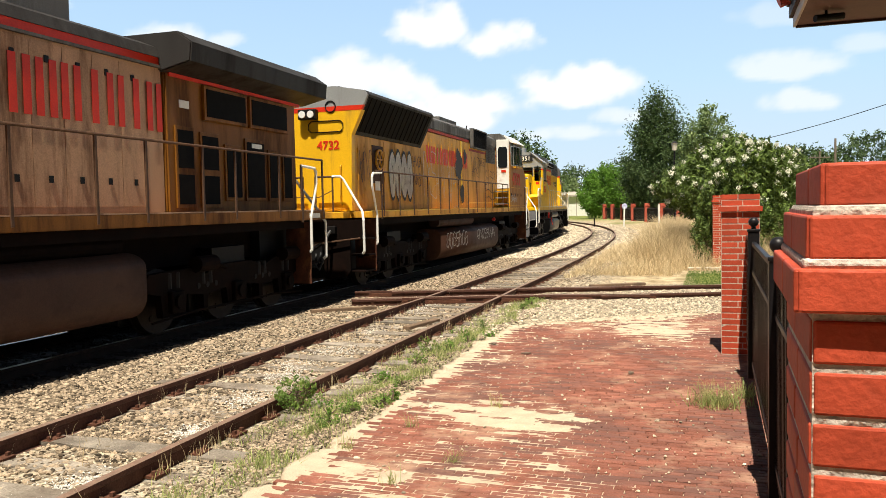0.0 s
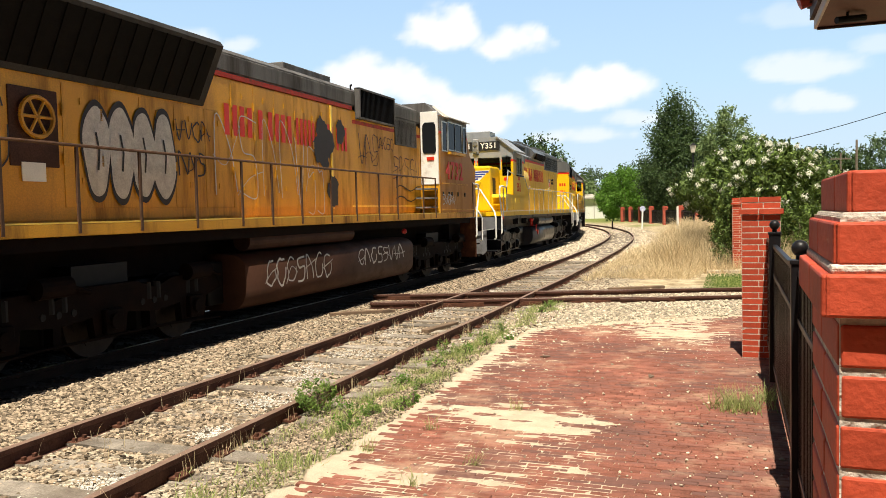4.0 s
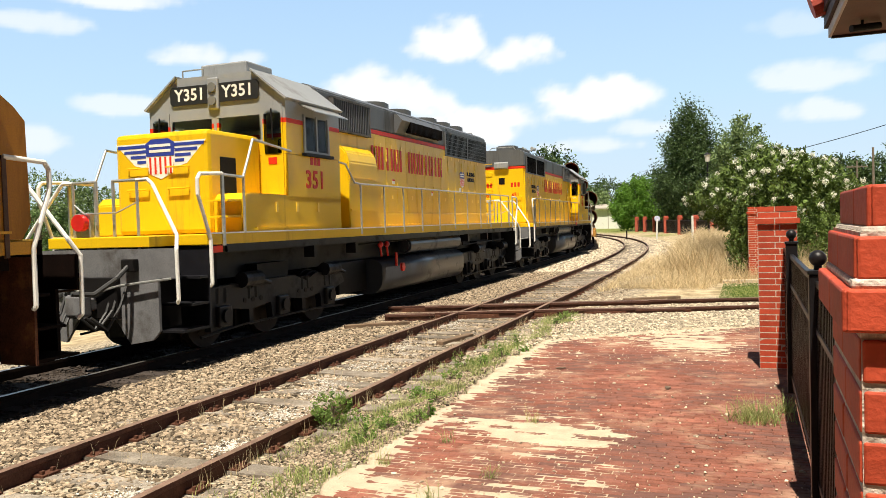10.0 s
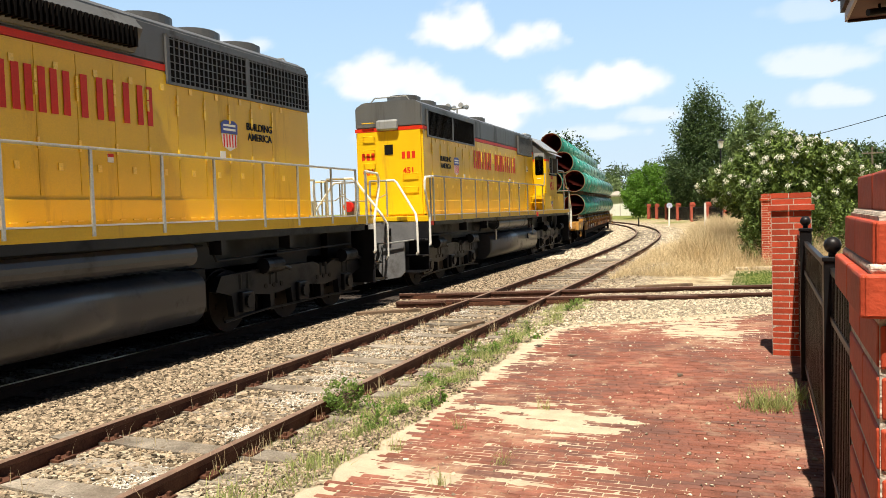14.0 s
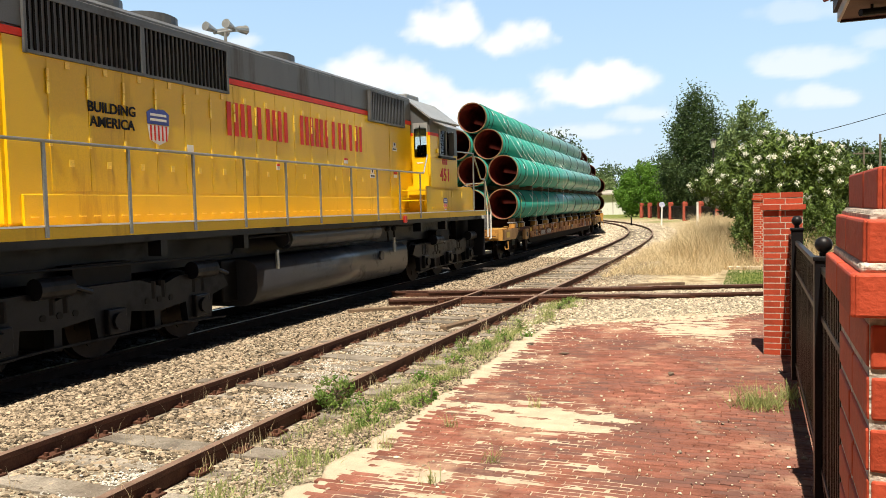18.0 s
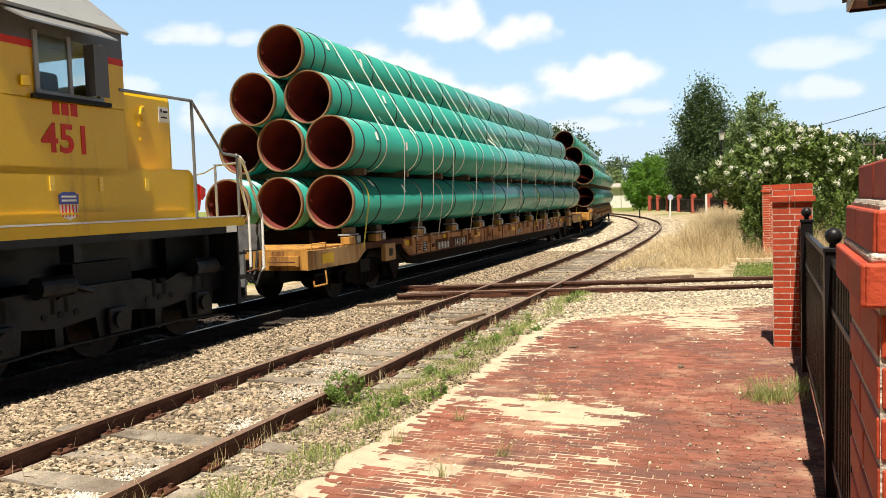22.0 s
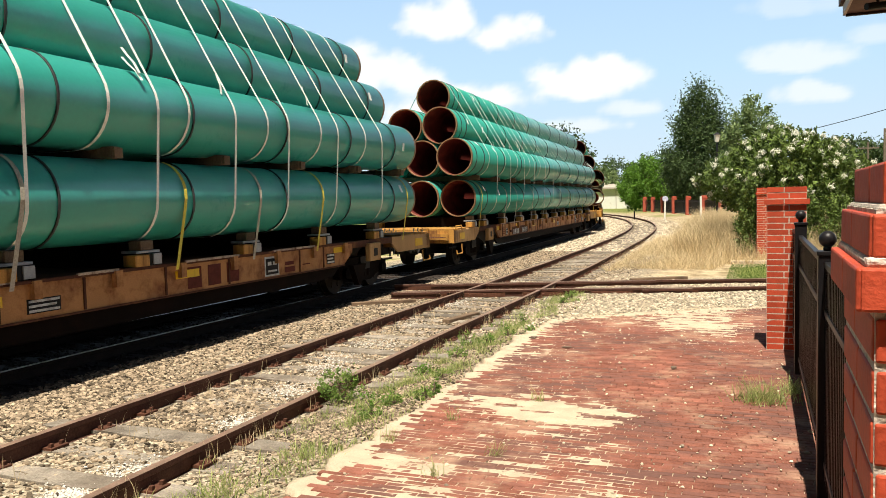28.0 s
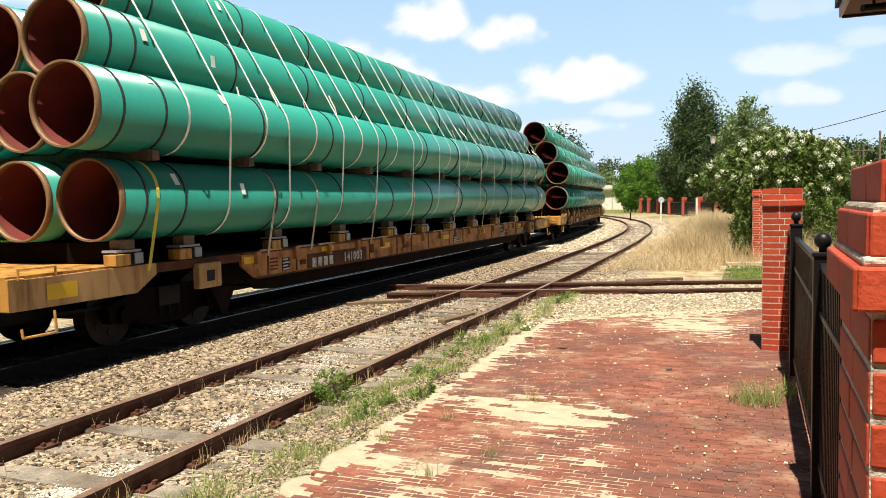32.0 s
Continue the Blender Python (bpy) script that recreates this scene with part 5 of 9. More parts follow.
def switcher(c, dirn, number, hood_end, label):
    """The clean six-axle hood unit: low nose, cab with sunshades, long hood. f runs from its cab end."""
    e = empty("locomotive", pose(0, 0, 0), label, "locomotive", "locomotives of the train")
    VEHICLES.append((e, c, 6.2))
    rear_lead = dirn < 0

    def F(f):
        return dirn * (f - 8.68)

    def lo(a, b):
        return min(F(a), F(b)), max(F(a), F(b))

    DECK = 1.80 if not rear_lead else 1.75
    # frame, deck edge and walkway
    part("underframe", boxes((*lo(0.2, 17.15), -0.75, 0.75, 1.05, 1.62), (*lo(0.1, 17.25), -1.3, 1.3, 1.5, 1.64)), UNDER_GREY, e)
    part("deck", boxes((*lo(0.0, 17.35), -1.49, 1.49, 1.64 if not rear_lead else 1.61, DECK), bevel=0.012), YELLOW, e)
    part("deck_edge", boxes((*lo(0.0, 17.35), -1.5, -1.47, DECK, DECK + 0.022), (*lo(0.0, 17.35), 1.47, 1.5, DECK, DECK + 0.022)), WHITE, e)
    part("side_sill", boxes((*lo(0.5, 16.9), -1.48, -1.44, 1.52, 1.64), (*lo(0.5, 16.9), 1.44, 1.48, 1.52, 1.64)), UNDER_GREY, e)
    for f, d in ((0.0, -dirn), (17.35, dirn)):
        far_ = F(f) + d * (0.60 if f == 0.0 and not rear_lead else 0.45 if f == 0.0 else 0.62)
        deck_end(e, far_, d, PILOT, UNDER_GREY, SILVER, corner=rear_lead and f == 0.0)
        part("end_platform", boxes((min(F(f) + d * 0.004, far_ - d * 0.01), max(F(f) + d * 0.004, far_ - d * 0.01), -0.94, 0.94, 1.64, DECK), bevel=0.012), YELLOW, e)
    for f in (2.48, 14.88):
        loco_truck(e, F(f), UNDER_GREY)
    # nose and cab lengths
    K0, K1 = (2.34, 4.30) if not rear_lead else (2.44, 4.40)
    n0 = 0.85 if not rear_lead else 0.90
    bm = boxes((*lo(n0, K0), -0.93, 0.93, DECK, 3.54 if rear_lead else 3.48), bevel=0.08)
    part("nose", bm, YELLOW, e)
    bm = bmesh.new()
    for z in (2.55, 2.9):
        for yy in (-0.35, 0.45):
            tube(bm, [(F(n0 - 0.06), yy - 0.2, z), (F(n0 - 0.06), yy + 0.2, z)], 0.014)
            for q in (-0.2, 0.2):
                tube(bm, [(F(n0), yy + q, z), (F(n0 - 0.06), yy + q, z)], 0.012)
    part("nose_grab_iron", bm, YELLOW, e)
    if not rear_lead:
        part("nose_door", boxes((*lo(n0 + 0.30, n0 + 0.72), -0.945, -0.92, 1.95, 3.05), bevel=0.01), BLACK, e)
    else:
        bm = bmesh.new()
        tube(bm, [(7.2, -0.92, 3.33), (7.1, -0.97, 3.31), (7.06, -0.98, 3.22), (7.12, -0.97, 3.13)], 0.02)
        part("nose_hook", bm, YELLOW, e)
        each("nose_plate", YELLOW, e, (7.06, 7.24, -0.955, -0.92, 3.05, 3.10), (7.08, 7.14, -0.95, -0.92, 2.86, 2.90))
        part("nose_notice", boxes((7.49, 7.70, -0.937, -0.928, 3.15, 3.37)), WHITE, e, "white notice plate with dark print")
        each("notice_print", BLACK, e, (7.53, 7.56, -0.941, -0.936, 3.29, 3.34), (7.58, 7.68, -0.941, -0.936, 3.29, 3.32), (7.53, 7.66, -0.941, -0.936, 3.21, 3.23))
    for s in (-1, 1):
        a, b = ((0.95, 4.30) if not rear_lead else (1.1, 4.75))
        bm = bmesh.new()
        p0, p1 = lo(a, b)
        prism(bm, [(p0, DECK), (p1, DECK), (p1, 2.42), (p0 + 0.12, 2.44), (p0, 2.32)] if dirn > 0 else [(p0, DECK), (p1, DECK), (p1, 2.32), (p1 - 0.12, 2.44), (p0, 2.42)], "y", min(s * 0.9, s * 1.46), max(s * 0.9, s * 1.46))
        bmesh.ops.bevel(bm, geom=bm.edges[:], offset=0.02, segments=2, affect="EDGES")
        bx = part("battery_box", bm, YELLOW, e)
        part("box_lid_ledge", boxes((p0 + 0.35, p1 - 0.3, min(s * 1.455, s * 1.49), max(s * 1.455, s * 1.49), 1.86, 1.885)), YELLOW, bx)
        for q in (0.3, 0.5, 0.72):
            xx = p0 + (p1 - p0) * q
            each("box_latch", LATCH, bx, (xx - 0.03, xx + 0.03, s * 1.455, s * 1.475, 2.14, 2.3))
    # cab
    x0, x1 = lo(K0, K1)
    wx0, wx1 = (-5.74, -4.86) if dirn > 0 else (4.90, 5.84)
    part("cab", boxes((x0, x1, -1.46, 1.46, 2.3, 3.16), bevel=0.02), YELLOW, e)
    part("cab_floor", boxes((x0 + 0.07, x1 - 0.07, -1.39, 1.39, 3.161, 3.175)), DARK, e)
    W = 0.06

    def cab_wall(name, z0, z1, out, material):
        """The four walls of the cab between two heights, with its window openings left free."""
        rows = []
        for q in (-1, 1):
            ya, yb = sorted((q * (1.46 + out), q * (1.46 - W)))
            rows += [(x0 - out, wx0, ya, yb, z0, z1), (wx1, x1 + out, ya, yb, z0, z1)]
            for xa, xb, front in ((x0 - out, x0 + W, dirn > 0), (x1 - W, x1 + out, dirn < 0)):
                rows.append((xa, xb, *sorted((q * 1.37, q * 1.40)), z0, z1))
                if not front:
                    rows.append((xa, xb, *sorted((0.0, q * 1.03)), z0, z1))
                else:
                    rows += [(xa, xb, *sorted((q * 0.95, q * 1.03)), z0, z1), (xa, xb, *sorted((0.0, q * 0.08)), z0, z1)]
                    if z0 < 3.44:
                        rows.append((xa, xb, *sorted((q * 0.08, q * 0.95)), z0, 3.44))
        each(name, material, e, *rows)

    cab_wall("cab_wall", 3.16, 3.70, 0.0, YELLOW)
    each("window_sill_panel", YELLOW, e, (wx0, wx1, -1.46, -1.40, 3.16, 3.25), (wx0, wx1, 1.40, 1.46, 3.16, 3.25))
    cab_wall("cab_stripe", 3.70, 3.78, 0.004, RED)
    cab_wall("cab_band", 3.78, 3.87, 0.0, GREY_HOOD if rear_lead else GREY)
    bm = bmesh.new()
    prism(bm, [(-1.46, 3.87), (1.46, 3.87), (1.46, 4.12), (0.80, 4.65), (-0.80, 4.65), (-1.46, 4.12)], "x", x0, x1)
    part("cab_top", bm, GREY_HOOD if rear_lead else GREY, e)
    each("cab_seat", DARK, e, (x0 + 0.9, x0 + 1.3, -1.1, -0.7, 3.175, 3.55), (x0 + 0.9, x0 + 1.3, 0.7, 1.1, 3.175, 3.55), bevel=0.05)
    for s in (-1, 1):
        bm = bmesh.new()
        prism(bm, [(s * 1.50, 4.09), (s * 0.80, 4.66), (s * 0.80, 4.69), (s * 1.53, 4.12)], "x", x0 - 0.07, x1 + 0.07)
        part("roof_panel", bm, GREY, e)
        bm = bmesh.new()
        prism(bm, [(s * 1.46, 4.06), (s * 1.80, 3.90), (s * 1.80, 3.92), (s * 1.46, 4.09)], "x", F(K0 + 0.45) if dirn > 0 else 4.5, F(K1 - 0.25) if dirn > 0 else 5.80)
        part("sunshade", bm, SILVER, e)
        y = s * 1.46
        w = part("side_window", boxes((wx0, wx1, min(y, y + s * 0.012), max(y, y + s * 0.012), 3.25, 3.865)), CLEAR, e)
        part("window_frame", boxes((wx0 - 0.03, wx1 + 0.03, min(y, y + s * 0.03), max(y, y + s * 0.03), 3.2, 3.25), (wx0 - 0.03, wx0 + 0.03, min(y, y + s * 0.03), max(y, y + s * 0.03), 3.2, 3.9), (wx1 - 0.03, wx1 + 0.03, min(y, y + s * 0.03), max(y, y + s * 0.03), 3.2, 3.9), ((wx0 + wx1) / 2 - 0.025, (wx0 + wx1) / 2 + 0.025, min(y, y + s * 0.03), max(y, y + s * 0.03), 3.2, 3.9), bevel=0.004), GREY, w)
        part("arm_rest", boxes((wx0 - 0.08, wx1 + 0.08, min(y, y + s * 0.09), max(y, y + s * 0.09), 3.15, 3.2)), BLACK, w)
        if rear_lead:
            part("wind_deflector", boxes((5.60, 5.615, *sorted((s * 1.47, s * 1.62)), 3.25, 3.85), (5.615, 5.82, *sorted((s * 1.605, s * 1.62)), 3.25, 3.85)), GREY_HOOD, w)
            part("window_hinge", boxes((4.68, 4.80, *sorted((s * 1.46, s * 1.50)), 3.27, 3.38), bevel=0.008), YELLOW, e)
        # end doors with windows, on both end walls of the cab
        for f, d in ((K0, -dirn), (K1, dirn)):
            X = F(f)
            xa, xb = min(X, X + d * 0.02), max(X, X + d * 0.02)
            stiles = [sorted((s * 1.0, s * 1.03)), sorted((s * 1.37, s * 1.4))]
            plain = rear_lead and f == K1
            dr = part("cab_door", boxes((xa, xb, min(s * 1.0, s * 1.4), max(s * 1.0, s * 1.4), 2.36, 3.16), *[(xa, xb, *q, 3.16, 3.70) for q in stiles]), YELLOW, e)
            each("door_stripe", YELLOW if plain else RED, dr, *[(xa, xb, *q, 3.70, 3.78) for q in stiles])
            part("door_top", boxes(*[(xa, xb, *q, 3.78, 3.87) for q in stiles], (xa, xb, min(s * 1.0, s * 1.4), max(s * 1.0, s * 1.4), 3.87, 4.02)), GREY, dr)
            bm = bmesh.new()
            prism(bm, [(s * 1.06, 3.16), (s * 1.34, 3.16), (s * 1.37, 3.22), (s * 1.37, 3.86), (s * 1.3, 3.92), (s * 1.1, 3.92), (s * 1.03, 3.86), (s * 1.03, 3.22)], "x", min(X + d * 0.02, X + d * 0.03), max(X + d * 0.02, X + d * 0.03))
            part("door_window", bm, CLEAR, dr)
            bm = bmesh.new()
            tube(bm, [(X + d * 0.05, s * 1.2, 3.95), (X + d * 0.06, s * 1.22, 3.4)], 0.014)
            part("wiper", bm, BLACK, dr)
            part("door_notice", boxes((min(X + d * 0.02, X + d * 0.027), max(X + d * 0.02, X + d * 0.027), min(s * 1.1, s * 1.27), max(s * 1.1, s * 1.27), 3.0 if rear_lead else 2.98, 3.03 if rear_lead else 3.1)), WHITE if rear_lead else RED, dr)
    # front windows and number boards over the nose
    X, d = F(K0), -dirn
    for a, b in ((-0.95, -0.08), (0.08, 0.95)):
        part("front_window", boxes((min(X, X + d * 0.012), max(X, X + d * 0.012), a, b, 3.44, 3.865), bevel=0.004), CLEAR, e)
        bm = bmesh.new()
        prism(bm, [(a + 0.05, 4.15), (b - 0.05, 4.15), (b, 4.2), (b, 4.44), (b - 0.05, 4.49), (a + 0.05, 4.49), (a, 4.44), (a, 4.2)], "x", min(X, X + d * 0.03), max(X, X + d * 0.03))
        nb = part("number_board", bm, BOARD, e)
        if d < 0:
            front_text("Y" + number, 0.30, X - 0.032, (a + b) / 2, 4.32, WHITE, nb, name="board_number", spread=1.05)
    bm = bmesh.new()
    box(bm, min(X, X + d * 0.06), max(X, X + d * 0.06), -0.12, 0.12, 4.02, 4.6, bevel=0.03)
    part("headlight_box", bm, GREY, e)
    for z in (4.18, 4.42):
        bm = bmesh.new()
        rod(bm, (X + d * 0.05, 0, z), (X + d * 0.09, 0, z), 0.085, 14)
        part("headlight", bm, LENS, e)
    part("window_band", boxes((min(X, X + d * 0.006), max(X, X + d * 0.006), -0.99, 0.99, 3.87, 4.0), (min(X, X + d * 0.006), max(X, X + d * 0.006), -0.99, 0.99, 3.40, 3.44), *[(min(X, X + d * 0.006), max(X, X + d * 0.006), q - 0.03, q + 0.03, 3.44, 3.87) for q in (-0.96, 0.0, 0.96)]), GREY, e)
    part("roof_cooler", boxes((*lo(K0 + 0.3, K1 - 0.8), -0.5, 0.5, 4.65, 4.92), bevel=0.03), GREY, e)
    bm = bmesh.new()
    tube(bm, [(F(K0 + 0.1), 0.3, 4.65), (F(K0 + 0.1), 0.3, 4.8), (F(K0 + 0.1), 0.75, 4.8), (F(K0 + 0.1), 0.75, 4.65)], 0.014)
    part("roof_grab_iron", bm, SILVER, e)
    # long hood
    h0, h1 = K1, hood_end
    shell(e, "hood", F(h0), F(h1), 0.95, DECK, 4.02, YELLOW, bevel=0.05)
    part("hood_stripe", boxes((*lo(h0, h1 + 0.004), -0.957, 0.957, 3.98, 4.07)), RED, e)
    shell(e, "hood_top", F(h0), F(h1), 0.95, 4.07, 4.75, GREY_HOOD, top_w=0.72, bevel=0.03)
    for s in (-1, 1):
        part("hood_base", boxes((*lo(h0, h1 - 0.2), min(s * 0.94, s * 0.985), max(s * 0.94, s * 0.985), DECK, 2.14), bevel=0.01), YELLOW, e)
        bolt_ = None
        for f in np.arange(h0 + 0.2, h1 - 0.3, 0.24):
            if bolt_ is None:
                bolt_ = part("base_bolt", boxes((-0.05, 0.05, s * 0.985, s * 1.005, 1.86, 1.875)), LATCH, e)
                bolt_.matrix_basis = pose(F(f), 0, 0)
            else:
                again(bolt_, pose(F(f), 0, 0))
    doors = np.arange(7.0 if not rear_lead else 6.9, h1 - 0.2, 0.62)
    hood_doors(e, sorted(F(f) for f in doors), 2.18, 3.94, 0.95, YELLOW)
    rad = (11.75, h1 - 0.05) if not rear_lead else (12.0, 15.9)
    grille(e, *lo(rad[0], (rad[0] + rad[1]) / 2), 3.80, 4.52, 0.945, GREY_HOOD, DARK if rear_lead else GREY_HOOD, pitch=0.09 if rear_lead else 0.11)
    grille(e, *lo((rad[0] + rad[1]) / 2, rad[1]), 3.80, 4.52, 0.945, GREY_HOOD, DARK if rear_lead else GREY_HOOD, pitch=0.09 if rear_lead else 0.11)
    if not rear_lead:
        # dark core and cross wires of the radiator screens
        for q in (-1, 1):
            part("radiator_core", boxes((*lo(rad[0] + 0.05, rad[1] - 0.05), min(q * 0.95, q * 0.978), max(q * 0.95, q * 0.978), 3.84, 4.48)), DARK, e)
        for z in np.arange(3.9, 4.47, 0.11):
            for q in (-1, 1):
                part("screen_wire", boxes((*lo(rad[0] + 0.04, rad[1] - 0.04), min(q * 0.984, q * 0.994), max(q * 0.984, q * 0.994), z, z + 0.012)), GREY_HOOD, e)
    grille(e, *(lo(4.88, 6.66) if not rear_lead else lo(4.99, 6.87)), 3.85, 4.55, 0.955, GREY_HOOD if rear_lead else GREY_OLD, GREY_HOOD, pitch=0.085, out=0.09)
    fans = (8.9, 10.4, 12.4, 13.6, 14.8) if not rear_lead else (12.7, 13.9, 15.1, 9.2)
    for f in fans:
        bm = bmesh.new()
        rod(bm, (F(f), 0, 4.68), (F(f), 0, 4.97), 0.46, 24)
        rod(bm, (F(f), 0, 4.97), (F(f), 0, 5.0), 0.40, 24)
        part("roof_fan", bm, GREY_HOOD, e)
    part("exhaust_stack", boxes((*lo(9.4, 9.9), -0.2, 0.2, 4.7, 4.92), bevel=0.02), BLACK, e)
    if not rear_lead:
        for s in (-1, 1):
            bm = bmesh.new()
            prism(bm, [(s * 0.9, 4.60), (s * 1.02, 4.58), (s * 1.16, 4.42), (s * 1.0, 4.12), (s * 0.9, 4.12)], "x", F(8.2), F(11.1))
            part("brake_grid_hatch", bm, GREY_HOOD, e)
            sl = None
            for f in np.arange(8.75, 11.0, 0.085):
                if sl is None:
                    sl = part("hatch_slat", boxes((-0.016, 0.016, s * 1.0, s * 1.18, 4.16, 4.42)), DARK, e)
                    sl.matrix_basis = pose(F(f), 0, 0)
                else:
                    again(sl, pose(F(f), 0, 0))
            bm = bmesh.new()
            prism(bm, [(s * 0.9, DECK), (s * 1.23, DECK), (s * 1.24, 2.6), (s * 1.24, 3.2), (s * 1.18, 3.42), (s * 1.05, 3.55), (s * 0.9, 3.58)], "x", F(5.10), F(6.52))
            bmesh.ops.bevel(bm, geom=bm.edges[:], offset=0.03, segments=2, affect="EDGES")
            ft = part("filter_hatch", bm, YELLOW, e)
            part("hatch_ledge", boxes((*lo(5.15, 6.47), min(s * 1.22, s * 1.26), max(s * 1.22, s * 1.26), 2.86, 2.885), (*lo(5.15, 6.47), min(s * 1.22, s * 1.26), max(s * 1.22, s * 1.26), 2.18, 2.205)), YELLOW, ft)
    # end of the long hood
    X, d = F(h1), dirn
    part("end_light_box", boxes((min(X, X + d * 0.12), max(X, X + d * 0.12), -0.3, 0.3, 3.98, 4.26), bevel=0.05), GREY, e)
    part("end_vent", boxes((min(X, X + d * 0.012), max(X, X + d * 0.012), -0.12, 0.12, 3.36, 3.62)), BLACK, e)
    bm = bmesh.new()
    for z in (2.1, 2.45, 2.8, 3.15, 3.5, 3.85, 4.2):
        tube(bm, [(X, 0.72, z), (X + d * 0.07, 0.72, z), (X + d * 0.07, 0.4, z), (X, 0.4, z)], 0.012)
    for z in (2.5, 2.85):
        tube(bm, [(X, -0.4, z), (X + d * 0.07, -0.4, z), (X + d * 0.07, -0.8, z), (X, -0.8, z)], 0.012)
    part("end_ladder", bm, YELLOW, e)
    if d < 0:
        for yy in (-0.55, 0.6):
            each("mark_bar", RED, e, *[(X - 0.006, X, yy + k * 0.14 - 0.045, yy + k * 0.14 + 0.045, 3.24, 3.42) for k in (-1, 0, 1)])
            front_text(number, 0.22, X - 0.005, yy, 2.92, RED, e, name="painted_number")
    bm = bmesh.new()
    tube(bm, [(X - d * 0.1, 0.55, 4.72), (X - d * 0.1, 0.4, 4.86), (X - d * 0.1, -0.5, 4.86), (X - d * 0.1, -0.6, 4.72)], 0.016)
    part("roof_hand_rail", bm, SILVER, e)
    # painted words on the near side
    if not rear_lead:
        word_bars(41.45 - c, 46.15 - c, 3.16, 3.70, "HHIHH HHHIHIH", -0.968, RED, e)
        side_text("BUILDING\nAMERICA", 0.17, 48.72 - c, -0.968, 3.27, BLACK, e, name="slogan")
        shield(e, 47.86 - c, -0.966, 3.18, 0.42)
        shield(e, F(n0) - 0.004, 0.0, 3.06, 0.56, front=True)
        for s in (-1, 1):
            for k in range(4):
                z = 3.26 - 0.085 * k
                each("wing_stripe", BLUE, e, (F(n0) - 0.008, F(n0) - 0.002, s * 0.29, s * (0.86 - 0.13 * k), z - 0.025, z + 0.025), label="blue wing stripe on the nose")
        for s in (-1, 1):
            bm = bmesh.new()
            prism(bm, [(s * 0.27, 3.31), (s * 0.90, 3.31), (s * 0.52, 2.95), (s * 0.27, 2.89)], "x", F(n0) - 0.004, F(n0))
            part("wing_field", bm, WHITE, e)
    else:
        word_bars(59.5 - c, 64.4 - c, 3.13, 3.68, "HHIHH HHHIHIH", -0.968, RED, e)
        side_text("BUILDING\nAMERICA", 0.19, 57.03 - c, -0.968, 3.18, BLACK, e, name="slogan")
        shield(e, 57.9 - c, -0.966, 3.13, 0.44)
        shield(e, 5.25, -1.463, 1.97, 0.28)
    cx = 5.28
    side_text(number, 0.46, cx if rear_lead else -5.38, -1.465, 2.715, RED, e, name="painted_number", spread=1.05)
    each("mark_bar", RED, e, *[((cx if rear_lead else -5.36) + k * 0.13 - 0.05, (cx if rear_lead else -5.36) + k * 0.13 + 0.05, -1.464, -1.46, 3.0, 3.14) for k in (-1, 0, 1)])
    # walkway rails
    posts = [39.77, 40.93, 42.01, 43.17, 44.39, 45.61, 46.71, 47.97, 49.01, 50.2, 51.2] if not rear_lead else [54.6, 55.6, 56.9, 58.16, 59.38, 60.58, 61.74, 62.98, 64.18, 65.34, 66.56]
    for s in (-1, 1):
        end = [(38.9 - c, s * 1.46, 3.12), (39.2 - c, s * 1.46, 3.1), (39.5 - c, s * 1.5, 2.74)] if not rear_lead else []
        end2 = [] if not rear_lead else [(66.6 - c, s * 1.5, 2.73), (66.98 - c, s * 1.46, 3.2)]
        side_rail(e, [p - c - (0.2 if rear_lead else 0.0) for p in posts], DECK, 2.72, s * 1.5, STEEL_RAIL if rear_lead else SILVER, (end, end2))
        # rails round the nose
        bm = bmesh.new()
        if not rear_lead:
            pts = [(F(0.25), s * 1.5, 2.70), (F(0.95), s * 1.5, 2.68), (F(1.25), s * 1.5, 3.3), (F(2.45), s * 1.47, 3.2)]
        else:
            pts = [(6.15, s * 1.46, 3.40), (7.50, s * 1.5, 3.41), (8.17, s * 1.5, 2.70), (8.58, s * 1.5, 2.68)]
        tube(bm, pts, 0.022)
        part("nose_rail", bm, STEEL_RAIL if rear_lead else SILVER, e)
        part("nose_stanchion", rod(bmesh.new(), (pts[1][0], s * 1.5, pts[1][2]), (pts[1][0], s * 1.5, DECK), 0.022), STEEL_RAIL if rear_lead else SILVER, e)
        if rear_lead:
            part("nose_stanchion", rod(bmesh.new(), (F(0.15), s * 1.5, 2.68), (F(0.15), s * 1.5, DECK), 0.022), STEEL_RAIL, e)
    # cab steps
    each("cab_step", YELLOW, e, *[(*(lo(0.6, 0.95) if not rear_lead else lo(4.8, 5.2)), -1.45, -1.0, z, z + 0.03) for z in (2.05, 2.3)])
    # tanks and gear below
    each("gear_box", BLACK, e, (*lo(4.95, 6.3), -1.0, 1.0, 0.42, 1.1), (*lo(11.8, 12.4), -1.0, 1.0, 0.42, 1.1), bevel=0.03)
    t0, t1 = lo(6.25, 11.85) if not rear_lead else (-3.33, 2.8)
    fuel_tank(e, t0, t1, 0.32, 1.10, 1.40, TANK_GREY)
    for s in (-1, 1):
        bm = bmesh.new()
        ra, rb, rz = (F(8.0), F(11.8), 1.34) if not rear_lead else (1.55, -2.21, 1.39)
        rod(bm, (ra, s * 1.18, rz), (rb, s * 1.18, rz), 0.19, 18)
        bmesh.ops.bevel(bm, geom=[ed for ed in bm.edges if abs(ed.verts[0].co.x - ed.verts[1].co.x) < 0.01], offset=0.05, segments=2, affect="EDGES")
        part("air_reservoir", bm, TANK_GREY, e)
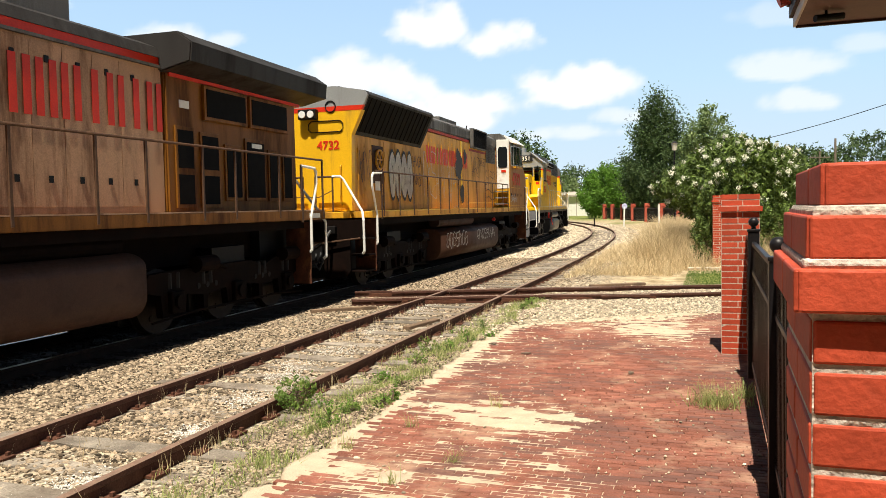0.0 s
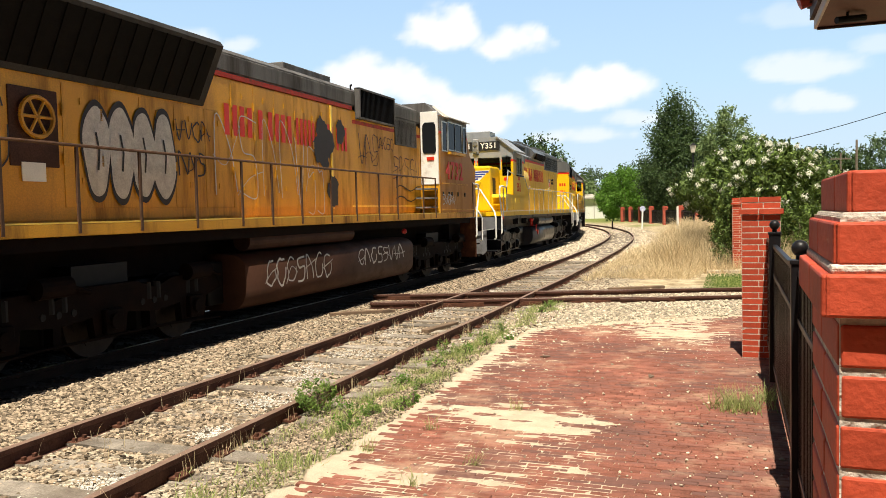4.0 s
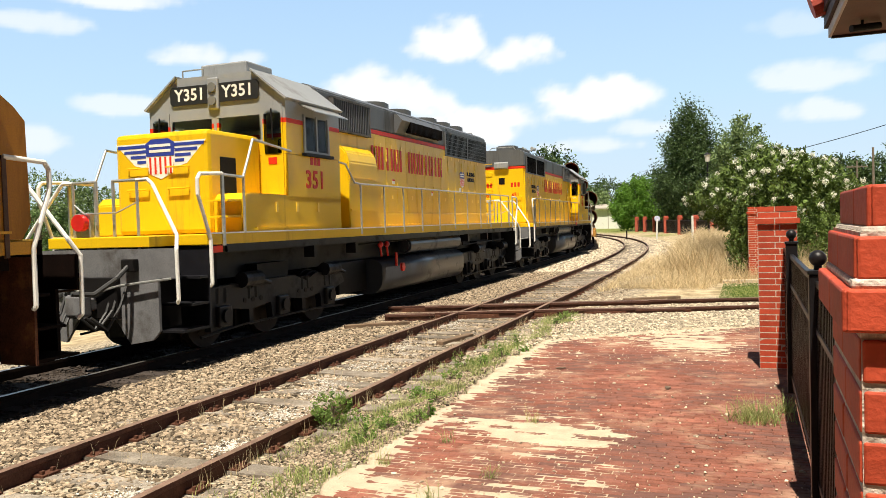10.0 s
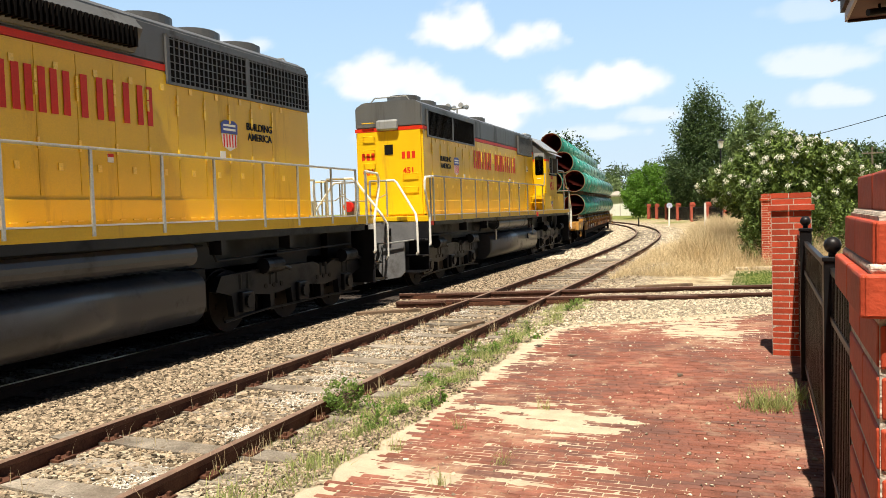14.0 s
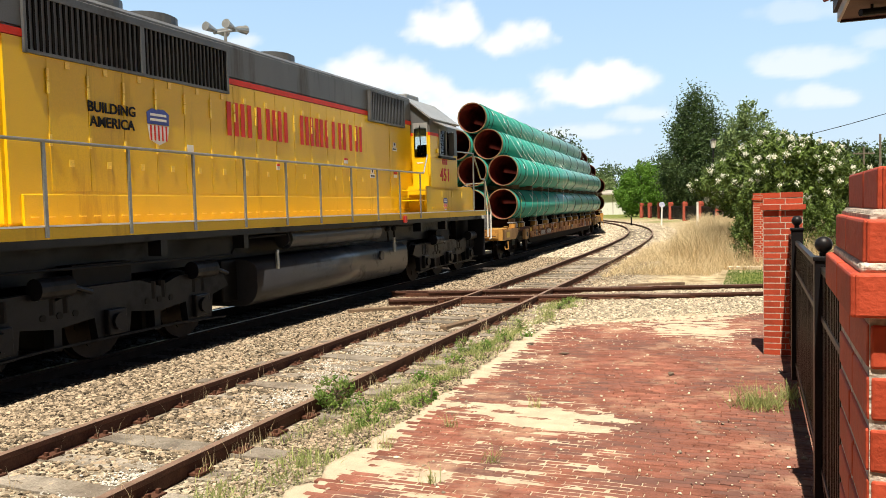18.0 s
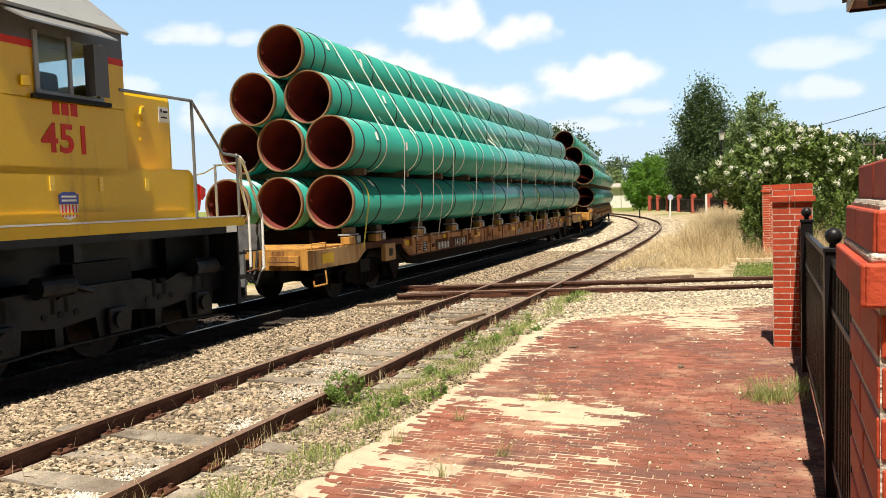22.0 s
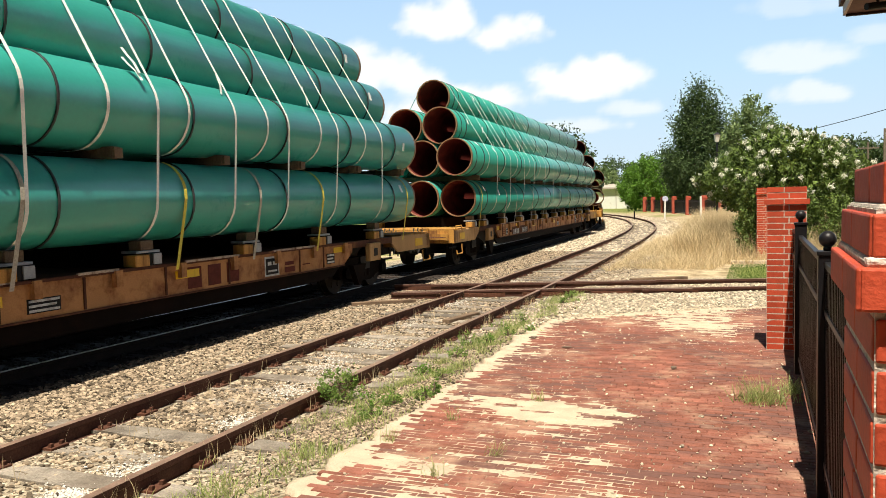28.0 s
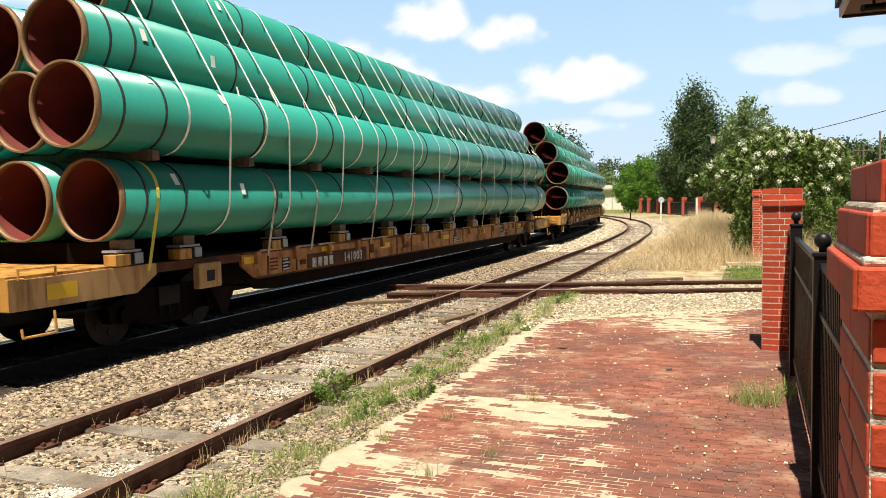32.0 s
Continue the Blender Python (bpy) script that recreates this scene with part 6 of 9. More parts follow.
        each("fuel_gauge", SILVER if rear_lead else REDLAMP, e, *[(q - 0.03, q + 0.03, min(s * 1.4, s * 1.44), max(s * 1.4, s * 1.44), 0.9, 1.22) for q in ((F(7.0),) if not rear_lead else (2.02, -2.75))])
        bm = bmesh.new()
        rod(bm, (F(7.35), s * 1.36, 0.86), (F(7.35), s * 1.45, 0.86), 0.1, 16)
        part("fuel_filler", bm, TANK_GREY if rear_lead else REDLAMP, e)
        for k, f in enumerate((6.4, 6.75)):
            bm = bmesh.new()
            bmesh.ops.create_icosphere(bm, subdivisions=2, radius=0.07, matrix=Matrix.Translation((F(f), s * 1.3, 1.42)))
            tube(bm, [(F(f), s * 1.3, 1.4), (F(f) + 0.05, s * 1.3, 1.15)], 0.025)
            part("drain_valve", bm, REDLAMP if s < 0 and not rear_lead else BLACK, e)
        bm = bmesh.new()
        tube(bm, [(F(5.2), s * 1.25, 1.45), (F(8.8), s * 1.3, 1.5), (F(12.0), s * 1.25, 1.45)], 0.022)
        tube(bm, [(F(12.2), s * 1.2, 1.5), (F(12.4), s * 1.2, 1.2), (F(16.8), s * 1.2, 1.25)], 0.02)
        part("air_pipe", bm, BLACK, e)
        each("pipe_bracket", UNDER_GREY, e, *[(F(f) - 0.06, F(f) + 0.06, min(s * 1.2, s * 1.42), max(s * 1.2, s * 1.42), 1.3, 1.52) for f in (3.3, 5.0, 12.3, 14.2)])
    # marker and notice plates on the hood
    each("notice_plate", WHITE, e, *[(F(f) - w, F(f) + w, -0.972, -0.964, z, z + 0.11) for f, z, w in ((8.0, 2.85, 0.08), (10.6, 2.62, 0.05), (13.0, 2.8, 0.07))])
    each("notice_stripe", RED, e, *[(F(f) - w, F(f) + w, -0.976, -0.97, z + 0.07, z + 0.11) for f, z, w in ((8.0, 2.85, 0.08), (10.6, 2.62, 0.05))])
    if rear_lead:
        each("notice_plate", WHITE, e, (3.11, 3.27, -0.972, -0.964, 3.36, 3.46), (3.07, 3.31, -0.972, -0.964, 3.26, 3.35), (1.86, 2.0, -0.972, -0.964, 2.68, 2.78), (1.82, 2.06, -0.972, -0.964, 2.58, 2.67), (3.1, 3.3, -0.972, -0.964, 2.62, 2.69))
        each("notice_print", BLACK, e, (3.16, 3.22, -0.976, -0.97, 3.39, 3.45), (3.10, 3.28, -0.976, -0.97, 3.29, 3.32), (1.91, 1.95, -0.976, -0.97, 2.70, 2.77), (1.85, 2.03, -0.976, -0.97, 2.61, 2.64))
        part("notice_stripe", boxes((3.1, 3.3, -0.972, -0.964, 2.70, 2.78)), RED, e)
        part("side_panel", boxes((2.93, 4.05, -0.962, -0.945, 2.16, 3.84), bevel=0.006), YELLOW, e)
        part("side_marker", boxes((2.40, 2.58, -1.53, -1.49, 1.54, 1.70), bevel=0.02), REDLAMP, e)
        bm = bmesh.new()
        for s, q in ((-1, 0.2), (1, 0.2), (-1, -0.15), (1, -0.15)):
            rod(bm, (60.9 - c, 0.2 * s, 5.2), (60.9 - c + (0.32 if q > 0 else -0.28), 0.22 * s, 5.24), 0.035, 10, 0.085)
        tube(bm, [(60.9 - c, 0, 4.6), (60.9 - c, 0, 5.17)], 0.03)
        tube(bm, [(60.9 - c, -0.25, 5.17), (60.9 - c, 0.25, 5.17)], 0.025)
        part("horn", bm, SILVER, e)
        bm = bmesh.new()
        x = 71.9 - c
        prism(bm, [(x, 1.84), (x + 0.12, 1.87), (x + 0.17, 2.04), (x + 0.27, 2.12), (x + 0.28, 2.24), (x + 0.11, 2.31), (x + 0.02, 2.2)], "y", -0.32, -0.31)
        prism(bm, [(x + 0.11, 2.05), (x + 0.17, 2.04), (x + 0.25, 2.11), (x + 0.26, 2.22), (x + 0.13, 2.28)], "y", -0.35, -0.335)
        part("red_flag", bm, REDLAMP, e)
        bm = bmesh.new()
        tube(bm, [(x + 0.11, -0.315, 2.28), (x - 0.02, -0.315, 2.44)], 0.006)
        part("flag_hook", bm, BLACK, e)
    return e


# leading unit, of which the rear half is seen
def faded_unit(c):
    e = empty("locomotive", pose(0, 0, 0), "grimy faded yellow diesel locomotive with overhanging grey radiator roof", "locomotive", "locomotives of the train")
    VEHICLES.append((e, c, 6.6))

    def L(s):
        return s - c
    DECK = 1.84
    part("underframe", boxes((L(-7.0), L(11.8), -0.7, 0.7, 1.0, 1.66), (L(-7.2), L(11.7), -1.35, 1.35, 1.5, 1.66)), UNDER, e)
    part("deck", boxes((L(-7.4), L(12.0), -1.5, 1.5, 1.66, DECK), bevel=0.012), YELLOW_GRIME, e)
    part("deck_edge", boxes((L(-7.4), L(12.0), -1.5, -1.47, DECK, DECK + 0.02)), FADED, e)
    for x, d in ((-7.4, -1), (12.0, 1)):
        deck_end(e, L(x), d, UNDER, UNDER, BROWN_RAIL, CAR_RUST)
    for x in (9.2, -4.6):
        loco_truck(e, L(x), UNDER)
    shell(e, "hood", L(-3.5), L(7.62), 0.95, DECK, 4.10, FADED, bevel=0.03)
    shell(e, "radiator_cabinet", L(7.62), L(11.75), 1.0, DECK, 4.02, YELLOW_GRIME, bevel=0.03)
    shell(e, "cab", L(-7.0), L(-3.5), 1.45, DECK, 4.4, YELLOW_GRIME, bevel=0.05)
    part("hood_stripe", boxes((L(-3.5), L(7.62), -0.957, 0.957, 4.08, 4.2)), RED, e)
    bm = bmesh.new()
    prism(bm, [(-0.98, 4.2), (0.98, 4.2), (0.92, 4.36), (0.62, 4.48), (-0.62, 4.48), (-0.92, 4.36)], "x", L(-3.5), L(7.62))
    part("hood_top", bm, GREY_SOOT, e)
    part("exhaust_stack", boxes((L(5.2), L(6.3), -0.5, 0.5, 4.46, 4.95), bevel=0.04), GREY_OLD, e)
    bm = bmesh.new()
    prism(bm, [(-1.0, 4.0), (-1.52, 4.12), (-1.55, 4.40), (-1.3, 4.58), (1.3, 4.58), (1.55, 4.40), (1.52, 4.12), (1.0, 4.0)], "x", L(7.55), L(12.15))
    bmesh.ops.bevel(bm, geom=[ed for ed in bm.edges if abs(ed.verts[0].co.x - ed.verts[1].co.x) < 0.01], offset=0.02, segments=2, affect="EDGES")
    part("radiator_roof", bm, GREY_SOOT, e)
    part("radiator_red_band", boxes((L(7.7), L(11.9), -1.03, 1.03, 3.95, 4.03)), RED, e)
    hood_doors(e, [L(x) for x in np.arange(-3.4, 7.6, 0.53)], 1.95, 4.0, 0.95, FADED, hinges=False)
    for s in (-1, 1):
        for k, (a, b) in enumerate(((8.55, 9.85), (9.95, 11.35))):
            f = part("radiator_screen_frame", boxes((L(a), L(b), min(s * 1.0, s * 1.06), max(s * 1.0, s * 1.06), 3.36, 3.93), bevel=0.01), YELLOW_GRIME, e)
            part("radiator_screen", boxes((L(a) + 0.06, L(b) - 0.06, min(s * 1.055, s * 1.07), max(s * 1.055, s * 1.07), 3.42, 3.87)), DARK, f)
        for a, b, z0, z1 in ((7.85, 8.25, 2.55, 3.15), (8.5, 8.95, 2.55, 3.1), (7.85, 8.25, 1.98, 2.45), (8.5, 8.95, 1.98, 2.45), (9.2, 9.65, 2.1, 2.95), (9.85, 10.45, 2.1, 3.1), (10.65, 10.95, 2.1, 2.95), (11.2, 11.5, 2.1, 2.9)):
            d = part("cabinet_door", boxes((L(a) - 0.05, L(b) + 0.05, min(s * 1.0, s * 1.03), max(s * 1.0, s * 1.03), z0 - 0.06, z1 + 0.06), bevel=0.006), YELLOW_GRIME, e)
            part("screen", boxes((L(a), L(b), min(s * 1.025, s * 1.038), max(s * 1.025, s * 1.038), z0, z1)), DARK, d)
        each("plate", WHITE, e, (L(7.95), L(8.2), min(s * 1.0, s * 1.012), max(s * 1.0, s * 1.012), 3.5, 3.62), (L(10.0), L(10.35), min(s * 1.03, s * 1.045), max(s * 1.03, s * 1.045), 3.0, 3.08))
        side_rail(e, [L(x) for x in (-1.0, 0.3, 1.6, 2.9, 4.2, 5.52, 6.48, 7.8, 8.7, 10.14, 11.9)], DECK, 2.86, s * 1.5, BROWN_RAIL, ([(L(-3), s * 1.5, 2.86)], []))
        bm = bmesh.new()
        rod(bm, (L(-1), s * 1.1, 1.42), (L(6.3), s * 1.1, 1.42), 0.12, 14)
        part("air_reservoir", bm, UNDER, e)
        part("drip_rail", boxes((L(-3.4), L(7.6), min(s * 0.95, s * 1.0), max(s * 0.95, s * 1.0), 4.04, 4.08)), GREY_OLD, e)
    fuel_tank(e, L(-2.2), L(6.5), 0.38, 1.30, 1.42, TANK_OLD)
    word_bars(L(4.72), L(7.62), 3.08, 3.80, "HHHIHIH", -0.972, RED, e)
    word_bars(L(1.7), L(4.2), 3.08, 3.80, "HHIHH", -0.972, RED, e)
    part("plate", boxes((L(11.3), L(11.75), -1.506, -1.5, 1.70, 1.79)), WHITE, e)
    return e


# second unit: flared radiators, wide cab at its far end, covered in tags
def tagged_unit(c):
    e = empty("locomotive", pose(0, 0, 0), "weathered yellow wide-cab diesel locomotive covered in graffiti", "locomotive", "locomotives of the train")
    VEHICLES.append((e, c, 6.8))

    def L(s):
        return s - c
    DECK = 1.80
    part("underframe", boxes((L(14.6), L(32.1), -0.7, 0.7, 1.0, 1.64), (L(14.5), L(32.1), -1.35, 1.35, 1.48, 1.64)), UNDER, e)
    part("deck", boxes((L(14.25), L(32.35), -1.5, 1.5, 1.65, DECK), bevel=0.012), YELLOW_OLD, e)
    part("deck_edge", boxes((L(14.25), L(32.35), -1.5, -1.47, DECK, DECK + 0.02)), LATCH, e)
    part("porch", boxes((L(32.3), L(32.95), -0.95, 0.95, 1.62, DECK)), UNDER, e)
    part("end_platform", boxes((L(13.86), L(14.24), -0.94, 0.94, 1.65, DECK), bevel=0.012), YELLOW_OLD, e)
    for x, d in ((13.85, -1), (32.95, 1)):
        deck_end(e, L(x), d, UNDER, UNDER, BROWN_RAIL, CAR_RUST)
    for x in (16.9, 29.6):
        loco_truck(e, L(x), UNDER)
    shell(e, "hood", L(14.45), L(28.95), 0.96, DECK, 4.20, YELLOW_OLD, bevel=0.05)
    part("hood_stripe", boxes((L(14.44), L(24.7), -0.967, 0.967, 4.18, 4.26)), RED_WORN, e)
    shell(e, "hood_top", L(14.45), L(28.95), 0.96, 4.27, 4.76, GREY_OLD, top_w=0.66, bevel=0.03)
    for s in (-1, 1):
        bm = bmesh.new()
        prism(bm, [(s * 0.94, 3.62), (s * 1.0, 3.62), (s * 1.42, 4.52), (s * 1.36, 4.60), (s * 0.6, 4.70), (s * 0.6, 4.3), (s * 0.94, 4.2)], "x", L(14.35), L(19.25))
        w = part("radiator_wing", bm, GREY_SOOT, e)
        bm = bmesh.new()
        prism(bm, [(s * 1.02, 3.70), (s * 1.035, 3.69), (s * 1.40, 4.46), (s * 1.385, 4.47)], "x", L(14.5), L(19.1))
        part("radiator_screen", bm, DARK, w)
        sl = None
        for x in np.arange(14.65, 19.0, 0.30):
            if sl is None:
                bm = bmesh.new()
                prism(bm, [(s * 1.03, 3.70), (s * 1.05, 3.69), (s * 1.415, 4.46), (s * 1.395, 4.47)], "x", -0.012, 0.012)
                sl = part("slat", bm, DARK, w)
                sl.matrix_basis = pose(L(x), 0, 0)
            else:
                again(sl, pose(L(x), 0, 0), w)
    hood_doors(e, [L(x) for x in (14.7, 15.55)], 2.0, 3.6, 0.96, YELLOW_OLD)
    hood_doors(e, [L(x) for x in (16.4, 17.05, 17.8, 18.55, 19.3, 20.05)], 2.0, 3.58, 0.96, YELLOW_OLD)
    hood_doors(e, [L(x) for x in (20.05, 20.72, 21.4, 22.15, 22.85, 23.7, 24.6)], 2.0, 4.12, 0.96, YELLOW_OLD)
    part("handbrake_recess", boxes((L(15.6), L(16.33), -0.975, -0.95, 2.5, 3.45), bevel=0.01), TANK_OLD, e)
    bm = bmesh.new()
    for k in range(24):
        a0, a1 = k * math.pi / 12, (k + 1) * math.pi / 12
        rod(bm, (L(15.97) + 0.24 * math.cos(a0), -1.02, 3.1 + 0.24 * math.sin(a0)), (L(15.97) + 0.24 * math.cos(a1), -1.02, 3.1 + 0.24 * math.sin(a1)), 0.03, 6)
        if k % 4 == 0:
            rod(bm, (L(15.97), -1.02, 3.1), (L(15.97) + 0.24 * math.cos(a0), -1.02, 3.1 + 0.24 * math.sin(a0)), 0.02, 6)
    part("handbrake_wheel", bm, YELLOW_OLD, e)
    part("notice_plate", boxes((L(15.75), L(16.1), -0.985, -0.974, 2.32, 2.55)), WHITE, e)
    part("hood_rib", boxes((L(23.62), L(23.68), -0.99, -0.96, 1.95, 4.15), (L(24.6), L(28.9), -0.975, -0.96, 2.0, 2.03)), LATCH, e)
    grille(e, L(24.87), L(26.9), 4.0, 4.70, 0.95, GREY_OLD, DARK, pitch=0.07, out=0.14)
    grille(e, L(27.12), L(28.6), 3.58, 4.26, 0.955, GREY_OLD, DARK, pitch=0.09, out=0.03)
    each("side_red_band", RED_WORN, e, (L(24.7), L(27.1), -0.972, -0.96, 3.88, 3.96), (L(28.62), L(28.93), -0.972, -0.96, 3.88, 3.96))
    part("roof_hatch", boxes((L(22.4), L(24.4), -0.6, 0.6, 4.74, 4.90), bevel=0.02), GREY_OLD, e)
    for x in (25.0, 26.6):
        bm = bmesh.new()
        tube(bm, [(L(x), -0.8, 4.66), (L(x), -0.8, 4.78), (L(x) + 0.06, -0.8, 4.8)], 0.02)
        part("lifting_eye", bm, BLACK, e)
    # rear end wall
    X = L(14.31)
    bm = bmesh.new()
    prism(bm, [(-0.96, 1.82), (0.96, 1.82), (1.0, 3.60), (1.27, 4.16), (-1.27, 4.16), (-1.0, 3.60)], "x", X, L(14.5))
    part("end_wall", bm, YELLOW_END, e)
    bm = bmesh.new()
    prism(bm, [(-1.27, 4.16), (1.27, 4.16), (1.32, 4.27), (-1.32, 4.27)], "x", X - 0.004, L(14.4))
    part("end_stripe", bm, RED, e)
    bm = bmesh.new()
    prism(bm, [(-1.32, 4.27), (1.32, 4.27), (1.42, 4.50), (1.36, 4.60), (0.6, 4.74), (-0.6, 4.74), (-1.36, 4.60), (-1.42, 4.50)], "x", X, L(14.4))
    part("end_top", bm, GREY, e)
    part("rear_headlight_box", boxes((X - 0.16, X, -0.16, 0.30, 3.98, 4.22), bevel=0.02), BLACK, e)
    for yy in (-0.04, 0.18):
        bm = bmesh.new()
        rod(bm, (X - 0.17, yy, 4.10), (X - 0.19, yy, 4.10), 0.085, 16)
        part("rear_headlight", bm, LAMP_GLASS, e)
    bm = bmesh.new()
    for k in range(20):
        a0, a1 = k * math.pi / 10, (k + 1) * math.pi / 10
        rod(bm, (X - 0.01, -0.48 + 0.13 * math.cos(a0), 4.27 + 0.13 * math.sin(a0)), (X - 0.01, -0.48 + 0.13 * math.cos(a1), 4.27 + 0.13 * math.sin(a1)), 0.012, 5)
    tube(bm, [(X - 0.012, 0.03, 3.68), (X - 0.012, 0.1, 3.75), (X - 0.012, 0.1, 3.87), (X - 0.012, 0.03, 3.94), (X - 0.012, -0.72, 3.94), (X - 0.012, -0.79, 3.87), (X - 0.012, -0.79, 3.75), (X - 0.012, -0.72, 3.68), (X - 0.012, 0.03, 3.68)], 0.012)
    part("rear_outline", bm, BLACK, e)
    front_text("4732", 0.29, X - 0.006, -0.40, 3.36, RED, e, name="painted_number")
    bm = bmesh.new()
    tube(bm, [(X, -0.72, 1.95), (X - 0.07, -0.72, 2.0), (X - 0.07, -0.72, 2.85), (X, -0.72, 2.9)], 0.014)
    for z in (2.2, 2.6, 3.0, 3.4, 3.8):
        tube(bm, [(X, 0.85, z), (X - 0.07, 0.85, z), (X - 0.07, 0.6, z), (X, 0.6, z)], 0.013)
    part("rear_grab_iron", bm, YELLOW_OLD, e)
    part("rear_rail_plate", boxes((X - 0.01, X, -0.9, 0.9, 1.86, 1.9)), YELLOW_OLD, e)
    # cab
    bm = bmesh.new()
    prism(bm, [(L(29.0), DECK), (L(32.15), DECK), (L(32.28), 2.0), (L(32.26), 3.12), (L(32.12), 3.26), (L(31.72), 3.52), (L(31.32), 4.5), (L(29.0), 4.5)], "y", -1.5, 1.5)
    part("cab", bm, YELLOW_CAB, e)
    part("cab_band", boxes((L(29.0), L(31.5), -1.506, 1.506, 4.0, 4.07)), RED, e)
    part("cab_upper", boxes((L(29.0), L(31.42), -1.508, 1.508, 4.07, 4.48)), GREY_OLD, e)
    bm = bmesh.new()
    prism(bm, [(-1.5, 4.48), (1.5, 4.48), (1.1, 4.85), (-1.1, 4.85)], "x", L(28.98), L(31.5))
    part("cab_roof", bm, GREY_OLD, e)
    for s in (-1, 1):
        bm = bmesh.new()
        prism(bm, [(s * 1.45, 4.50), (s * 1.64, 4.46), (s * 1.64, 4.49), (s * 1.2, 4.82), (s * 1.16, 4.80)], "x", L(29.4), L(31.4))
        part("roof_shade", bm, WHITE, e)
        y = s * 1.508
        for a, b, z0, z1 in ((29.18, 29.56, 3.55, 4.32), (29.68, 30.25, 3.6, 4.36), (30.28, 30.85, 3.6, 4.36), (31.0, 31.28, 3.6, 4.32)):
            w = part("side_window", boxes((L(a), L(b), min(y, y + s * 0.012), max(y, y + s * 0.012), z0, z1)), GLASS, e)
            f = y + s * 0.03
            part("window_frame", boxes((L(a) - 0.03, L(a), min(y, f), max(y, f), z0 - 0.03, z1 + 0.03), (L(b), L(b) + 0.03, min(y, f), max(y, f), z0 - 0.03, z1 + 0.03), (L(a), L(b), min(y, f), max(y, f), z0 - 0.03, z0), (L(a), L(b), min(y, f), max(y, f), z1, z1 + 0.03)), SILVER, w)
        part("arm_rest", boxes((L(29.6), L(30.95), min(y, y + s * 0.12), max(y, y + s * 0.12), 3.46, 3.53)), YELLOW_OLD, e)
        part("cab_seam", boxes((L(29.1), L(31.4), min(y, y + s * 0.02), max(y, y + s * 0.02), 2.62, 2.65), (L(29.1), L(32.0), min(y, y + s * 0.02), max(y, y + s * 0.02), 1.88, 1.91)), YELLOW_OLD, e)
        each("cab_latch", BLACK, e, *[(L(x) - 0.03, L(x) + 0.03, y - 0.012, y + 0.012, 2.28, 2.4) for x in (29.2, 29.7, 29.95, 30.5, 31.15)])
    # white rear wall of the cab, with its door
    each("cab_rear_wall", WHITE, e, (L(28.93), L(29.0), -1.48, -0.97, 2.6, 4.6), (L(28.93), L(29.0), 0.97, 1.48, 2.6, 4.6), bevel=0.01, label="white painted cab end wall")
    part("cab_rear_lower", boxes((L(28.95), L(29.0), -1.5, 1.5, DECK, 2.6)), YELLOW_OLD, e)
    bm = bmesh.new()
    prism(bm, [(-1.38, 3.45), (-1.08, 3.45), (-1.03, 3.52), (-1.03, 4.2), (-1.09, 4.3), (-1.37, 4.3), (-1.42, 4.2), (-1.42, 3.52)], "x", L(28.915), L(28.94))
    part("rear_door_window", bm, GLASS, e)
    part("rear_door_notice", boxes((L(28.915), L(28.93), -1.36, -1.15, 3.26, 3.36)), RED, e)
    each("cab_step", PILOT, e, *[(L(28.4), L(28.93), -1.45, -1.0, z, z + 0.04) for z in (1.95, 2.2, 2.45)])
    bm = bmesh.new()
    box(bm, L(32.3), L(32.46), -0.5, -0.3, 2.9, 3.0, bevel=0.02)
    part("nose_light", bm, GREY_OLD, e)
    bm = bmesh.new()
    tube(bm, [(L(32.0), -0.8, 3.28), (L(32.0), -0.8, 3.5), (L(32.3), -0.8, 3.45), (L(32.35), -0.5, 3.4), (L(32.35), -0.5, 3.2)], 0.014)
    part("nose_grab_iron", bm, BLACK, e)
    side_text("4732", 0.70, L(30.22), -1.514, 2.98, RED, e, name="painted_number", spread=1.12)
    scrawl("tag", e, L(29.1), L(30.2), 2.05, 2.32, -1.525, 5, 0.035, SPRAY_W, 5, "white spray-painted scrawl")
    # painted words and tags
    word_bars(L(19.8), L(22.05), 3.22, 3.74, "HHIHH", -0.984, RED, e)
    word_bars(L(22.15), L(24.4), 3.22, 3.74, "HHHIHIH", -0.984, RED, e)
    for k, x in enumerate((16.95, 17.4, 17.85, 18.28)):
        bm = bmesh.new()
        n = 36
        for yy, g, mi in ((-0.986, 1.14, 1), (-0.990, 1.0, 0)):
            vs = [bm.verts.new((L(x) + 0.24 * g * math.cos(t * 2 * math.pi / n) * (1 + 0.12 * math.sin(6 * math.pi * t / n + k)), yy - 0.001 * k, 2.75 + (0.6 + 0.03 * (k % 2)) * g * math.sin(t * 2 * math.pi / n))) for t in range(n)]
            fc = bm.faces.new(vs)
            fc.material_index = mi
        ob = part("bubble_tag", bm, [SPRAY_W, SPRAY_K], e, "white bubble graffiti with black outline")
        bm = bmesh.new()
        ribbon(bm, [(L(x) - 0.02, 3.0), (L(x) + 0.03, 2.75), (L(x), 2.5)], 0.035, -0.998)
        part("bubble_stroke", bm, SPRAY_K, ob)
    scrawl("tag", e, L(14.75), L(15.6), 2.5, 3.3, -0.985, 3, 0.035, SPRAY_K, 3, "black spray-painted scrawl")
    scrawl("tag", e, L(18.55), L(19.4), 3.05, 3.35, -0.985, 4, 0.035, SPRAY_K, 8)
    scrawl("tag", e, L(18.6), L(19.3), 2.5, 2.85, -0.985, 3, 0.035, SPRAY_K, 9)
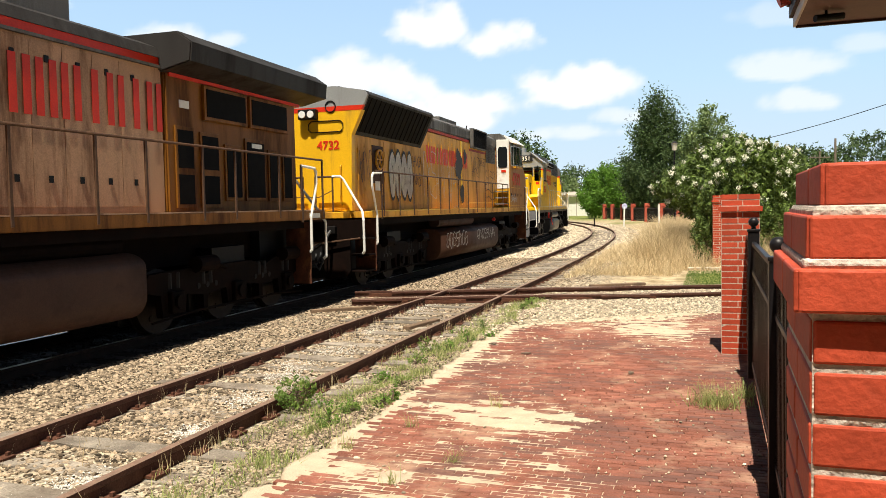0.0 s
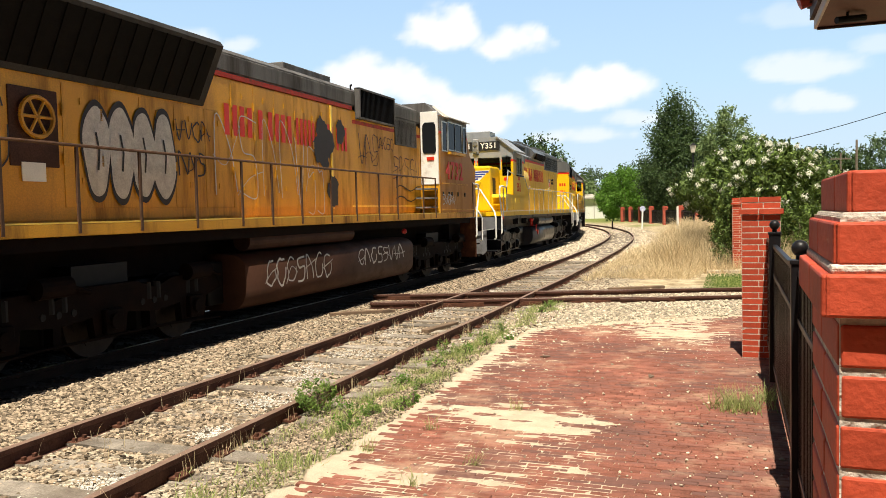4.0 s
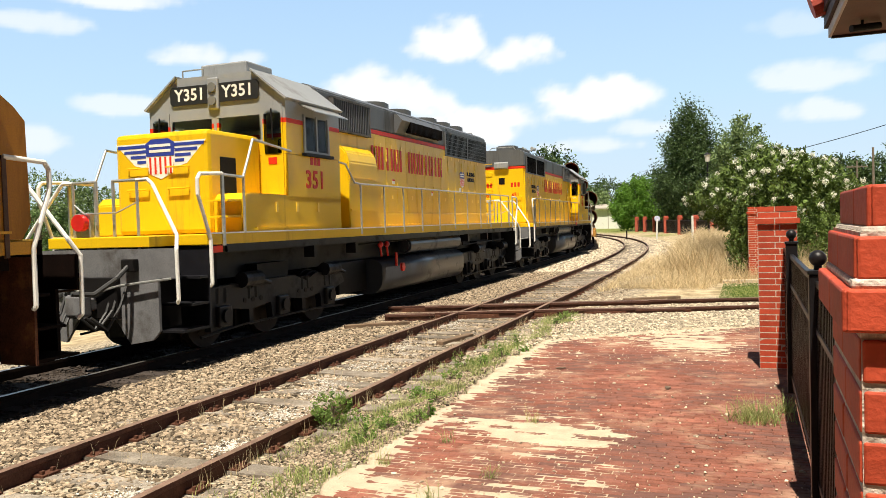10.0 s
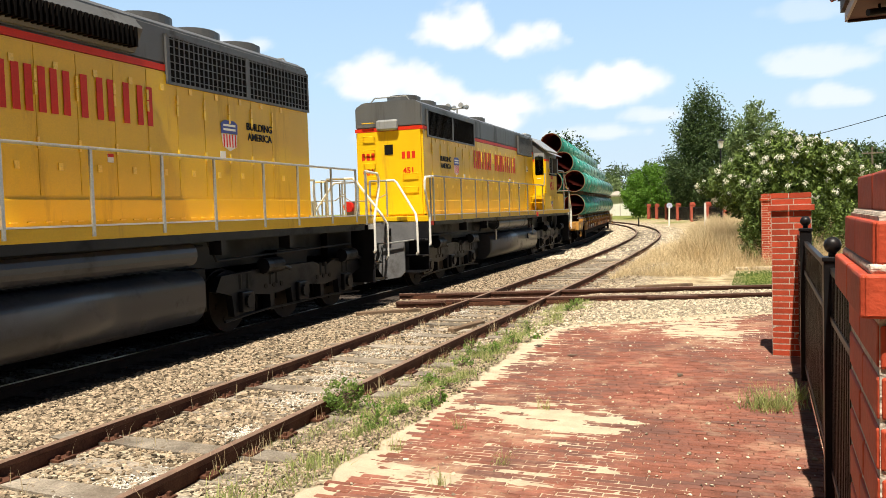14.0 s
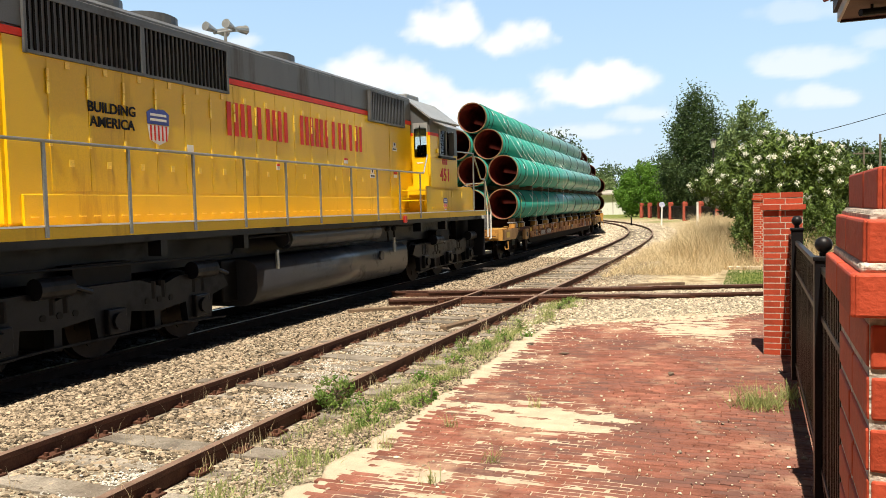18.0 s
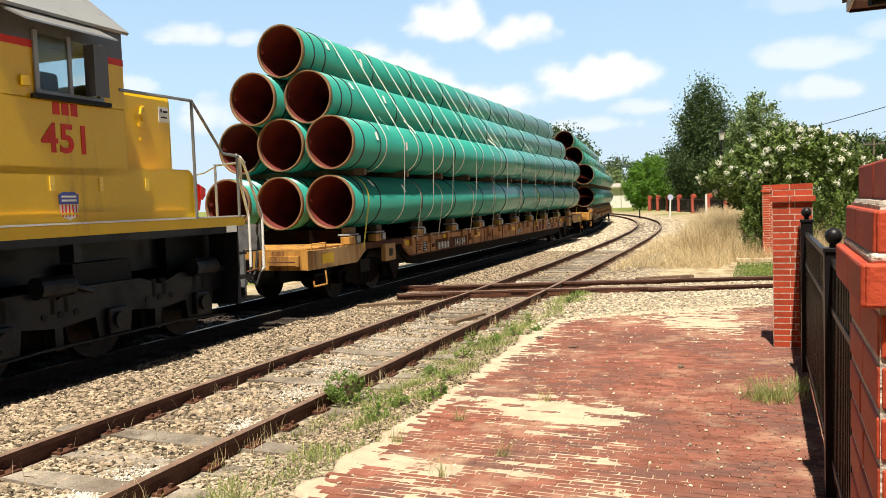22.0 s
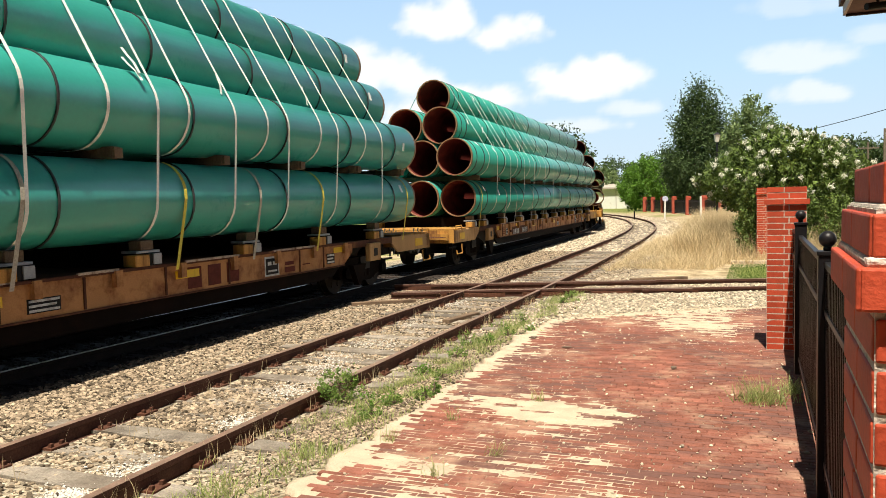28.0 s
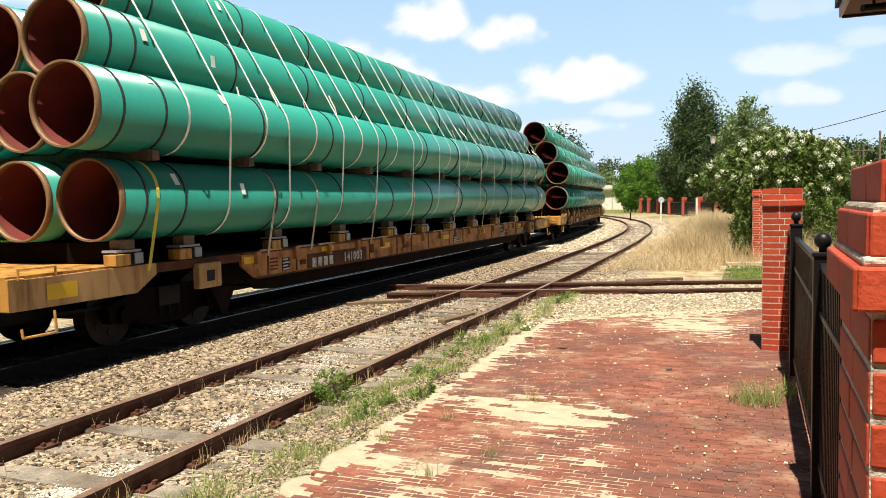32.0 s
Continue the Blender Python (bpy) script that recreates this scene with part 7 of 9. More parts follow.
    scrawl("tag", e, L(19.5), L(22.2), 2.2, 3.55, -0.9875, 4, 0.03, SPRAY_W, 12, "large white spray-painted loops")
    scrawl("tag", e, L(22.1), L(23.3), 1.9, 3.3, -0.9875, 3, 0.03, SPRAY_W, 15)
    scrawl("tag", e, L(24.95), L(26.1), 2.95, 3.7, -0.978, 3, 0.035, SPRAY_K, 21)
    scrawl("tag", e, L(26.0), L(27.0), 3.4, 3.7, -0.978, 5, 0.03, SPRAY_K, 22)
    scrawl("tag", e, L(26.95), L(28.8), 2.75, 3.3, -0.978, 5, 0.03, SPRAY_K, 23)
    for z in (2.2, 2.48):
        bm = bmesh.new()
        ribbon(bm, [(L(27.1 + 0.25 * k), z + 0.07 * math.sin(k * 1.2)) for k in range(8)], 0.03, -0.979)
        part("tag", bm, SPRAY_K, e, "black spray-painted wavy line")
    for (x, z, r), sd in (((23.2, 3.55, 0.26), 1), ((23.05, 3.2, 0.24), 2), ((23.5, 3.35, 0.25), 3), ((24.05, 3.62, 0.22), 4), ((23.3, 3.0, 0.2), 5), ((23.65, 2.33, 0.27), 6)):
        rr = random.Random(sd)
        bm = bmesh.new()
        ph = [rr.uniform(0, 6.28) for _ in range(5)]
        vs = []
        for t in range(44):
            q = t * 2 * math.pi / 44
            g = r * (1 + 0.09 * math.sin(3 * q + ph[0]) + 0.07 * math.sin(5 * q + ph[1]) + 0.05 * math.sin(9 * q + ph[2]) + 0.04 * math.sin(14 * q + ph[3]))
            vs.append(bm.verts.new((L(x) + 0.9 * g * math.cos(q), -0.9885 - 0.0006 * sd, z + 1.2 * g * math.sin(q))))
        bm.faces.new(vs)
        part("paint_blot", bm, SPRAY_K, e, "black paint blot over the lettering")
    for s in (-1, 1):
        side_rail(e, [L(x) for x in (14.99, 16.07, 17.15, 18.33, 19.5, 20.4, 21.41, 22.57, 23.71, 24.87, 25.95, 27.67, 28.6)], DECK, 2.74, s * 1.5, BROWN_RAIL, ([(L(14.45), s * 1.5, 2.74)], []))
        bm = bmesh.new()
        rod(bm, (L(20.0), s * 1.12, 1.42), (L(24.0), s * 1.12, 1.42), 0.17, 16)
        part("air_reservoir", bm, TANK_OLD, e)
    bm = bmesh.new()
    bmesh.ops.create_icosphere(bm, subdivisions=2, radius=0.07, matrix=Matrix.Translation((L(26.6), -1.38, 1.38)))
    part("valve", bm, REDLAMP, e)
    each("gear_box", BLACK, e, (L(19.2), L(19.7), -1.0, 1.0, 0.4, 1.1), (L(26.9), L(27.3), -1.0, 1.0, 0.4, 1.1), bevel=0.03)
    fuel_tank(e, L(19.6), L(27.0), 0.28, 1.22, 1.44, TANK_OLD)
    scrawl("tank_tag", e, L(20.2), L(22.6), 0.62, 1.08, -1.446, 7, 0.045, SPRAY_W, 31, "white spray-painted scrawl on the fuel tank")
    scrawl("tank_tag", e, L(23.85), L(26.4), 0.74, 1.08, -1.446, 8, 0.045, SPRAY_W, 32)
    return e


faded_unit(2.3)
tagged_unit(23.2)
switcher(43.35, 1, "351", 15.75, "clean yellow and grey diesel locomotive with low nose and winged emblem")
switcher(62.9, -1, "451", 16.22, "clean yellow and grey diesel locomotive running long hood first")


# ---- pipe load and flat cars ----
PR = 0.533
STACK = [(y, 1.95) for y in (-1.075, 0, 1.075)] + [(y, 3.115) for y in (-1.115, 0, 1.115)] + [(-0.545, 4.06), (0.545, 4.06), (0, 5.0)]
SHIFTS = {41: (0.15, 0.04, -0.18, 0.17, 0.17, 0.42, 0.06, -0.24, 0.0), 42: (0.14, 0.03, -0.27, -0.24, 0.13, 0.47, -0.13, -0.1, 0.88)}  # how far each pipe lies back on its car
LOADS = []  # thing, car centre, local pose


def ring_shell(name, r0, r1, x0, x1, material, parent, seg=40):
    """A hollow cylinder along x."""
    v, f = [], []
    for k in range(seg):
        a = 2 * math.pi * k / seg
        c_, s_ = math.cos(a), math.sin(a)
        v += [(x0, r1 * c_, r1 * s_), (x1, r1 * c_, r1 * s_), (x1, r0 * c_, r0 * s_), (x0, r0 * c_, r0 * s_)]
    for k in range(seg):
        a, b = 4 * k, 4 * ((k + 1) % seg)
        f += [(a, b, b + 1, a + 1), (a + 1, b + 1, b + 2, a + 2), (a + 2, b + 2, b + 3, a + 3), (a + 3, b + 3, b, a)]
    ob = raw(name, v, f, material, parent, smooth=True)
    for p in ob.data.polygons:
        p.use_smooth = abs(p.normal.x) < 0.5
    return ob


def make_pipe(half):
    p = empty("steel_pipe", pose(0, 0, 0), "long steel pipe with glossy green coating and red-primed bore", "pipe", "pipes loaded on the flat cars")
    ring_shell("coated_wall", PR - 0.018, PR, -half + 0.09, half - 0.09, PIPE_GREEN, p, 48)
    ring_shell("bore", PR - 0.03, PR - 0.019, -half + 0.02, half - 0.02, PIPE_IN, p, 40)
    er = ring_shell("bare_end", PR - 0.031, PR - 0.004, -0.10, 0.0, PIPE_RIM, p, 40)
    er.matrix_basis = pose(-half + 0.1, 0, 0)
    again(er, pose(half, 0, 0))
    sr = ring_shell("spacer_ring", PR - 0.002, PR + 0.015, -0.016, 0.016, RUBBER, p, 32)
    sr.matrix_basis = pose(-half + 0.45, 0, 0)
    for x in (-10.4, -8.1, -5.8, -3.4, -1.0, 1.3, 3.6, 6.0, 8.3, 10.4):
        again(sr, pose(x, 0, 0))
    st = part("paper_label", boxes((-0.05, 0.05, -0.09, 0.09, PR - 0.001, PR + 0.003)), WHITE, p)
    st.matrix_basis = pose(-half + 1.1, 0, 0, 52, 0, 0)
    again(st, pose(-half + 2.6, 0, 0, 66, 0, 0))
    again(st, pose(half - 0.75, 0, 0, 72, 0, 0))
    return p


PIPES = make_pipe(11.62), make_pipe(11.3)  # the two lower layers, the upper layers


def hull(points):
    pts = sorted(set(points))

    def half(seq):
        out = []
        for p in seq:
            while len(out) > 1 and (out[-1][0] - out[-2][0]) * (p[1] - out[-2][1]) - (out[-1][1] - out[-2][1]) * (p[0] - out[-2][0]) <= 0:
                out.pop()
            out.append(p)
        return out[:-1]
    return half(pts) + half(pts[::-1])


def ring_of(centres, r):
    return hull([(round(y + r * math.cos(k * math.pi / 16), 4), round(z + r * math.sin(k * math.pi / 16), 4)) for y, z in centres for k in range(32)])


def strap_mesh(name, outline, w, material, parent, lean=0.0, closed=True):
    v, f = [], []
    for y, z in outline:
        v += [(-w / 2 + lean * (z - 3), y, z), (w / 2 + lean * (z - 3), y, z)]
    n = len(outline)
    for k in range(n if closed else n - 1):
        a, b = 2 * k, 2 * ((k + 1) % n)
        f.append((a, b, b + 1, a + 1))
    return raw(name, v, f, material, parent)


FADED_MARK = mat("faded_red_stencil", (0.11, 0.026, 0.018), 0.7, scale=8, vary=0.3, bump=0.0, spec=0.1)


def flatcar(c, number, seed):
    r = random.Random(seed)
    e = empty("flat_car", pose(0, 0, 0), "long weathered yellow steel flat car with rust streaks", "flat car", "flat cars of the train")
    VEHICLES.append((e, c, 10.06))
    for s in (-1, 1):
        ys = (min(s * 1.40, s * 1.45), max(s * 1.40, s * 1.45))
        bm = bmesh.new()
        prism(bm, [(-8.42, 0.68), (8.42, 0.68), (8.78, 0.90), (8.78, 1.07), (-8.78, 1.07), (-8.78, 0.90)], "y", *ys)
        part("side_sill", bm, CAR_SIDE, e)
        bm = bmesh.new()
        prism(bm, [(-8.7, 0.76), (-8.2, 0.47), (-7.6, 0.42), (7.6, 0.42), (8.2, 0.47), (8.7, 0.76)], "y", min(s * 1.26, s * 1.32), max(s * 1.26, s * 1.32))
        part("lower_sill", bm, UNDER, e)
        part("top_flange", boxes((-8.78, 8.78, min(s * 1.40, s * 1.49), max(s * 1.40, s * 1.49), 1.07, 1.11), bevel=0.005), CAR_RUST, e)
        part("bottom_flange", boxes((-8.42, 8.42, min(s * 1.36, s * 1.47), max(s * 1.36, s * 1.47), 0.655, 0.68), bevel=0.005), CAR_RUST, e)
        rib = None
        for x in np.arange(-8.4, 8.5, 1.2):
            if rib is None:
                rib = part("stake_pocket", boxes((-0.055, 0.055, min(s * 1.45, s * 1.52), max(s * 1.45, s * 1.52), 0.9, 1.1)), CAR_SIDE, e)
                rib.matrix_basis = pose(x, 0, 0)
            else:
                again(rib, pose(x, 0, 0))
        seam = None
        for x in (-8.05, -7.15, -4.2, -2.75, -1.9, -0.8, 0.75, 1.9, 3.3, 4.7, 6.75, 7.6):
            if seam is None:
                seam = part("panel_seam", boxes((-0.018, 0.018, min(s * 1.45, s * 1.462), max(s * 1.45, s * 1.462), 0.69, 1.07)), CAR_RUST, e)
                seam.matrix_basis = pose(x, 0, 0)
            else:
                again(seam, pose(x, 0, 0))
        edge = None
        for x in (-8.0, -6.9, -6.1, -4.3, -3.6, -2.0, -0.2, 0.6, 2.1, 4.0, 4.6, 6.2, 6.9):
            if edge is None:
                edge = part("worn_flange_edge", boxes((-0.32, 0.32, min(s * 1.465, s * 1.494), max(s * 1.465, s * 1.494), 1.095, 1.125)), CAR_CHIP, e, "pale chipped paint along the deck edge")
                edge.matrix_basis = pose(x, 0, 0)
            else:
                again(edge, pose(x, 0, 0))
        # sill rises over the bogies towards the ends
        for d in (-1, 1):
            part("bogie_arch", boxes((min(d * 8.78, d * 10.72), max(d * 8.78, d * 10.72), *ys, 0.97, 1.10), bevel=0.005), CAR_RUST, e)
            cast = part("bolster_casting", boxes((d * 9.68 - 0.26, d * 9.68 + 0.26, min(s * 1.42, s * 1.54), max(s * 1.42, s * 1.54), 0.66, 1.03), bevel=0.02), CAR_TAN, e, "tan steel bolster casting with a lifting hole")
            part("lifting_hole", boxes((d * 9.68 - 0.09, d * 9.68 + 0.09, min(s * 1.536, s * 1.544), max(s * 1.536, s * 1.544), 0.76, 0.92), bevel=0.003), BLACK, cast)
            bm = bmesh.new()
            prism(bm, [(d * 10.72, 0.95), (d * 11.1, 0.74), (d * 13, 0.74), (d * 13, 1.08), (d * 10.72, 1.10)], "y", *ys)
            part("end_sill_side", bm, CAR_TAN, e)
            part("reporting_patch", boxes((d * 12.3 - 0.22, d * 12.3 + 0.22, min(s * 1.452, s * 1.458), max(s * 1.452, s * 1.458), 0.82, 1.0)), YELLOW, e)
            bm = bmesh.new()
            prism(bm, [(d * 8.9, 0.62), (d * 9.5, 0.62), (d * 9.25, 0.2), (d * 9.15, 0.2)], "y", min(s * 1.28, s * 1.4), max(s * 1.28, s * 1.4))
            part("jacking_bracket", bm, UNDER, e)
            bm = bmesh.new()
            tube(bm, [(d * 12.9, s * 1.48, 0.55), (d * 12.9, s * 1.5, 0.45), (d * 12.45, s * 1.5, 0.45), (d * 12.45, s * 1.48, 0.7)], 0.016)
            part("sill_step", bm, CAR_YELLOW, e)
            bm = bmesh.new()
            tube(bm, [(d * 12.9, s * 1.47, 1.08), (d * 12.9, s * 1.47, 1.2), (d * 12.4, s * 1.47, 1.2), (d * 12.4, s * 1.47, 1.08)], 0.014)
            part("corner_grab_iron", bm, CAR_YELLOW, e)
    part("deck", boxes((-12.8, 12.8, -1.40, 1.40, 1.02, 1.08)), RUST, e)
    part("centre_sill", boxes((-12.2, 12.2, -0.33, 0.33, 0.42, 1.02), (-7.5, 7.5, -0.25, 0.25, 0.32, 0.45)), BLACK, e)
    for d in (-1, 1):
        bm = boxes((min(d * 12.8, d * 13.02), max(d * 12.8, d * 13.02), -1.45, 1.45, 0.74, 1.10), bevel=0.01)
        part("end_beam", bm, CAR_YELLOW, e)
        plank = part("deck_plank", boxes((min(d * 11.3, d * 13.02), max(d * 11.3, d * 13.02), -0.2275, 0.2275, 1.085, 1.125), bevel=0.004), CAR_YELLOW, e, "worn yellow end platform plank")
        plank.matrix_basis = pose(0, -1.19, 0)
        for q in range(1, 6):
            again(plank, pose(0, -1.19 + 0.475 * q, 0))
        part("draft_box", boxes((min(d * 12.3, d * 13.3), max(d * 12.3, d * 13.3), -0.28, 0.28, 0.55, 0.95), bevel=0.02), BLACK, e)
        bm = boxes((min(d * 12.95, d * 13.08), max(d * 12.95, d * 13.08), -1.3, -0.65, 0.82, 1.0))
        part("end_placard_frame", bm, CAR_YELLOW, e)
        bm = bmesh.new()
        tube(bm, [(d * 13.12, -1.25, 0.9), (d * 13.12, -0.7, 0.9)], 0.014)
        tube(bm, [(d * 13.1, 0.4, 0.8), (d * 13.25, 0.0, 0.66), (d * 13.1, -0.5, 0.8)], 0.016)
        part("end_grab_iron", bm, RUST, e)
        coupler(e, d * 13, d * 0.55, RUST)
        # two-axle bogie
        for q in (-0.88, 0.88):
            wheelset(e, d * 10.06 + q, 0.42)
        for s in (-1, 1):
            bm = bmesh.new()
            x = d * 10.06
            prism(bm, [(x - 1.15, 0.55), (x - 0.6, 0.72), (x + 0.6, 0.72), (x + 1.15, 0.55), (x + 1.1, 0.32), (x + 0.7, 0.32), (x + 0.35, 0.2), (x - 0.35, 0.2), (x - 0.7, 0.32), (x - 1.1, 0.32)], "y", min(s * 0.9, s * 1.06), max(s * 0.9, s * 1.06))
            part("bogie_side_frame", bm, UNDER, e)
            for q in (-0.88, 0.88):
                bm = bmesh.new()
                rod(bm, (x + q, s * 1.0, 0.42), (x + q, s * 1.14, 0.42), 0.12, 14)
                part("bearing", bm, UNDER, e)
            for q in (-0.2, 0, 0.2):
                bm = bmesh.new()
                rod(bm, (x + q, s * 1.0, 0.3), (x + q, s * 1.0, 0.62), 0.085, 10)
                part("spring", bm, UNDER, e)
        part("bogie_bolster", boxes((d * 10.06 - 0.22, d * 10.06 + 0.22, -1.1, 1.1, 0.45, 0.72)), BLACK, e)
    bm = bmesh.new()
    tube(bm, [(-11.9, -0.9, 0.55), (-6, -1.0, 0.5), (6, -1.0, 0.5), (11.9, -0.9, 0.55)], 0.025)
    box(bm, -2.2, -0.8, -1.1, -0.6, 0.35, 0.7, bevel=0.04)
    box(bm, 2.0, 2.5, -1.1, -0.6, 0.4, 0.75, bevel=0.04)
    part("brake_gear", bm, BLACK, e)
    # bolsters that carry the load, with steel end boxes
    bolster = part("load_bolster", boxes((-0.09, 0.09, -1.30, 1.30, 1.08, 1.40), bevel=0.008), UNDER, e)
    ends = []
    for s in (-1, 1):
        ends += [
            part("bolster_box", boxes((-0.30, -0.04, min(s * 1.30, s * 1.50), max(s * 1.30, s * 1.50), 1.112, 1.26), bevel=0.008), CAR_YELLOW, e),
            part("bolster_block", boxes((-0.03, 0.22, min(s * 1.30, s * 1.47), max(s * 1.30, s * 1.47), 1.112, 1.275), bevel=0.008), BLACK, e),
            part("end_plate", boxes((0.05, 0.20, min(s * 1.468, s * 1.49), max(s * 1.468, s * 1.49), 1.125, 1.265), bevel=0.004), BLOCK_GREY, e),
            part("bearing_plate", boxes((-0.24, 0.20, min(s * 1.22, s * 1.46), max(s * 1.22, s * 1.46), 1.278, 1.31), bevel=0.004), BLOCK_GREY, e),
            part("wood_wedge", boxes((-0.13, 0.11, min(s * 1.24, s * 1.44), max(s * 1.24, s * 1.44), 1.312, 1.44), bevel=0.012), TIMBER, e)]
    for k, x in enumerate((-11.2, -10.0, -7.67, -5.33, -3.0, -1.0, 1.0, 3.0, 5.33, 7.67, 10.0)):
        for ob in (bolster, *ends):
            if k:
                again(ob, pose(x, 0, 0))
            else:
                ob.matrix_basis = pose(x, 0, 0)
    # stencils along the sill
    part("stencil_field", boxes((-6.78, -4.35, -1.455, -1.45, 0.69, 0.95)), CAR_RUST, e, "dark repainted panel behind the stencils")
    if number:
        side_text(number, 0.25, -4.97, -1.462, 0.79, STENCIL, e, name="stencilled_number", spread=1.12)
    each("mark_bar", STENCIL, e, *[(-6.6 + 0.215 * k, -6.46 + 0.215 * k, -1.462, -1.456, 0.70, 0.87) for k in range(4)])
    for a, b, z0, z1, rows in ((-7.62, -7.38, 0.72, 0.94, 4), (7.72, 8.02, 0.74, 0.93, 3), (1.1, 1.55, 0.74, 0.90, 3)):
        dp = part("data_panel", boxes((a, b, -1.457, -1.45, z0, z1)), BLACK, e, "black stencil panel with white lines")
        h = (z1 - z0) / rows
        each("data_line", STENCIL, dp, *[(a + 0.02, b - 0.02 - 0.04 * (k % 2), -1.462, -1.456, z0 + h * (k + 0.25), z0 + h * (k + 0.75)) for k in range(rows)])
    part("stencil_board", boxes((5.66, 6.08, -1.456, -1.45, 0.70, 1.02)), STENCIL, e, "white-edged stencil board")
    part("board_field", boxes((5.69, 6.05, -1.46, -1.455, 0.73, 0.99)), BLACK, e)
    each("data_line", STENCIL, e, (5.74, 5.84, -1.465, -1.459, 0.88, 0.94), (5.89, 6.0, -1.465, -1.459, 0.88, 0.94), (5.74, 6.0, -1.465, -1.459, 0.77, 0.80))
    if seed == 41:
        each("faded_mark_bar", FADED_MARK, e, *[(3.75 + 0.45 * k, 4.05 + 0.45 * k, -1.455, -1.45, 0.72, 1.02) for k in range(3)])
    each("stencil_line", FADED_MARK, e, *[(-8.0 + 0.02 * (k % 2), -7.75, -1.456, -1.45, 0.76 + 0.06 * k, 0.785 + 0.06 * k) for k in range(4)], (6.28, 6.55, -1.456, -1.45, 0.84, 0.90), (6.26, 6.58, -1.456, -1.45, 0.72, 0.81), (6.85, 7.1, -1.456, -1.45, 0.80, 0.82))
    each("latch_frame", CAR_RUST, e, (-7.02, -6.85, -1.475, -1.45, 0.78, 0.86), (-4.15, -3.98, -1.465, -1.45, 0.80, 0.98), (-2.4, -2.1, -1.465, -1.45, 0.80, 0.95))
    each("yellow_patch", YELLOW, e, (-6.22, -5.78, -1.46, -1.45, 0.965, 1.05), (-3.62, -3.14, -1.456, -1.45, 0.86, 0.97), (-8.72, -8.32, -1.456, -1.45, 0.92, 1.03), (8.0, 8.42, -1.456, -1.45, 0.93, 1.03), (0.3, 0.8, -1.456, -1.45, 0.86, 0.97), (3.5, 4.0, -1.456, -1.45, 0.88, 0.99))
    # the pipes
    for k, (y, z) in enumerate(STACK):
        m = pose(SHIFTS[seed][k] if seed in SHIFTS else 0.15 + r.uniform(-0.2, 0.2), y, z, r.uniform(-25, 25), 0, 0)
        LOADS.append((copy_thing(PIPES[k > 5], m), c, m))
    # white lashings round the stack
    lash = empty("lashings", pose(0, 0, 0), "white webbing straps and yellow ratchet straps tying the pipes", "strap")
    LOADS.append((lash, c, pose(0.3, 0, 0)))
    upper, whole = ring_of(STACK[3:], PR + 0.022), ring_of(STACK, PR + 0.022)
    protos = [strap_mesh("white_strap", o, 0.048, STRAP, lash, lean) for o in (upper, whole) for lean in (0.03, -0.02, 0.06)]
    used = set()
    xs = sorted(r.uniform(-0.2, 0.2) + x for x in np.arange(-10.3, 10.3, 0.86))
    for k, x in enumerate(xs):
        p = protos[(k % 2) * 3 + r.randrange(3)]
        m = pose(x, 0, 0)
        if p in used:
            again(p, m)
        else:
            p.matrix_basis = m
            used.add(p)
    for p in protos:
        if p not in used:
            bpy.data.objects.remove(p)
    tail = None
    for k in range(14):
        m = pose(r.uniform(-10.2, 10.2), -1.35, 3.72 + r.uniform(-0.15, 0.25), r.uniform(-15, 15), r.uniform(-25, 25), 0)
        if tail is None:
            tail = strap_mesh("strap_tail", [(0.01, 0), (-0.05, -0.1), (-0.14, -0.22), (-0.2, -0.36)], 0.05, STRAP, lash, closed=False)
            tail.matrix_basis = m
        else:
            again(tail, m)
    arc = [(0.0, 2.50)] + [(1.075 + (PR + 0.012) * math.sin(a), 1.95 + (PR + 0.012) * math.cos(a)) for a in np.linspace(0, 1.75, 9)] + [(1.52, 1.02)]
    for sgn in (-1, 1):
        o = [(sgn * y, z) for y, z in arc]
        protos = [strap_mesh("ratchet_strap", o, 0.06, mt, lash, 0.12, closed=False) for mt in (STRAP_GREY, STRAP_Y)]
        used = set()
        for k, x in enumerate((-11.2, -8.4, -7.0, -4.5, -2.4, 0.6, 3.2, 5.0, 7.0, 10.9)):
            p = protos[k in (0, 6, 8, 9)]
            m = pose(x + 0.2, 0, 0)
            if p in used:
                again(p, m)
            else:
                p.matrix_basis = m
                used.add(p)
    # blocks between the two lower layers
    dun = empty("dunnage", pose(0, 0, 0), "rough wooden spacer blocks between the pipe layers", "timber")
    LOADS.append((dun, c, pose(0.3, 0, 0)))
    blk = part("block", boxes((-0.07, 0.07, -1.5, 1.5, 2.475, 2.605), bevel=0.006), TIMBER, dun)
    wed = part("wedge", boxes((-0.08, 0.08, -1.46, -1.28, 2.47, 2.62), bevel=0.02), TIMBER, dun)
    for k, x in enumerate(np.arange(-11, 11.3, 2.2)):
        if k == 0:
            blk.matrix_basis, wed.matrix_basis = pose(x, 0, 0), pose(x, 0, 0)
        else:
            again(blk, pose(x, 0, 0)), again(wed, pose(x, 0, 0))


for c, num, sd in ((86.6, "141134", 41), (114.5, "141003", 42), (142.4, "", 43), (170.3, "", 44)):
    flatcar(c, num, sd)
for o in [q for p in PIPES for q in (*p.children_recursive, p)]:
    bpy.data.objects.remove(o)


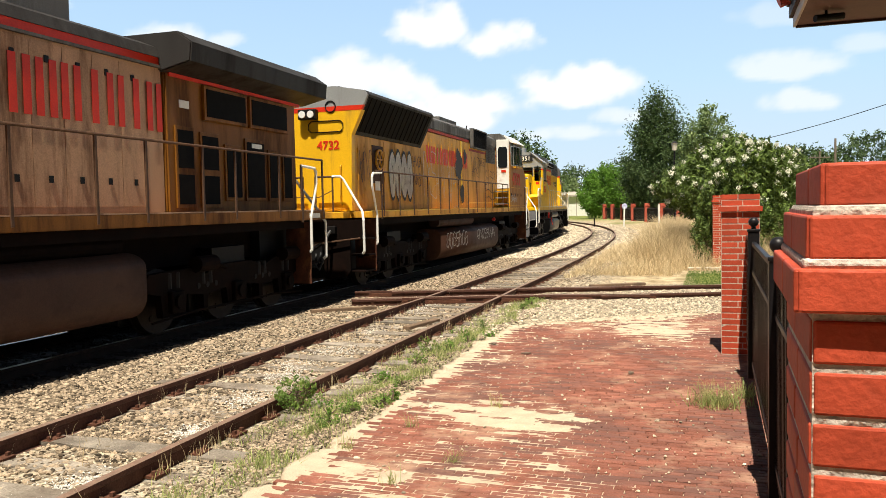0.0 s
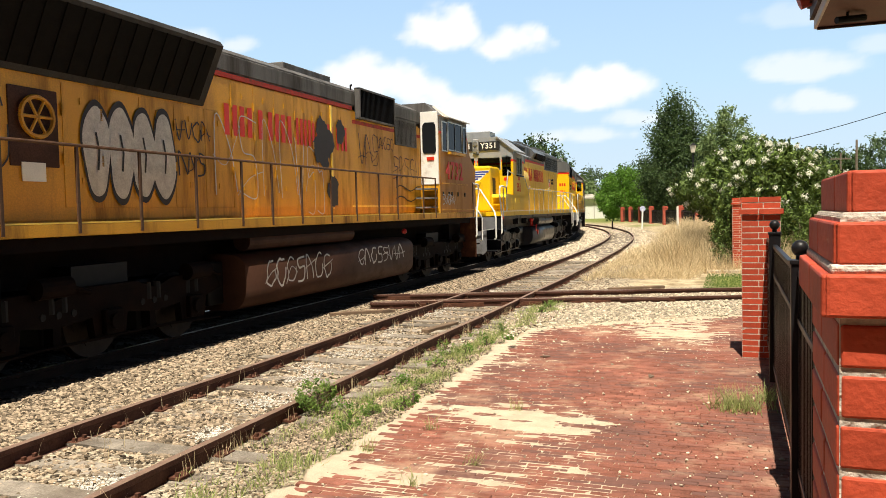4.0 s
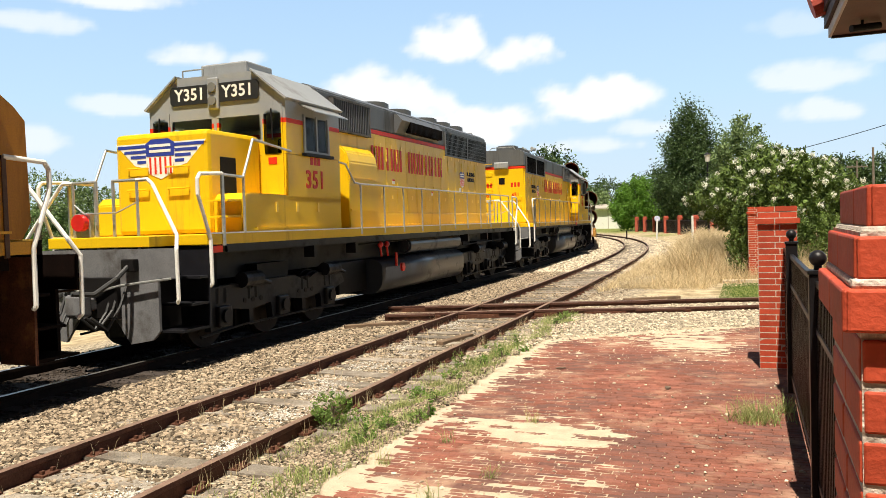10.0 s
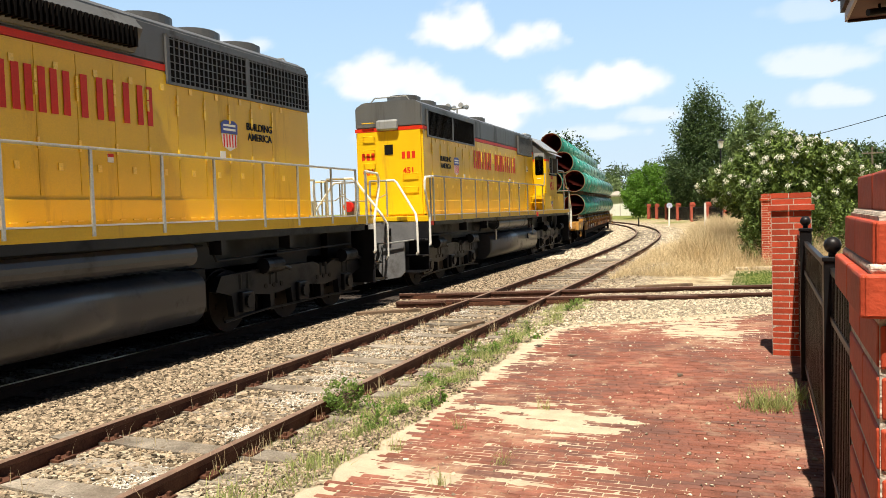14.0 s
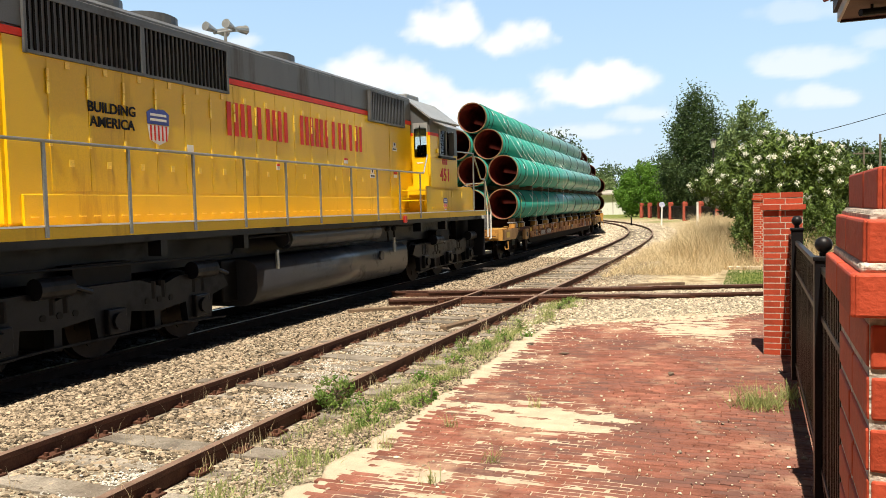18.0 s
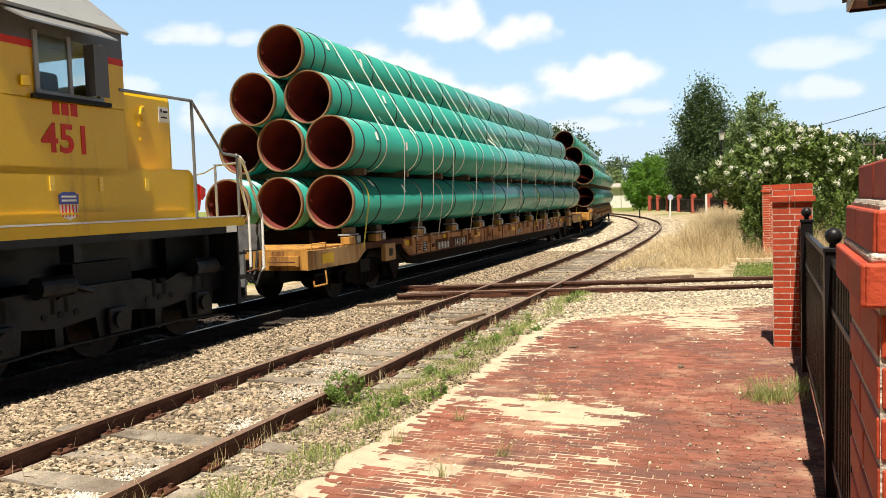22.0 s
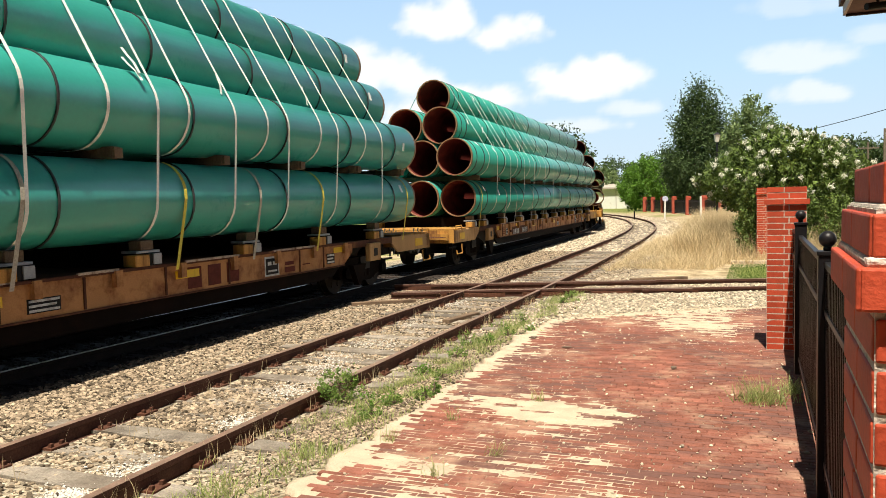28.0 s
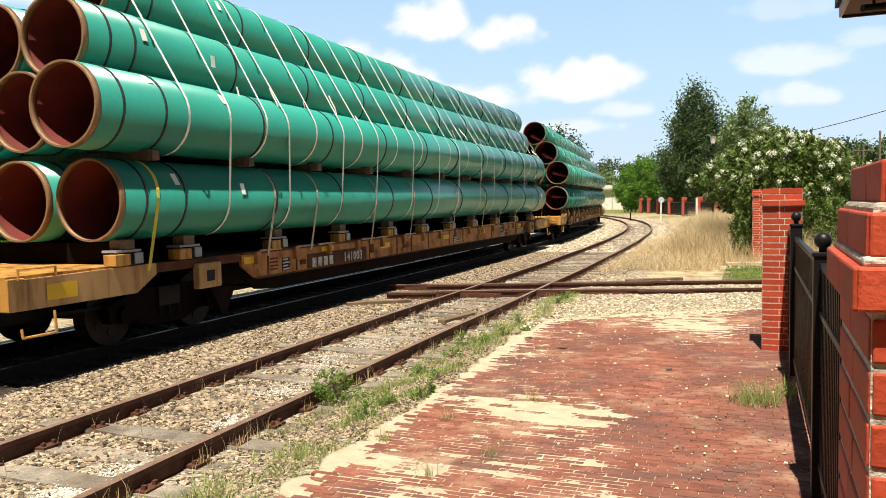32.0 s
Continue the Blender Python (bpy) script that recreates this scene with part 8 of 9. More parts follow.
# ---- plants ----
def leaf_material(name, dark, light, through=0.25, sprays=True):
    m = bpy.data.materials.new(name)
    m.use_nodes = True
    n, l = m.node_tree.nodes, m.node_tree.links
    b = n["Principled BSDF"]
    b.inputs["Roughness"].default_value = 0.6
    b.inputs["Specular IOR Level"].default_value = 0.3
    g = n.new("ShaderNodeNewGeometry")
    r = n.new("ShaderNodeValToRGB")
    r.color_ramp.elements[0].color, r.color_ramp.elements[1].color = (*dark, 1), (*light, 1)
    a = n.new("ShaderNodeAttribute")
    a.attribute_name = "tone"
    w = n.new("ShaderNodeMath")
    w.operation = "MULTIPLY_ADD"
    w.inputs[1].default_value = 0.55
    l.new(a.outputs["Fac"], w.inputs[0])
    h = n.new("ShaderNodeMath")
    h.operation = "MULTIPLY"
    h.inputs[1].default_value = 0.45 if sprays else 1.0
    l.new(g.outputs["Random Per Island"], h.inputs[0])
    l.new(h.outputs[0], w.inputs[2])
    l.new(w.outputs[0], r.inputs[0])
    l.new(r.outputs[0], b.inputs["Base Color"])
    t = n.new("ShaderNodeBsdfTranslucent")
    l.new(r.outputs[0], t.inputs[0])
    mx = n.new("ShaderNodeMixShader")
    mx.inputs[0].default_value = through
    l.new(b.outputs[0], mx.inputs[1])
    l.new(t.outputs[0], mx.inputs[2])
    l.new(mx.outputs[0], n["Material Output"].inputs[0])
    return m


LEAF_DARK = leaf_material("dark_leaves", (0.010, 0.024, 0.008), (0.12, 0.19, 0.065))
LEAF_MID = leaf_material("mid_leaves", (0.05, 0.09, 0.028), (0.26, 0.35, 0.14))
LEAF_BRIGHT = leaf_material("bright_leaves", (0.05, 0.12, 0.012), (0.20, 0.38, 0.05), 0.4)
LEAF_BUSH = leaf_material("glossy_bush_leaves", (0.008, 0.022, 0.005), (0.20, 0.29, 0.06), 0.15)
LEAF_WEED = leaf_material("weed_leaves", (0.06, 0.13, 0.022), (0.26, 0.36, 0.08), 0.35)
GRASS = leaf_material("green_grass_blades", (0.17, 0.23, 0.06), (0.50, 0.53, 0.21), 0.45, False)
STRAW = leaf_material("dry_grass_blades", (0.42, 0.32, 0.17), (0.82, 0.68, 0.44), 0.4, False)
PETAL = leaf_material("white_blossom", (0.80, 0.78, 0.68), (0.92, 0.91, 0.82), 0.3, False)
BARK = mat("bark", (0.13, 0.09, 0.06), 0.9, scale=8, vary=0.3, bump=0.6)


def leaf_quads(p, size, rng, flat=0.0):
    """Small bent leaves round the places p."""
    n = len(p)
    a = rng.normal(size=(n, 3))
    a[:, 2] *= 1 - flat
    a /= np.linalg.norm(a, axis=1, keepdims=True)
    b = np.cross(a, rng.normal(size=(n, 3)))
    b /= np.linalg.norm(b, axis=1, keepdims=True)
    s = size * rng.uniform(0.6, 1.3, (n, 1))
    v = np.stack([p - a * s, p + b * s * 0.45, p + a * s, p - b * s * 0.45], 1)
    return v.reshape(-1, 3), np.arange(4 * n).reshape(n, 4)


PROFILES = {
    "cone": [(0, 0.55), (0.06, 0.85), (0.25, 1.0), (0.5, 0.92), (0.7, 0.72), (0.85, 0.45), (0.95, 0.2), (1, 0.05)],
    "round": [(0, 0.35), (0.12, 0.75), (0.35, 1.0), (0.6, 0.98), (0.8, 0.75), (0.93, 0.42), (1, 0.1)],
    "dome": [(0, 0.8), (0.2, 1.0), (0.45, 0.97), (0.7, 0.78), (0.88, 0.5), (1, 0.12)],
    "arch": [(0, 0.26), (0.28, 0.30), (0.42, 0.80), (0.58, 1.0), (0.75, 0.85), (0.9, 0.55), (1, 0.15)],
}


def crown_places(kind, height, width, low, n, rng, seed, rag=0.62):
    """Places of leaf sprays in and on an uneven crown, and how far out each lies (0 to 1)."""
    pf = np.array(PROFILES[kind])
    f = np.interp(rng.random(n), np.cumsum(np.interp(np.linspace(0, 1, 60), pf[:, 0], pf[:, 1])) / np.interp(np.linspace(0, 1, 60), pf[:, 0], pf[:, 1]).sum(), np.linspace(0, 1, 60))
    a = rng.uniform(0, 2 * math.pi, n)
    lump = 1.03 + rag * (fbm(a * 1.27 + 40, f * height * 0.8 + 11, 3, seed) - 0.5)
    out = np.where(rng.random(n) < 0.72, rng.uniform(0.8, 1.05, n), rng.uniform(0.25, 0.8, n))
    rad = width / 2 * np.interp(f, pf[:, 0], pf[:, 1]) * lump * out
    top = height * (0.93 + 0.14 * fbm(np.cos(a) * 1.6 + 30, np.sin(a) * 1.6 + 30, 2, seed + 1))
    z = low * height + f * (top - low * height)
    return np.stack([rad * np.cos(a), rad * np.sin(a), z], -1), out


def tree(name, x, y, height, width, kind, n, leaf, material, label, category="tree", seed=1, group="", low=0.08, z0=-0.2, spray=0.0, up=1.0, rag=0.62):
    """Trunk, limbs and a crown of leaf sprays; n leaves in all."""
    rng = np.random.default_rng(seed)
    e = empty(name, pose(x, y, z0), label, category, group)
    bm = bmesh.new()
    top = height * 0.8
    pts = [(0, 0, -0.1)] + [(rng.normal(0, 0.03) * height * f, rng.normal(0, 0.03) * height * f, top * f) for f in (0.25, 0.5, 0.75, 1.0)]
    r0 = max(0.02, height * 0.018)
    for k, (p, q) in enumerate(zip(pts, pts[1:])):
        rod(bm, p, q, r0 * (1 - 0.22 * k), 9, r0 * (1 - 0.22 * (k + 1)))
    part("trunk", bm, BARK, e)
    per = 26
    places, out = crown_places(kind, height, width, low, n // per, rng, seed, rag)
    for k in rng.choice(len(places), min(8, len(places)), replace=False):
        bx, by, bz = places[k] * 0.85
        bm = bmesh.new()
        rod(bm, (0, 0, bz * 0.6), (bx, by, bz), r0 * 0.45, 6, r0 * 0.15)
        part("limb", bm, BARK, e)
    spray = spray or leaf * 1.7
    d = rng.normal(size=(len(places), per, 3)) * spray * 0.62
    axis = places * [1, 1, 0]
    axis = axis / np.maximum(np.linalg.norm(axis, axis=1, keepdims=True), 1e-6) * 0.7 + [0, 0, up]
    d = d + axis[:, None] * rng.normal(0.2, 1.0, (len(places), per, 1)) * spray * 0.8
    v, f = leaf_quads((places[:, None] + d).reshape(-1, 3), leaf, rng)
    crown = raw("crown", v.tolist(), f.tolist(), material, e)
    tone = crown.data.attributes.new("tone", "FLOAT", "POINT")
    tone.data.foreach_set("value", np.repeat(rng.random(len(places)), per * 4).astype(np.float32))
    return e, places[out > 0.8]


def blades(name, x, y, z, h, w, material, label, lean=0.25, category="grass", parent=None):
    n = len(x)
    rng = RNG
    a = rng.uniform(0, 6.28, n)
    dx, dy = np.cos(a) * w / 2, np.sin(a) * w / 2
    b = rng.uniform(0, 6.28, n)
    lx, ly = np.cos(b) * h * lean * rng.random(n), np.sin(b) * h * lean * rng.random(n)
    v = np.stack([np.stack([x - dx, y - dy, z], -1), np.stack([x + dx, y + dy, z], -1), np.stack([x + lx * 0.4 + dx * 0.7, y + ly * 0.4 + dy * 0.7, z + h * 0.6], -1), np.stack([x + lx * 0.4 - dx * 0.7, y + ly * 0.4 - dy * 0.7, z + h * 0.6], -1), np.stack([x + lx, y + ly, z + h], -1)], 1).reshape(-1, 3)
    i = 5 * np.arange(n)
    f = [(k, k + 1, k + 2, k + 3) for k in i] + [(k + 3, k + 2, k + 4) for k in i]
    ob = raw(name, v.tolist(), f, material, parent)
    return tagged(ob, label, category, kind="stuff")


# flowering bush over the far pillar
bush, places = tree("flowering_bush", 9.75, 26.2, 4.0, 4.7, "arch", 42000, 0.072, LEAF_BUSH, "large bush covered in white blossom clusters", "bush", 5, low=0.04, spray=0.10)
rng = np.random.default_rng(3)
pts = places[(places[:, 2] > 1.5) & (places[:, 1] < 1.2)]
pts = pts[rng.permutation(len(pts))[:150]]
fv, ff_ = leaf_quads(rng.normal(0, 0.042, (70, 3)) * [1.1, 1.1, 0.9], 0.03, rng)
blossom = raw("blossom", fv.tolist(), ff_.tolist(), PETAL, bush)
for k, p in enumerate(pts):
    m = pose(*(p * [1.09, 1.09, 1.04]), 0, 0, rng.uniform(0, 360)) @ Matrix.Scale(rng.uniform(0.7, 1.25), 4)
    if k == 0:
        blossom.matrix_basis = m
    else:
        again(blossom, m)
tree("shrub", 7.88, 23.5, 2.4, 0.75, "dome", 6500, 0.045, LEAF_BUSH, "leafy shrub growing against the brick pillar", "bush", 15, low=0.03)
tree("shrub", 10.05, 23.9, 2.1, 2.0, "dome", 12000, 0.045, LEAF_BUSH, "low dense green shrub behind the iron fence", "bush", 17, low=0.03)
tree("shrub", 10.9, 25.4, 3.2, 3.0, "dome", 16000, 0.05, LEAF_BUSH, "dense green shrub filling the space behind the iron fence", "bush", 16, low=0.03, spray=0.08)
TREES = "trees beyond the crossing"
tree("tree", 25.8, 94.5, 14.9, 7.1, "cone", 44000, 0.165, LEAF_DARK, "tall dark green tree with ragged pointed crown", "tree", 8, TREES, low=0.02, spray=0.5, up=1.6, rag=1.2)
tree("tree", 26.4, 78, 11.2, 5.4, "round", 16000, 0.17, LEAF_MID, "grey-green round-topped tree behind the dark one", "tree", 9, TREES)
tree("tree", 23.4, 112, 7.5, 7.2, "dome", 18000, 0.18, LEAF_BRIGHT, "bright green dense low tree in sunlight", "tree", 10, TREES, low=0.08)
tree("tree", 12.2, 122, 13.2, 9.5, "round", 9000, 0.28, LEAF_DARK, "dark broad tree behind the bend of the track", "tree", 11, TREES)
for k, (x, y, h, w, m_) in enumerate(((20.5, 150, 8.5, 10, LEAF_MID), (27, 158, 9.5, 11, LEAF_DARK), (34, 150, 10.5, 11, LEAF_DARK), (14, 165, 9, 12, LEAF_DARK), (41, 146, 9, 10, LEAF_MID), (6, 170, 8, 12, LEAF_MID))):
    tree("tree", x, y, h, w, "round", 6000, 0.3, m_, "distant green tree in a hazy row", "tree", 20 + k, "distant tree row", low=0.1)
for k, (x, y, h, w, m_) in enumerate(((47, 102, 8.6, 7, LEAF_DARK), (42, 110, 6.5, 8, LEAF_MID), (56, 104, 10.5, 11, LEAF_DARK), (38, 96, 5, 7, LEAF_DARK), (33, 92, 4.5, 7, LEAF_DARK), (64, 98, 9, 10, LEAF_MID))):
    tree("tree", x, y, h, w, "round", 11000, 0.22, m_, "dark tree behind the fence and power lines", "tree", 30 + k, "trees behind the fence", low=0.1)
rng = np.random.default_rng(77)
for k in range(17):
    y = -2 + k * 4.6 + rng.normal(0, 1)
    x = -26 - 0.10 * y + rng.normal(0, 2.5)
    h = rng.uniform(4.2, 7.0)
    tree("tree", x, y, h, h * rng.uniform(0.9, 1.25), "round", 9000, 0.11, (LEAF_MID, LEAF_DARK, LEAF_BRIGHT, LEAF_MID)[k % 4], "leafy green tree in the thicket beyond the tracks", "tree", 50 + k, "thicket beyond the tracks", low=0.06, z0=-0.4)
for k in range(12):
    y = 2 + k * 4.2 + rng.normal(0, 1)
    x = -18 + 0.05 * y + rng.normal(0, 1.6)
    h = rng.uniform(1.4, 2.5)
    tree("bush", x, y, h, h * rng.uniform(1.2, 1.8), "dome", 4000, 0.075, (LEAF_BRIGHT, LEAF_MID)[k % 2], "low bright green brush beside the railway", "bush", 80 + k, "brush beyond the tracks", low=0.06, z0=-0.4)
n = 16000
x, y = RNG.uniform(-17, -10, n), RNG.uniform(2, 45, n)
blades("long_grass", x, y, ground_z(x, y) - 0.02, RNG.uniform(0.3, 0.75, n), np.full(n, 0.035), GRASS, "long green grass beyond the main track")
# tall dry grass beside the siding
n = 95000
s, o = 18.6 + 34 * RNG.random(n) ** 1.2, 1.3 + RNG.random(n) * 8.0
h_ = np.interp(s, SS, HH)
x, y = np.interp(s, SS, CX) + o * np.cos(h_), np.interp(s, SS, CY) - o * np.sin(h_)
dens = fbm(x * 0.55, y * 0.55, 3, 41)
tall = ease(o - 0.03 * (s - 20), 1.2, 3.2) * ease(dens + 0.12 * ease(o, 3, 5), 0.2, 0.5) * (0.25 + 0.75 * ease(s, 19, 23.5))
keep = (RNG.random(n) < 0.10 + 0.9 * tall) & ~((x - 0.35 * (y - 20) > 6.0) & (y < 21.6))
x, y, tall = x[keep], y[keep], tall[keep]
blades("dry_grass", x, y, ground_z(x, y) - 0.02, (0.10 + 1.15 * tall) * RNG.uniform(0.4, 1.1, len(x)), np.full(len(x), 0.011), STRAW, "tall dry straw-coloured grass beside the siding", 1.1)
n = 26000
s, o = 18.4 + 17 * RNG.random(n) ** 1.3, 1.25 + RNG.random(n) ** 1.2 * 6.5
h_ = np.interp(s, SS, HH)
x, y = np.interp(s, SS, CX) + o * np.cos(h_), np.interp(s, SS, CY) - o * np.sin(h_)
keep = (RNG.random(n) < ease(fbm(x * 1.1, y * 1.1, 3, 45), 0.3, 0.6)) & ~((x - 0.35 * (y - 20) > 5.8) & (y < 21.6))
x, y = x[keep], y[keep]
blades("matted_straw", x, y, ground_z(x, y) - 0.01, RNG.uniform(0.06, 0.30, len(x)), np.full(len(x), 0.012), STRAW, "pale trampled straw lying in tangles", 2.6)
n = 12000
x, y = RNG.uniform(5.4, 9.0, n), RNG.uniform(18.0, 21.6, n)
keep = x - 0.35 * (y - 20) > 6.15
x, y = x[keep], y[keep]
n = len(x)
blades("lawn", x, y, ground_z(x, y) - 0.01, RNG.uniform(0.02, 0.055, n), np.full(n, 0.012), LEAF_WEED, "small patch of bright green lawn", 0.4)
# grass along the rail and in the paving
n = 36000
s, o = 0.5 + 13 * RNG.random(n) ** 1.2, RNG.normal(1.55, 0.36, n)
h_ = np.interp(s, SS, HH)
x, y = np.interp(s, SS, CX) + o * np.cos(h_), np.interp(s, SS, CY) - o * np.sin(h_)
cl = fbm(x * 3.6, y * 3.6, 3, 43)
keep = (RNG.random(n) < ease(cl, 0.46, 0.66) * (0.45 + 0.55 * ease(s, 2.5, 4.0)) * (1 - 0.4 * ease(s, 8.5, 10.5))) & (o > 0.86) & (o < 2.1)
x, y, cl = x[keep], y[keep], cl[keep]
blades("verge_grass", x, y, ground_z(x, y) - 0.01, RNG.uniform(0.02, 0.12, len(x)) * (0.4 + cl), np.full(len(x), 0.0075), GRASS, "thin green grass and weeds along the rail", 1.3)
n = 1500
s, o = 1 + 14 * RNG.random(n), np.where(RNG.random(n) < 0.5, 0.86, -0.6 + RNG.normal(0, 0.25, n)) + RNG.normal(0, 0.04, n)
h_ = np.interp(s, SS, HH)
x, y = np.interp(s, SS, CX) + o * np.cos(h_), np.interp(s, SS, CY) - o * np.sin(h_)
keep = fbm(x * 3, y * 3, 2, 47) > 0.55
x, y = x[keep], y[keep]
blades("dry_weeds", x, y, ground_z(x, y) - 0.01, RNG.uniform(0.05, 0.24, len(x)), np.full(len(x), 0.005), STRAW, "dry weed stalks between the rails", 0.6)


def tuft(x, y, z, r, n, hmin, hmax, material, name, label, w=0.006):
    px, py = x + RNG.normal(0, r, n), y + RNG.normal(0, r * 0.8, n)
    ob = blades(name, px, py, np.full(n, z), RNG.uniform(hmin, hmax, n), np.full(n, w), material, label, 1.5)
    return ob


tuft(2.33, 6.68, -0.005, 0.115, 320, 0.03, 0.22, GRASS, "grass_tuft", "green grass tuft growing between paving bricks")
tuft(2.68, 6.95, -0.005, 0.04, 80, 0.05, 0.22, GRASS, "grass_tuft", "small green grass tuft beside the fence")
for x, y in ((0.45, 6.75), (-0.28, 6.2), (-0.72, 5.65), (0.05, 5.3), (-0.35, 4.9)):
    tuft(x, y, -0.004, 0.03, 36, 0.03, 0.16, GRASS, "weed", "small weed sprouting in sandy joints", 0.004)
weed, _ = tree("weed", -1.49, 7.72, 0.27, 0.42, "dome", 1300, 0.017, LEAF_WEED, "bushy green weed leaning on the rail", "weed", 90, low=0.1, z0=-0.2)
wr = random.Random(12)
for k in range(22):
    s_, o_ = wr.uniform(3.0, 12.5), wr.uniform(1.0, 2.1)
    x, y, _ = on_side(s_, o_)
    tree("weed", x, y, wr.uniform(0.07, 0.2), wr.uniform(0.12, 0.3), "dome", wr.randint(180, 420), 0.013, LEAF_WEED if k % 3 else LEAF_BRIGHT, "small leafy weed in the gravel verge", "weed", 300 + k, "verge weeds", low=0.1, z0=float(ground_z(x, y)) - 0.01)
# litter on the paving
n = 1500
x, y = RNG.uniform(-1.6, 3.2, n), 2.6 + 8.4 * RNG.random(n) ** 1.4
o, _ = side_offset(x, y)
keep = paved(x, y, o) > 0.1
scatter_stones("litter", x[keep], y[keep], np.full(keep.sum(), 0.006), 0.004 + 0.013 * RNG.random(keep.sum()) ** 3, STONE_PALE, "scattered pebbles and crumbs on the paving")
for x, y, rz in ((2.75, 5.75, 30), (1.9, 8.0, 80), (0.95, 9.2, 10), (0.6, 9.9, 40)):
    bm = boxes((-0.06, 0.06, -0.015, 0.015, 0, 0.01), (-0.02, 0.03, -0.035, 0.02, 0.004, 0.012))
    o_ = tagged(part("wood_chip", bm, BARK), "dark wood chip lying on the paving", "debris", "wood chips")
    o_.matrix_basis = pose(x, y, 0.008, 0, 0, rz)


# ---- far fence, posts, buildings ----
FAR_BRICK = mat("far_brick", (0.42, 0.085, 0.05), 0.8, scale=9, vary=0.25, bump=0.3)
proto_p = None
far_line = [(19.8, 61), (20.2, 67.5), (20.6, 74.3), (21.0, 81.5), (21.45, 89.3), (21.9, 96.8), (21.6, 101.0), (21.3, 104.5)]
for x, y in far_line:
    m = pose(x, y, -0.2, 0, 0, -4)
    if proto_p is None:
        proto_p = empty("brick_pillar", m, "red brick fence pillar with projecting cap", "pillar", "far fence pillars")
        part("shaft", boxes((-0.24, 0.24, -0.24, 0.24, 0, 1.75), bevel=0.01), FAR_BRICK, proto_p)
        part("cap_course", boxes((-0.28, 0.28, -0.28, 0.28, 1.75, 1.85), bevel=0.01), FAR_BRICK, proto_p)
        part("cap", boxes((-0.22, 0.22, -0.22, 0.22, 1.85, 2.02), bevel=0.02), FAR_BRICK, proto_p)
    else:
        copy_thing(proto_p, m)
for (ax, ay), (bx, by) in zip(far_line, far_line[1:]):
    ln = math.hypot(bx - ax, by - ay)
    f = empty("iron_fence", pose(ax, ay, -0.2, 0, 0, math.degrees(math.atan2(by - ay, bx - ax))), "dark iron fence panel between brick pillars", "fence", "far fence panels")
    for z in (0.25, 1.45):
        part("rail", boxes((0.25, ln - 0.25, -0.03, 0.03, z, z + 0.05)), IRON, f)
    pk = None
    for x in np.arange(0.4, ln - 0.3, 0.26):
        if pk is None:
            pk = part("picket", boxes((-0.03, 0.03, -0.02, 0.02, 0.15, 1.6)), IRON, f)
            pk.matrix_basis = pose(x, 0, 0)
        else:
            again(pk, pose(x, 0, 0))
post_w = empty("marker_post", pose(15.3, 67, -0.2, 0, 2, 0), "slim white marker post with a round disc", "post", "white posts")
bm = bmesh.new()
rod(bm, (0, 0, 0), (0, 0, 1.75), 0.07, 10)
part("shaft", bm, WHITE, post_w)
bm = bmesh.new()
rod(bm, (0, -0.06, 1.8), (0, 0.06, 1.8), 0.24, 16)
part("disc", bm, mat("pale_disc", (0.5, 0.52, 0.7), 0.5), post_w)
post_w = empty("marker_post", pose(12.3, 45, -0.2), "plain slim white marker post in dry grass", "post", "white posts")
bm = bmesh.new()
rod(bm, (0, 0, 0), (0, 0, 1.95), 0.06, 10)
part("shaft", bm, WHITE, post_w)
post_b = empty("track_marker", pose(13.55, 71, -0.2), "short dark switch marker beside the track", "post")
bm = bmesh.new()
rod(bm, (0, 0, 0), (0, 0, 0.75), 0.06, 8)
part("shaft", bm, BLACK, post_b)
lamp = empty("street_lamp", pose(13.35, 45.5, -0.2), "tall dark lamp post with a white lantern", "lamp")
bm = bmesh.new()
rod(bm, (0, 0, 0), (0, 0, 5.0), 0.07, 10, 0.04)
part("pole", bm, IRON, lamp)
bm = bmesh.new()
rod(bm, (0, 0, 5.02), (0, 0, 5.4), 0.11, 10, 0.17)
part("lantern", bm, WHITE, lamp)
bm = bmesh.new()
rod(bm, (0, 0, 5.4), (0, 0, 5.55), 0.2, 10, 0.04)
part("lantern_cap", bm, IRON, lamp)

kerb = tagged(part("kerb", boxes((-0.6, 0.6, -0.1, 0.1, -0.15, 0.05), bevel=0.02), CONC), "pale concrete kerb stone by the lawn", "kerb", kind="structure")
kerb.matrix_basis = pose(7.4, 21.9, -0.1, 0, 0, -10)

shed = empty("warehouse", pose(17.5, 142, -0.3, 0, 0, 8), "long low white warehouse with a grey roof edge", "building")
part("wall", boxes((-16, 9, 0, 12, 0, 3.7)), WHITE, shed)
bm = bmesh.new()
prism(bm, [(-0.5, 3.7), (12.5, 3.7), (12.5, 4.0), (6, 4.9), (-0.5, 4.0)], "x", -16.4, 9.4)
part("roof", bm, mat("pale_metal_roof", (0.42, 0.38, 0.33), 0.5, scale=2, vary=0.15), shed)
for x in (-13, -8, -3, 2, 6.5):
    part("downpipe", boxes((x, x + 0.12, -0.1, 0, 0, 3.7)), FASCIA, shed)
part("door", boxes((-6, -3.6, -0.05, 0.02, 0, 2.6)), GREY, shed)

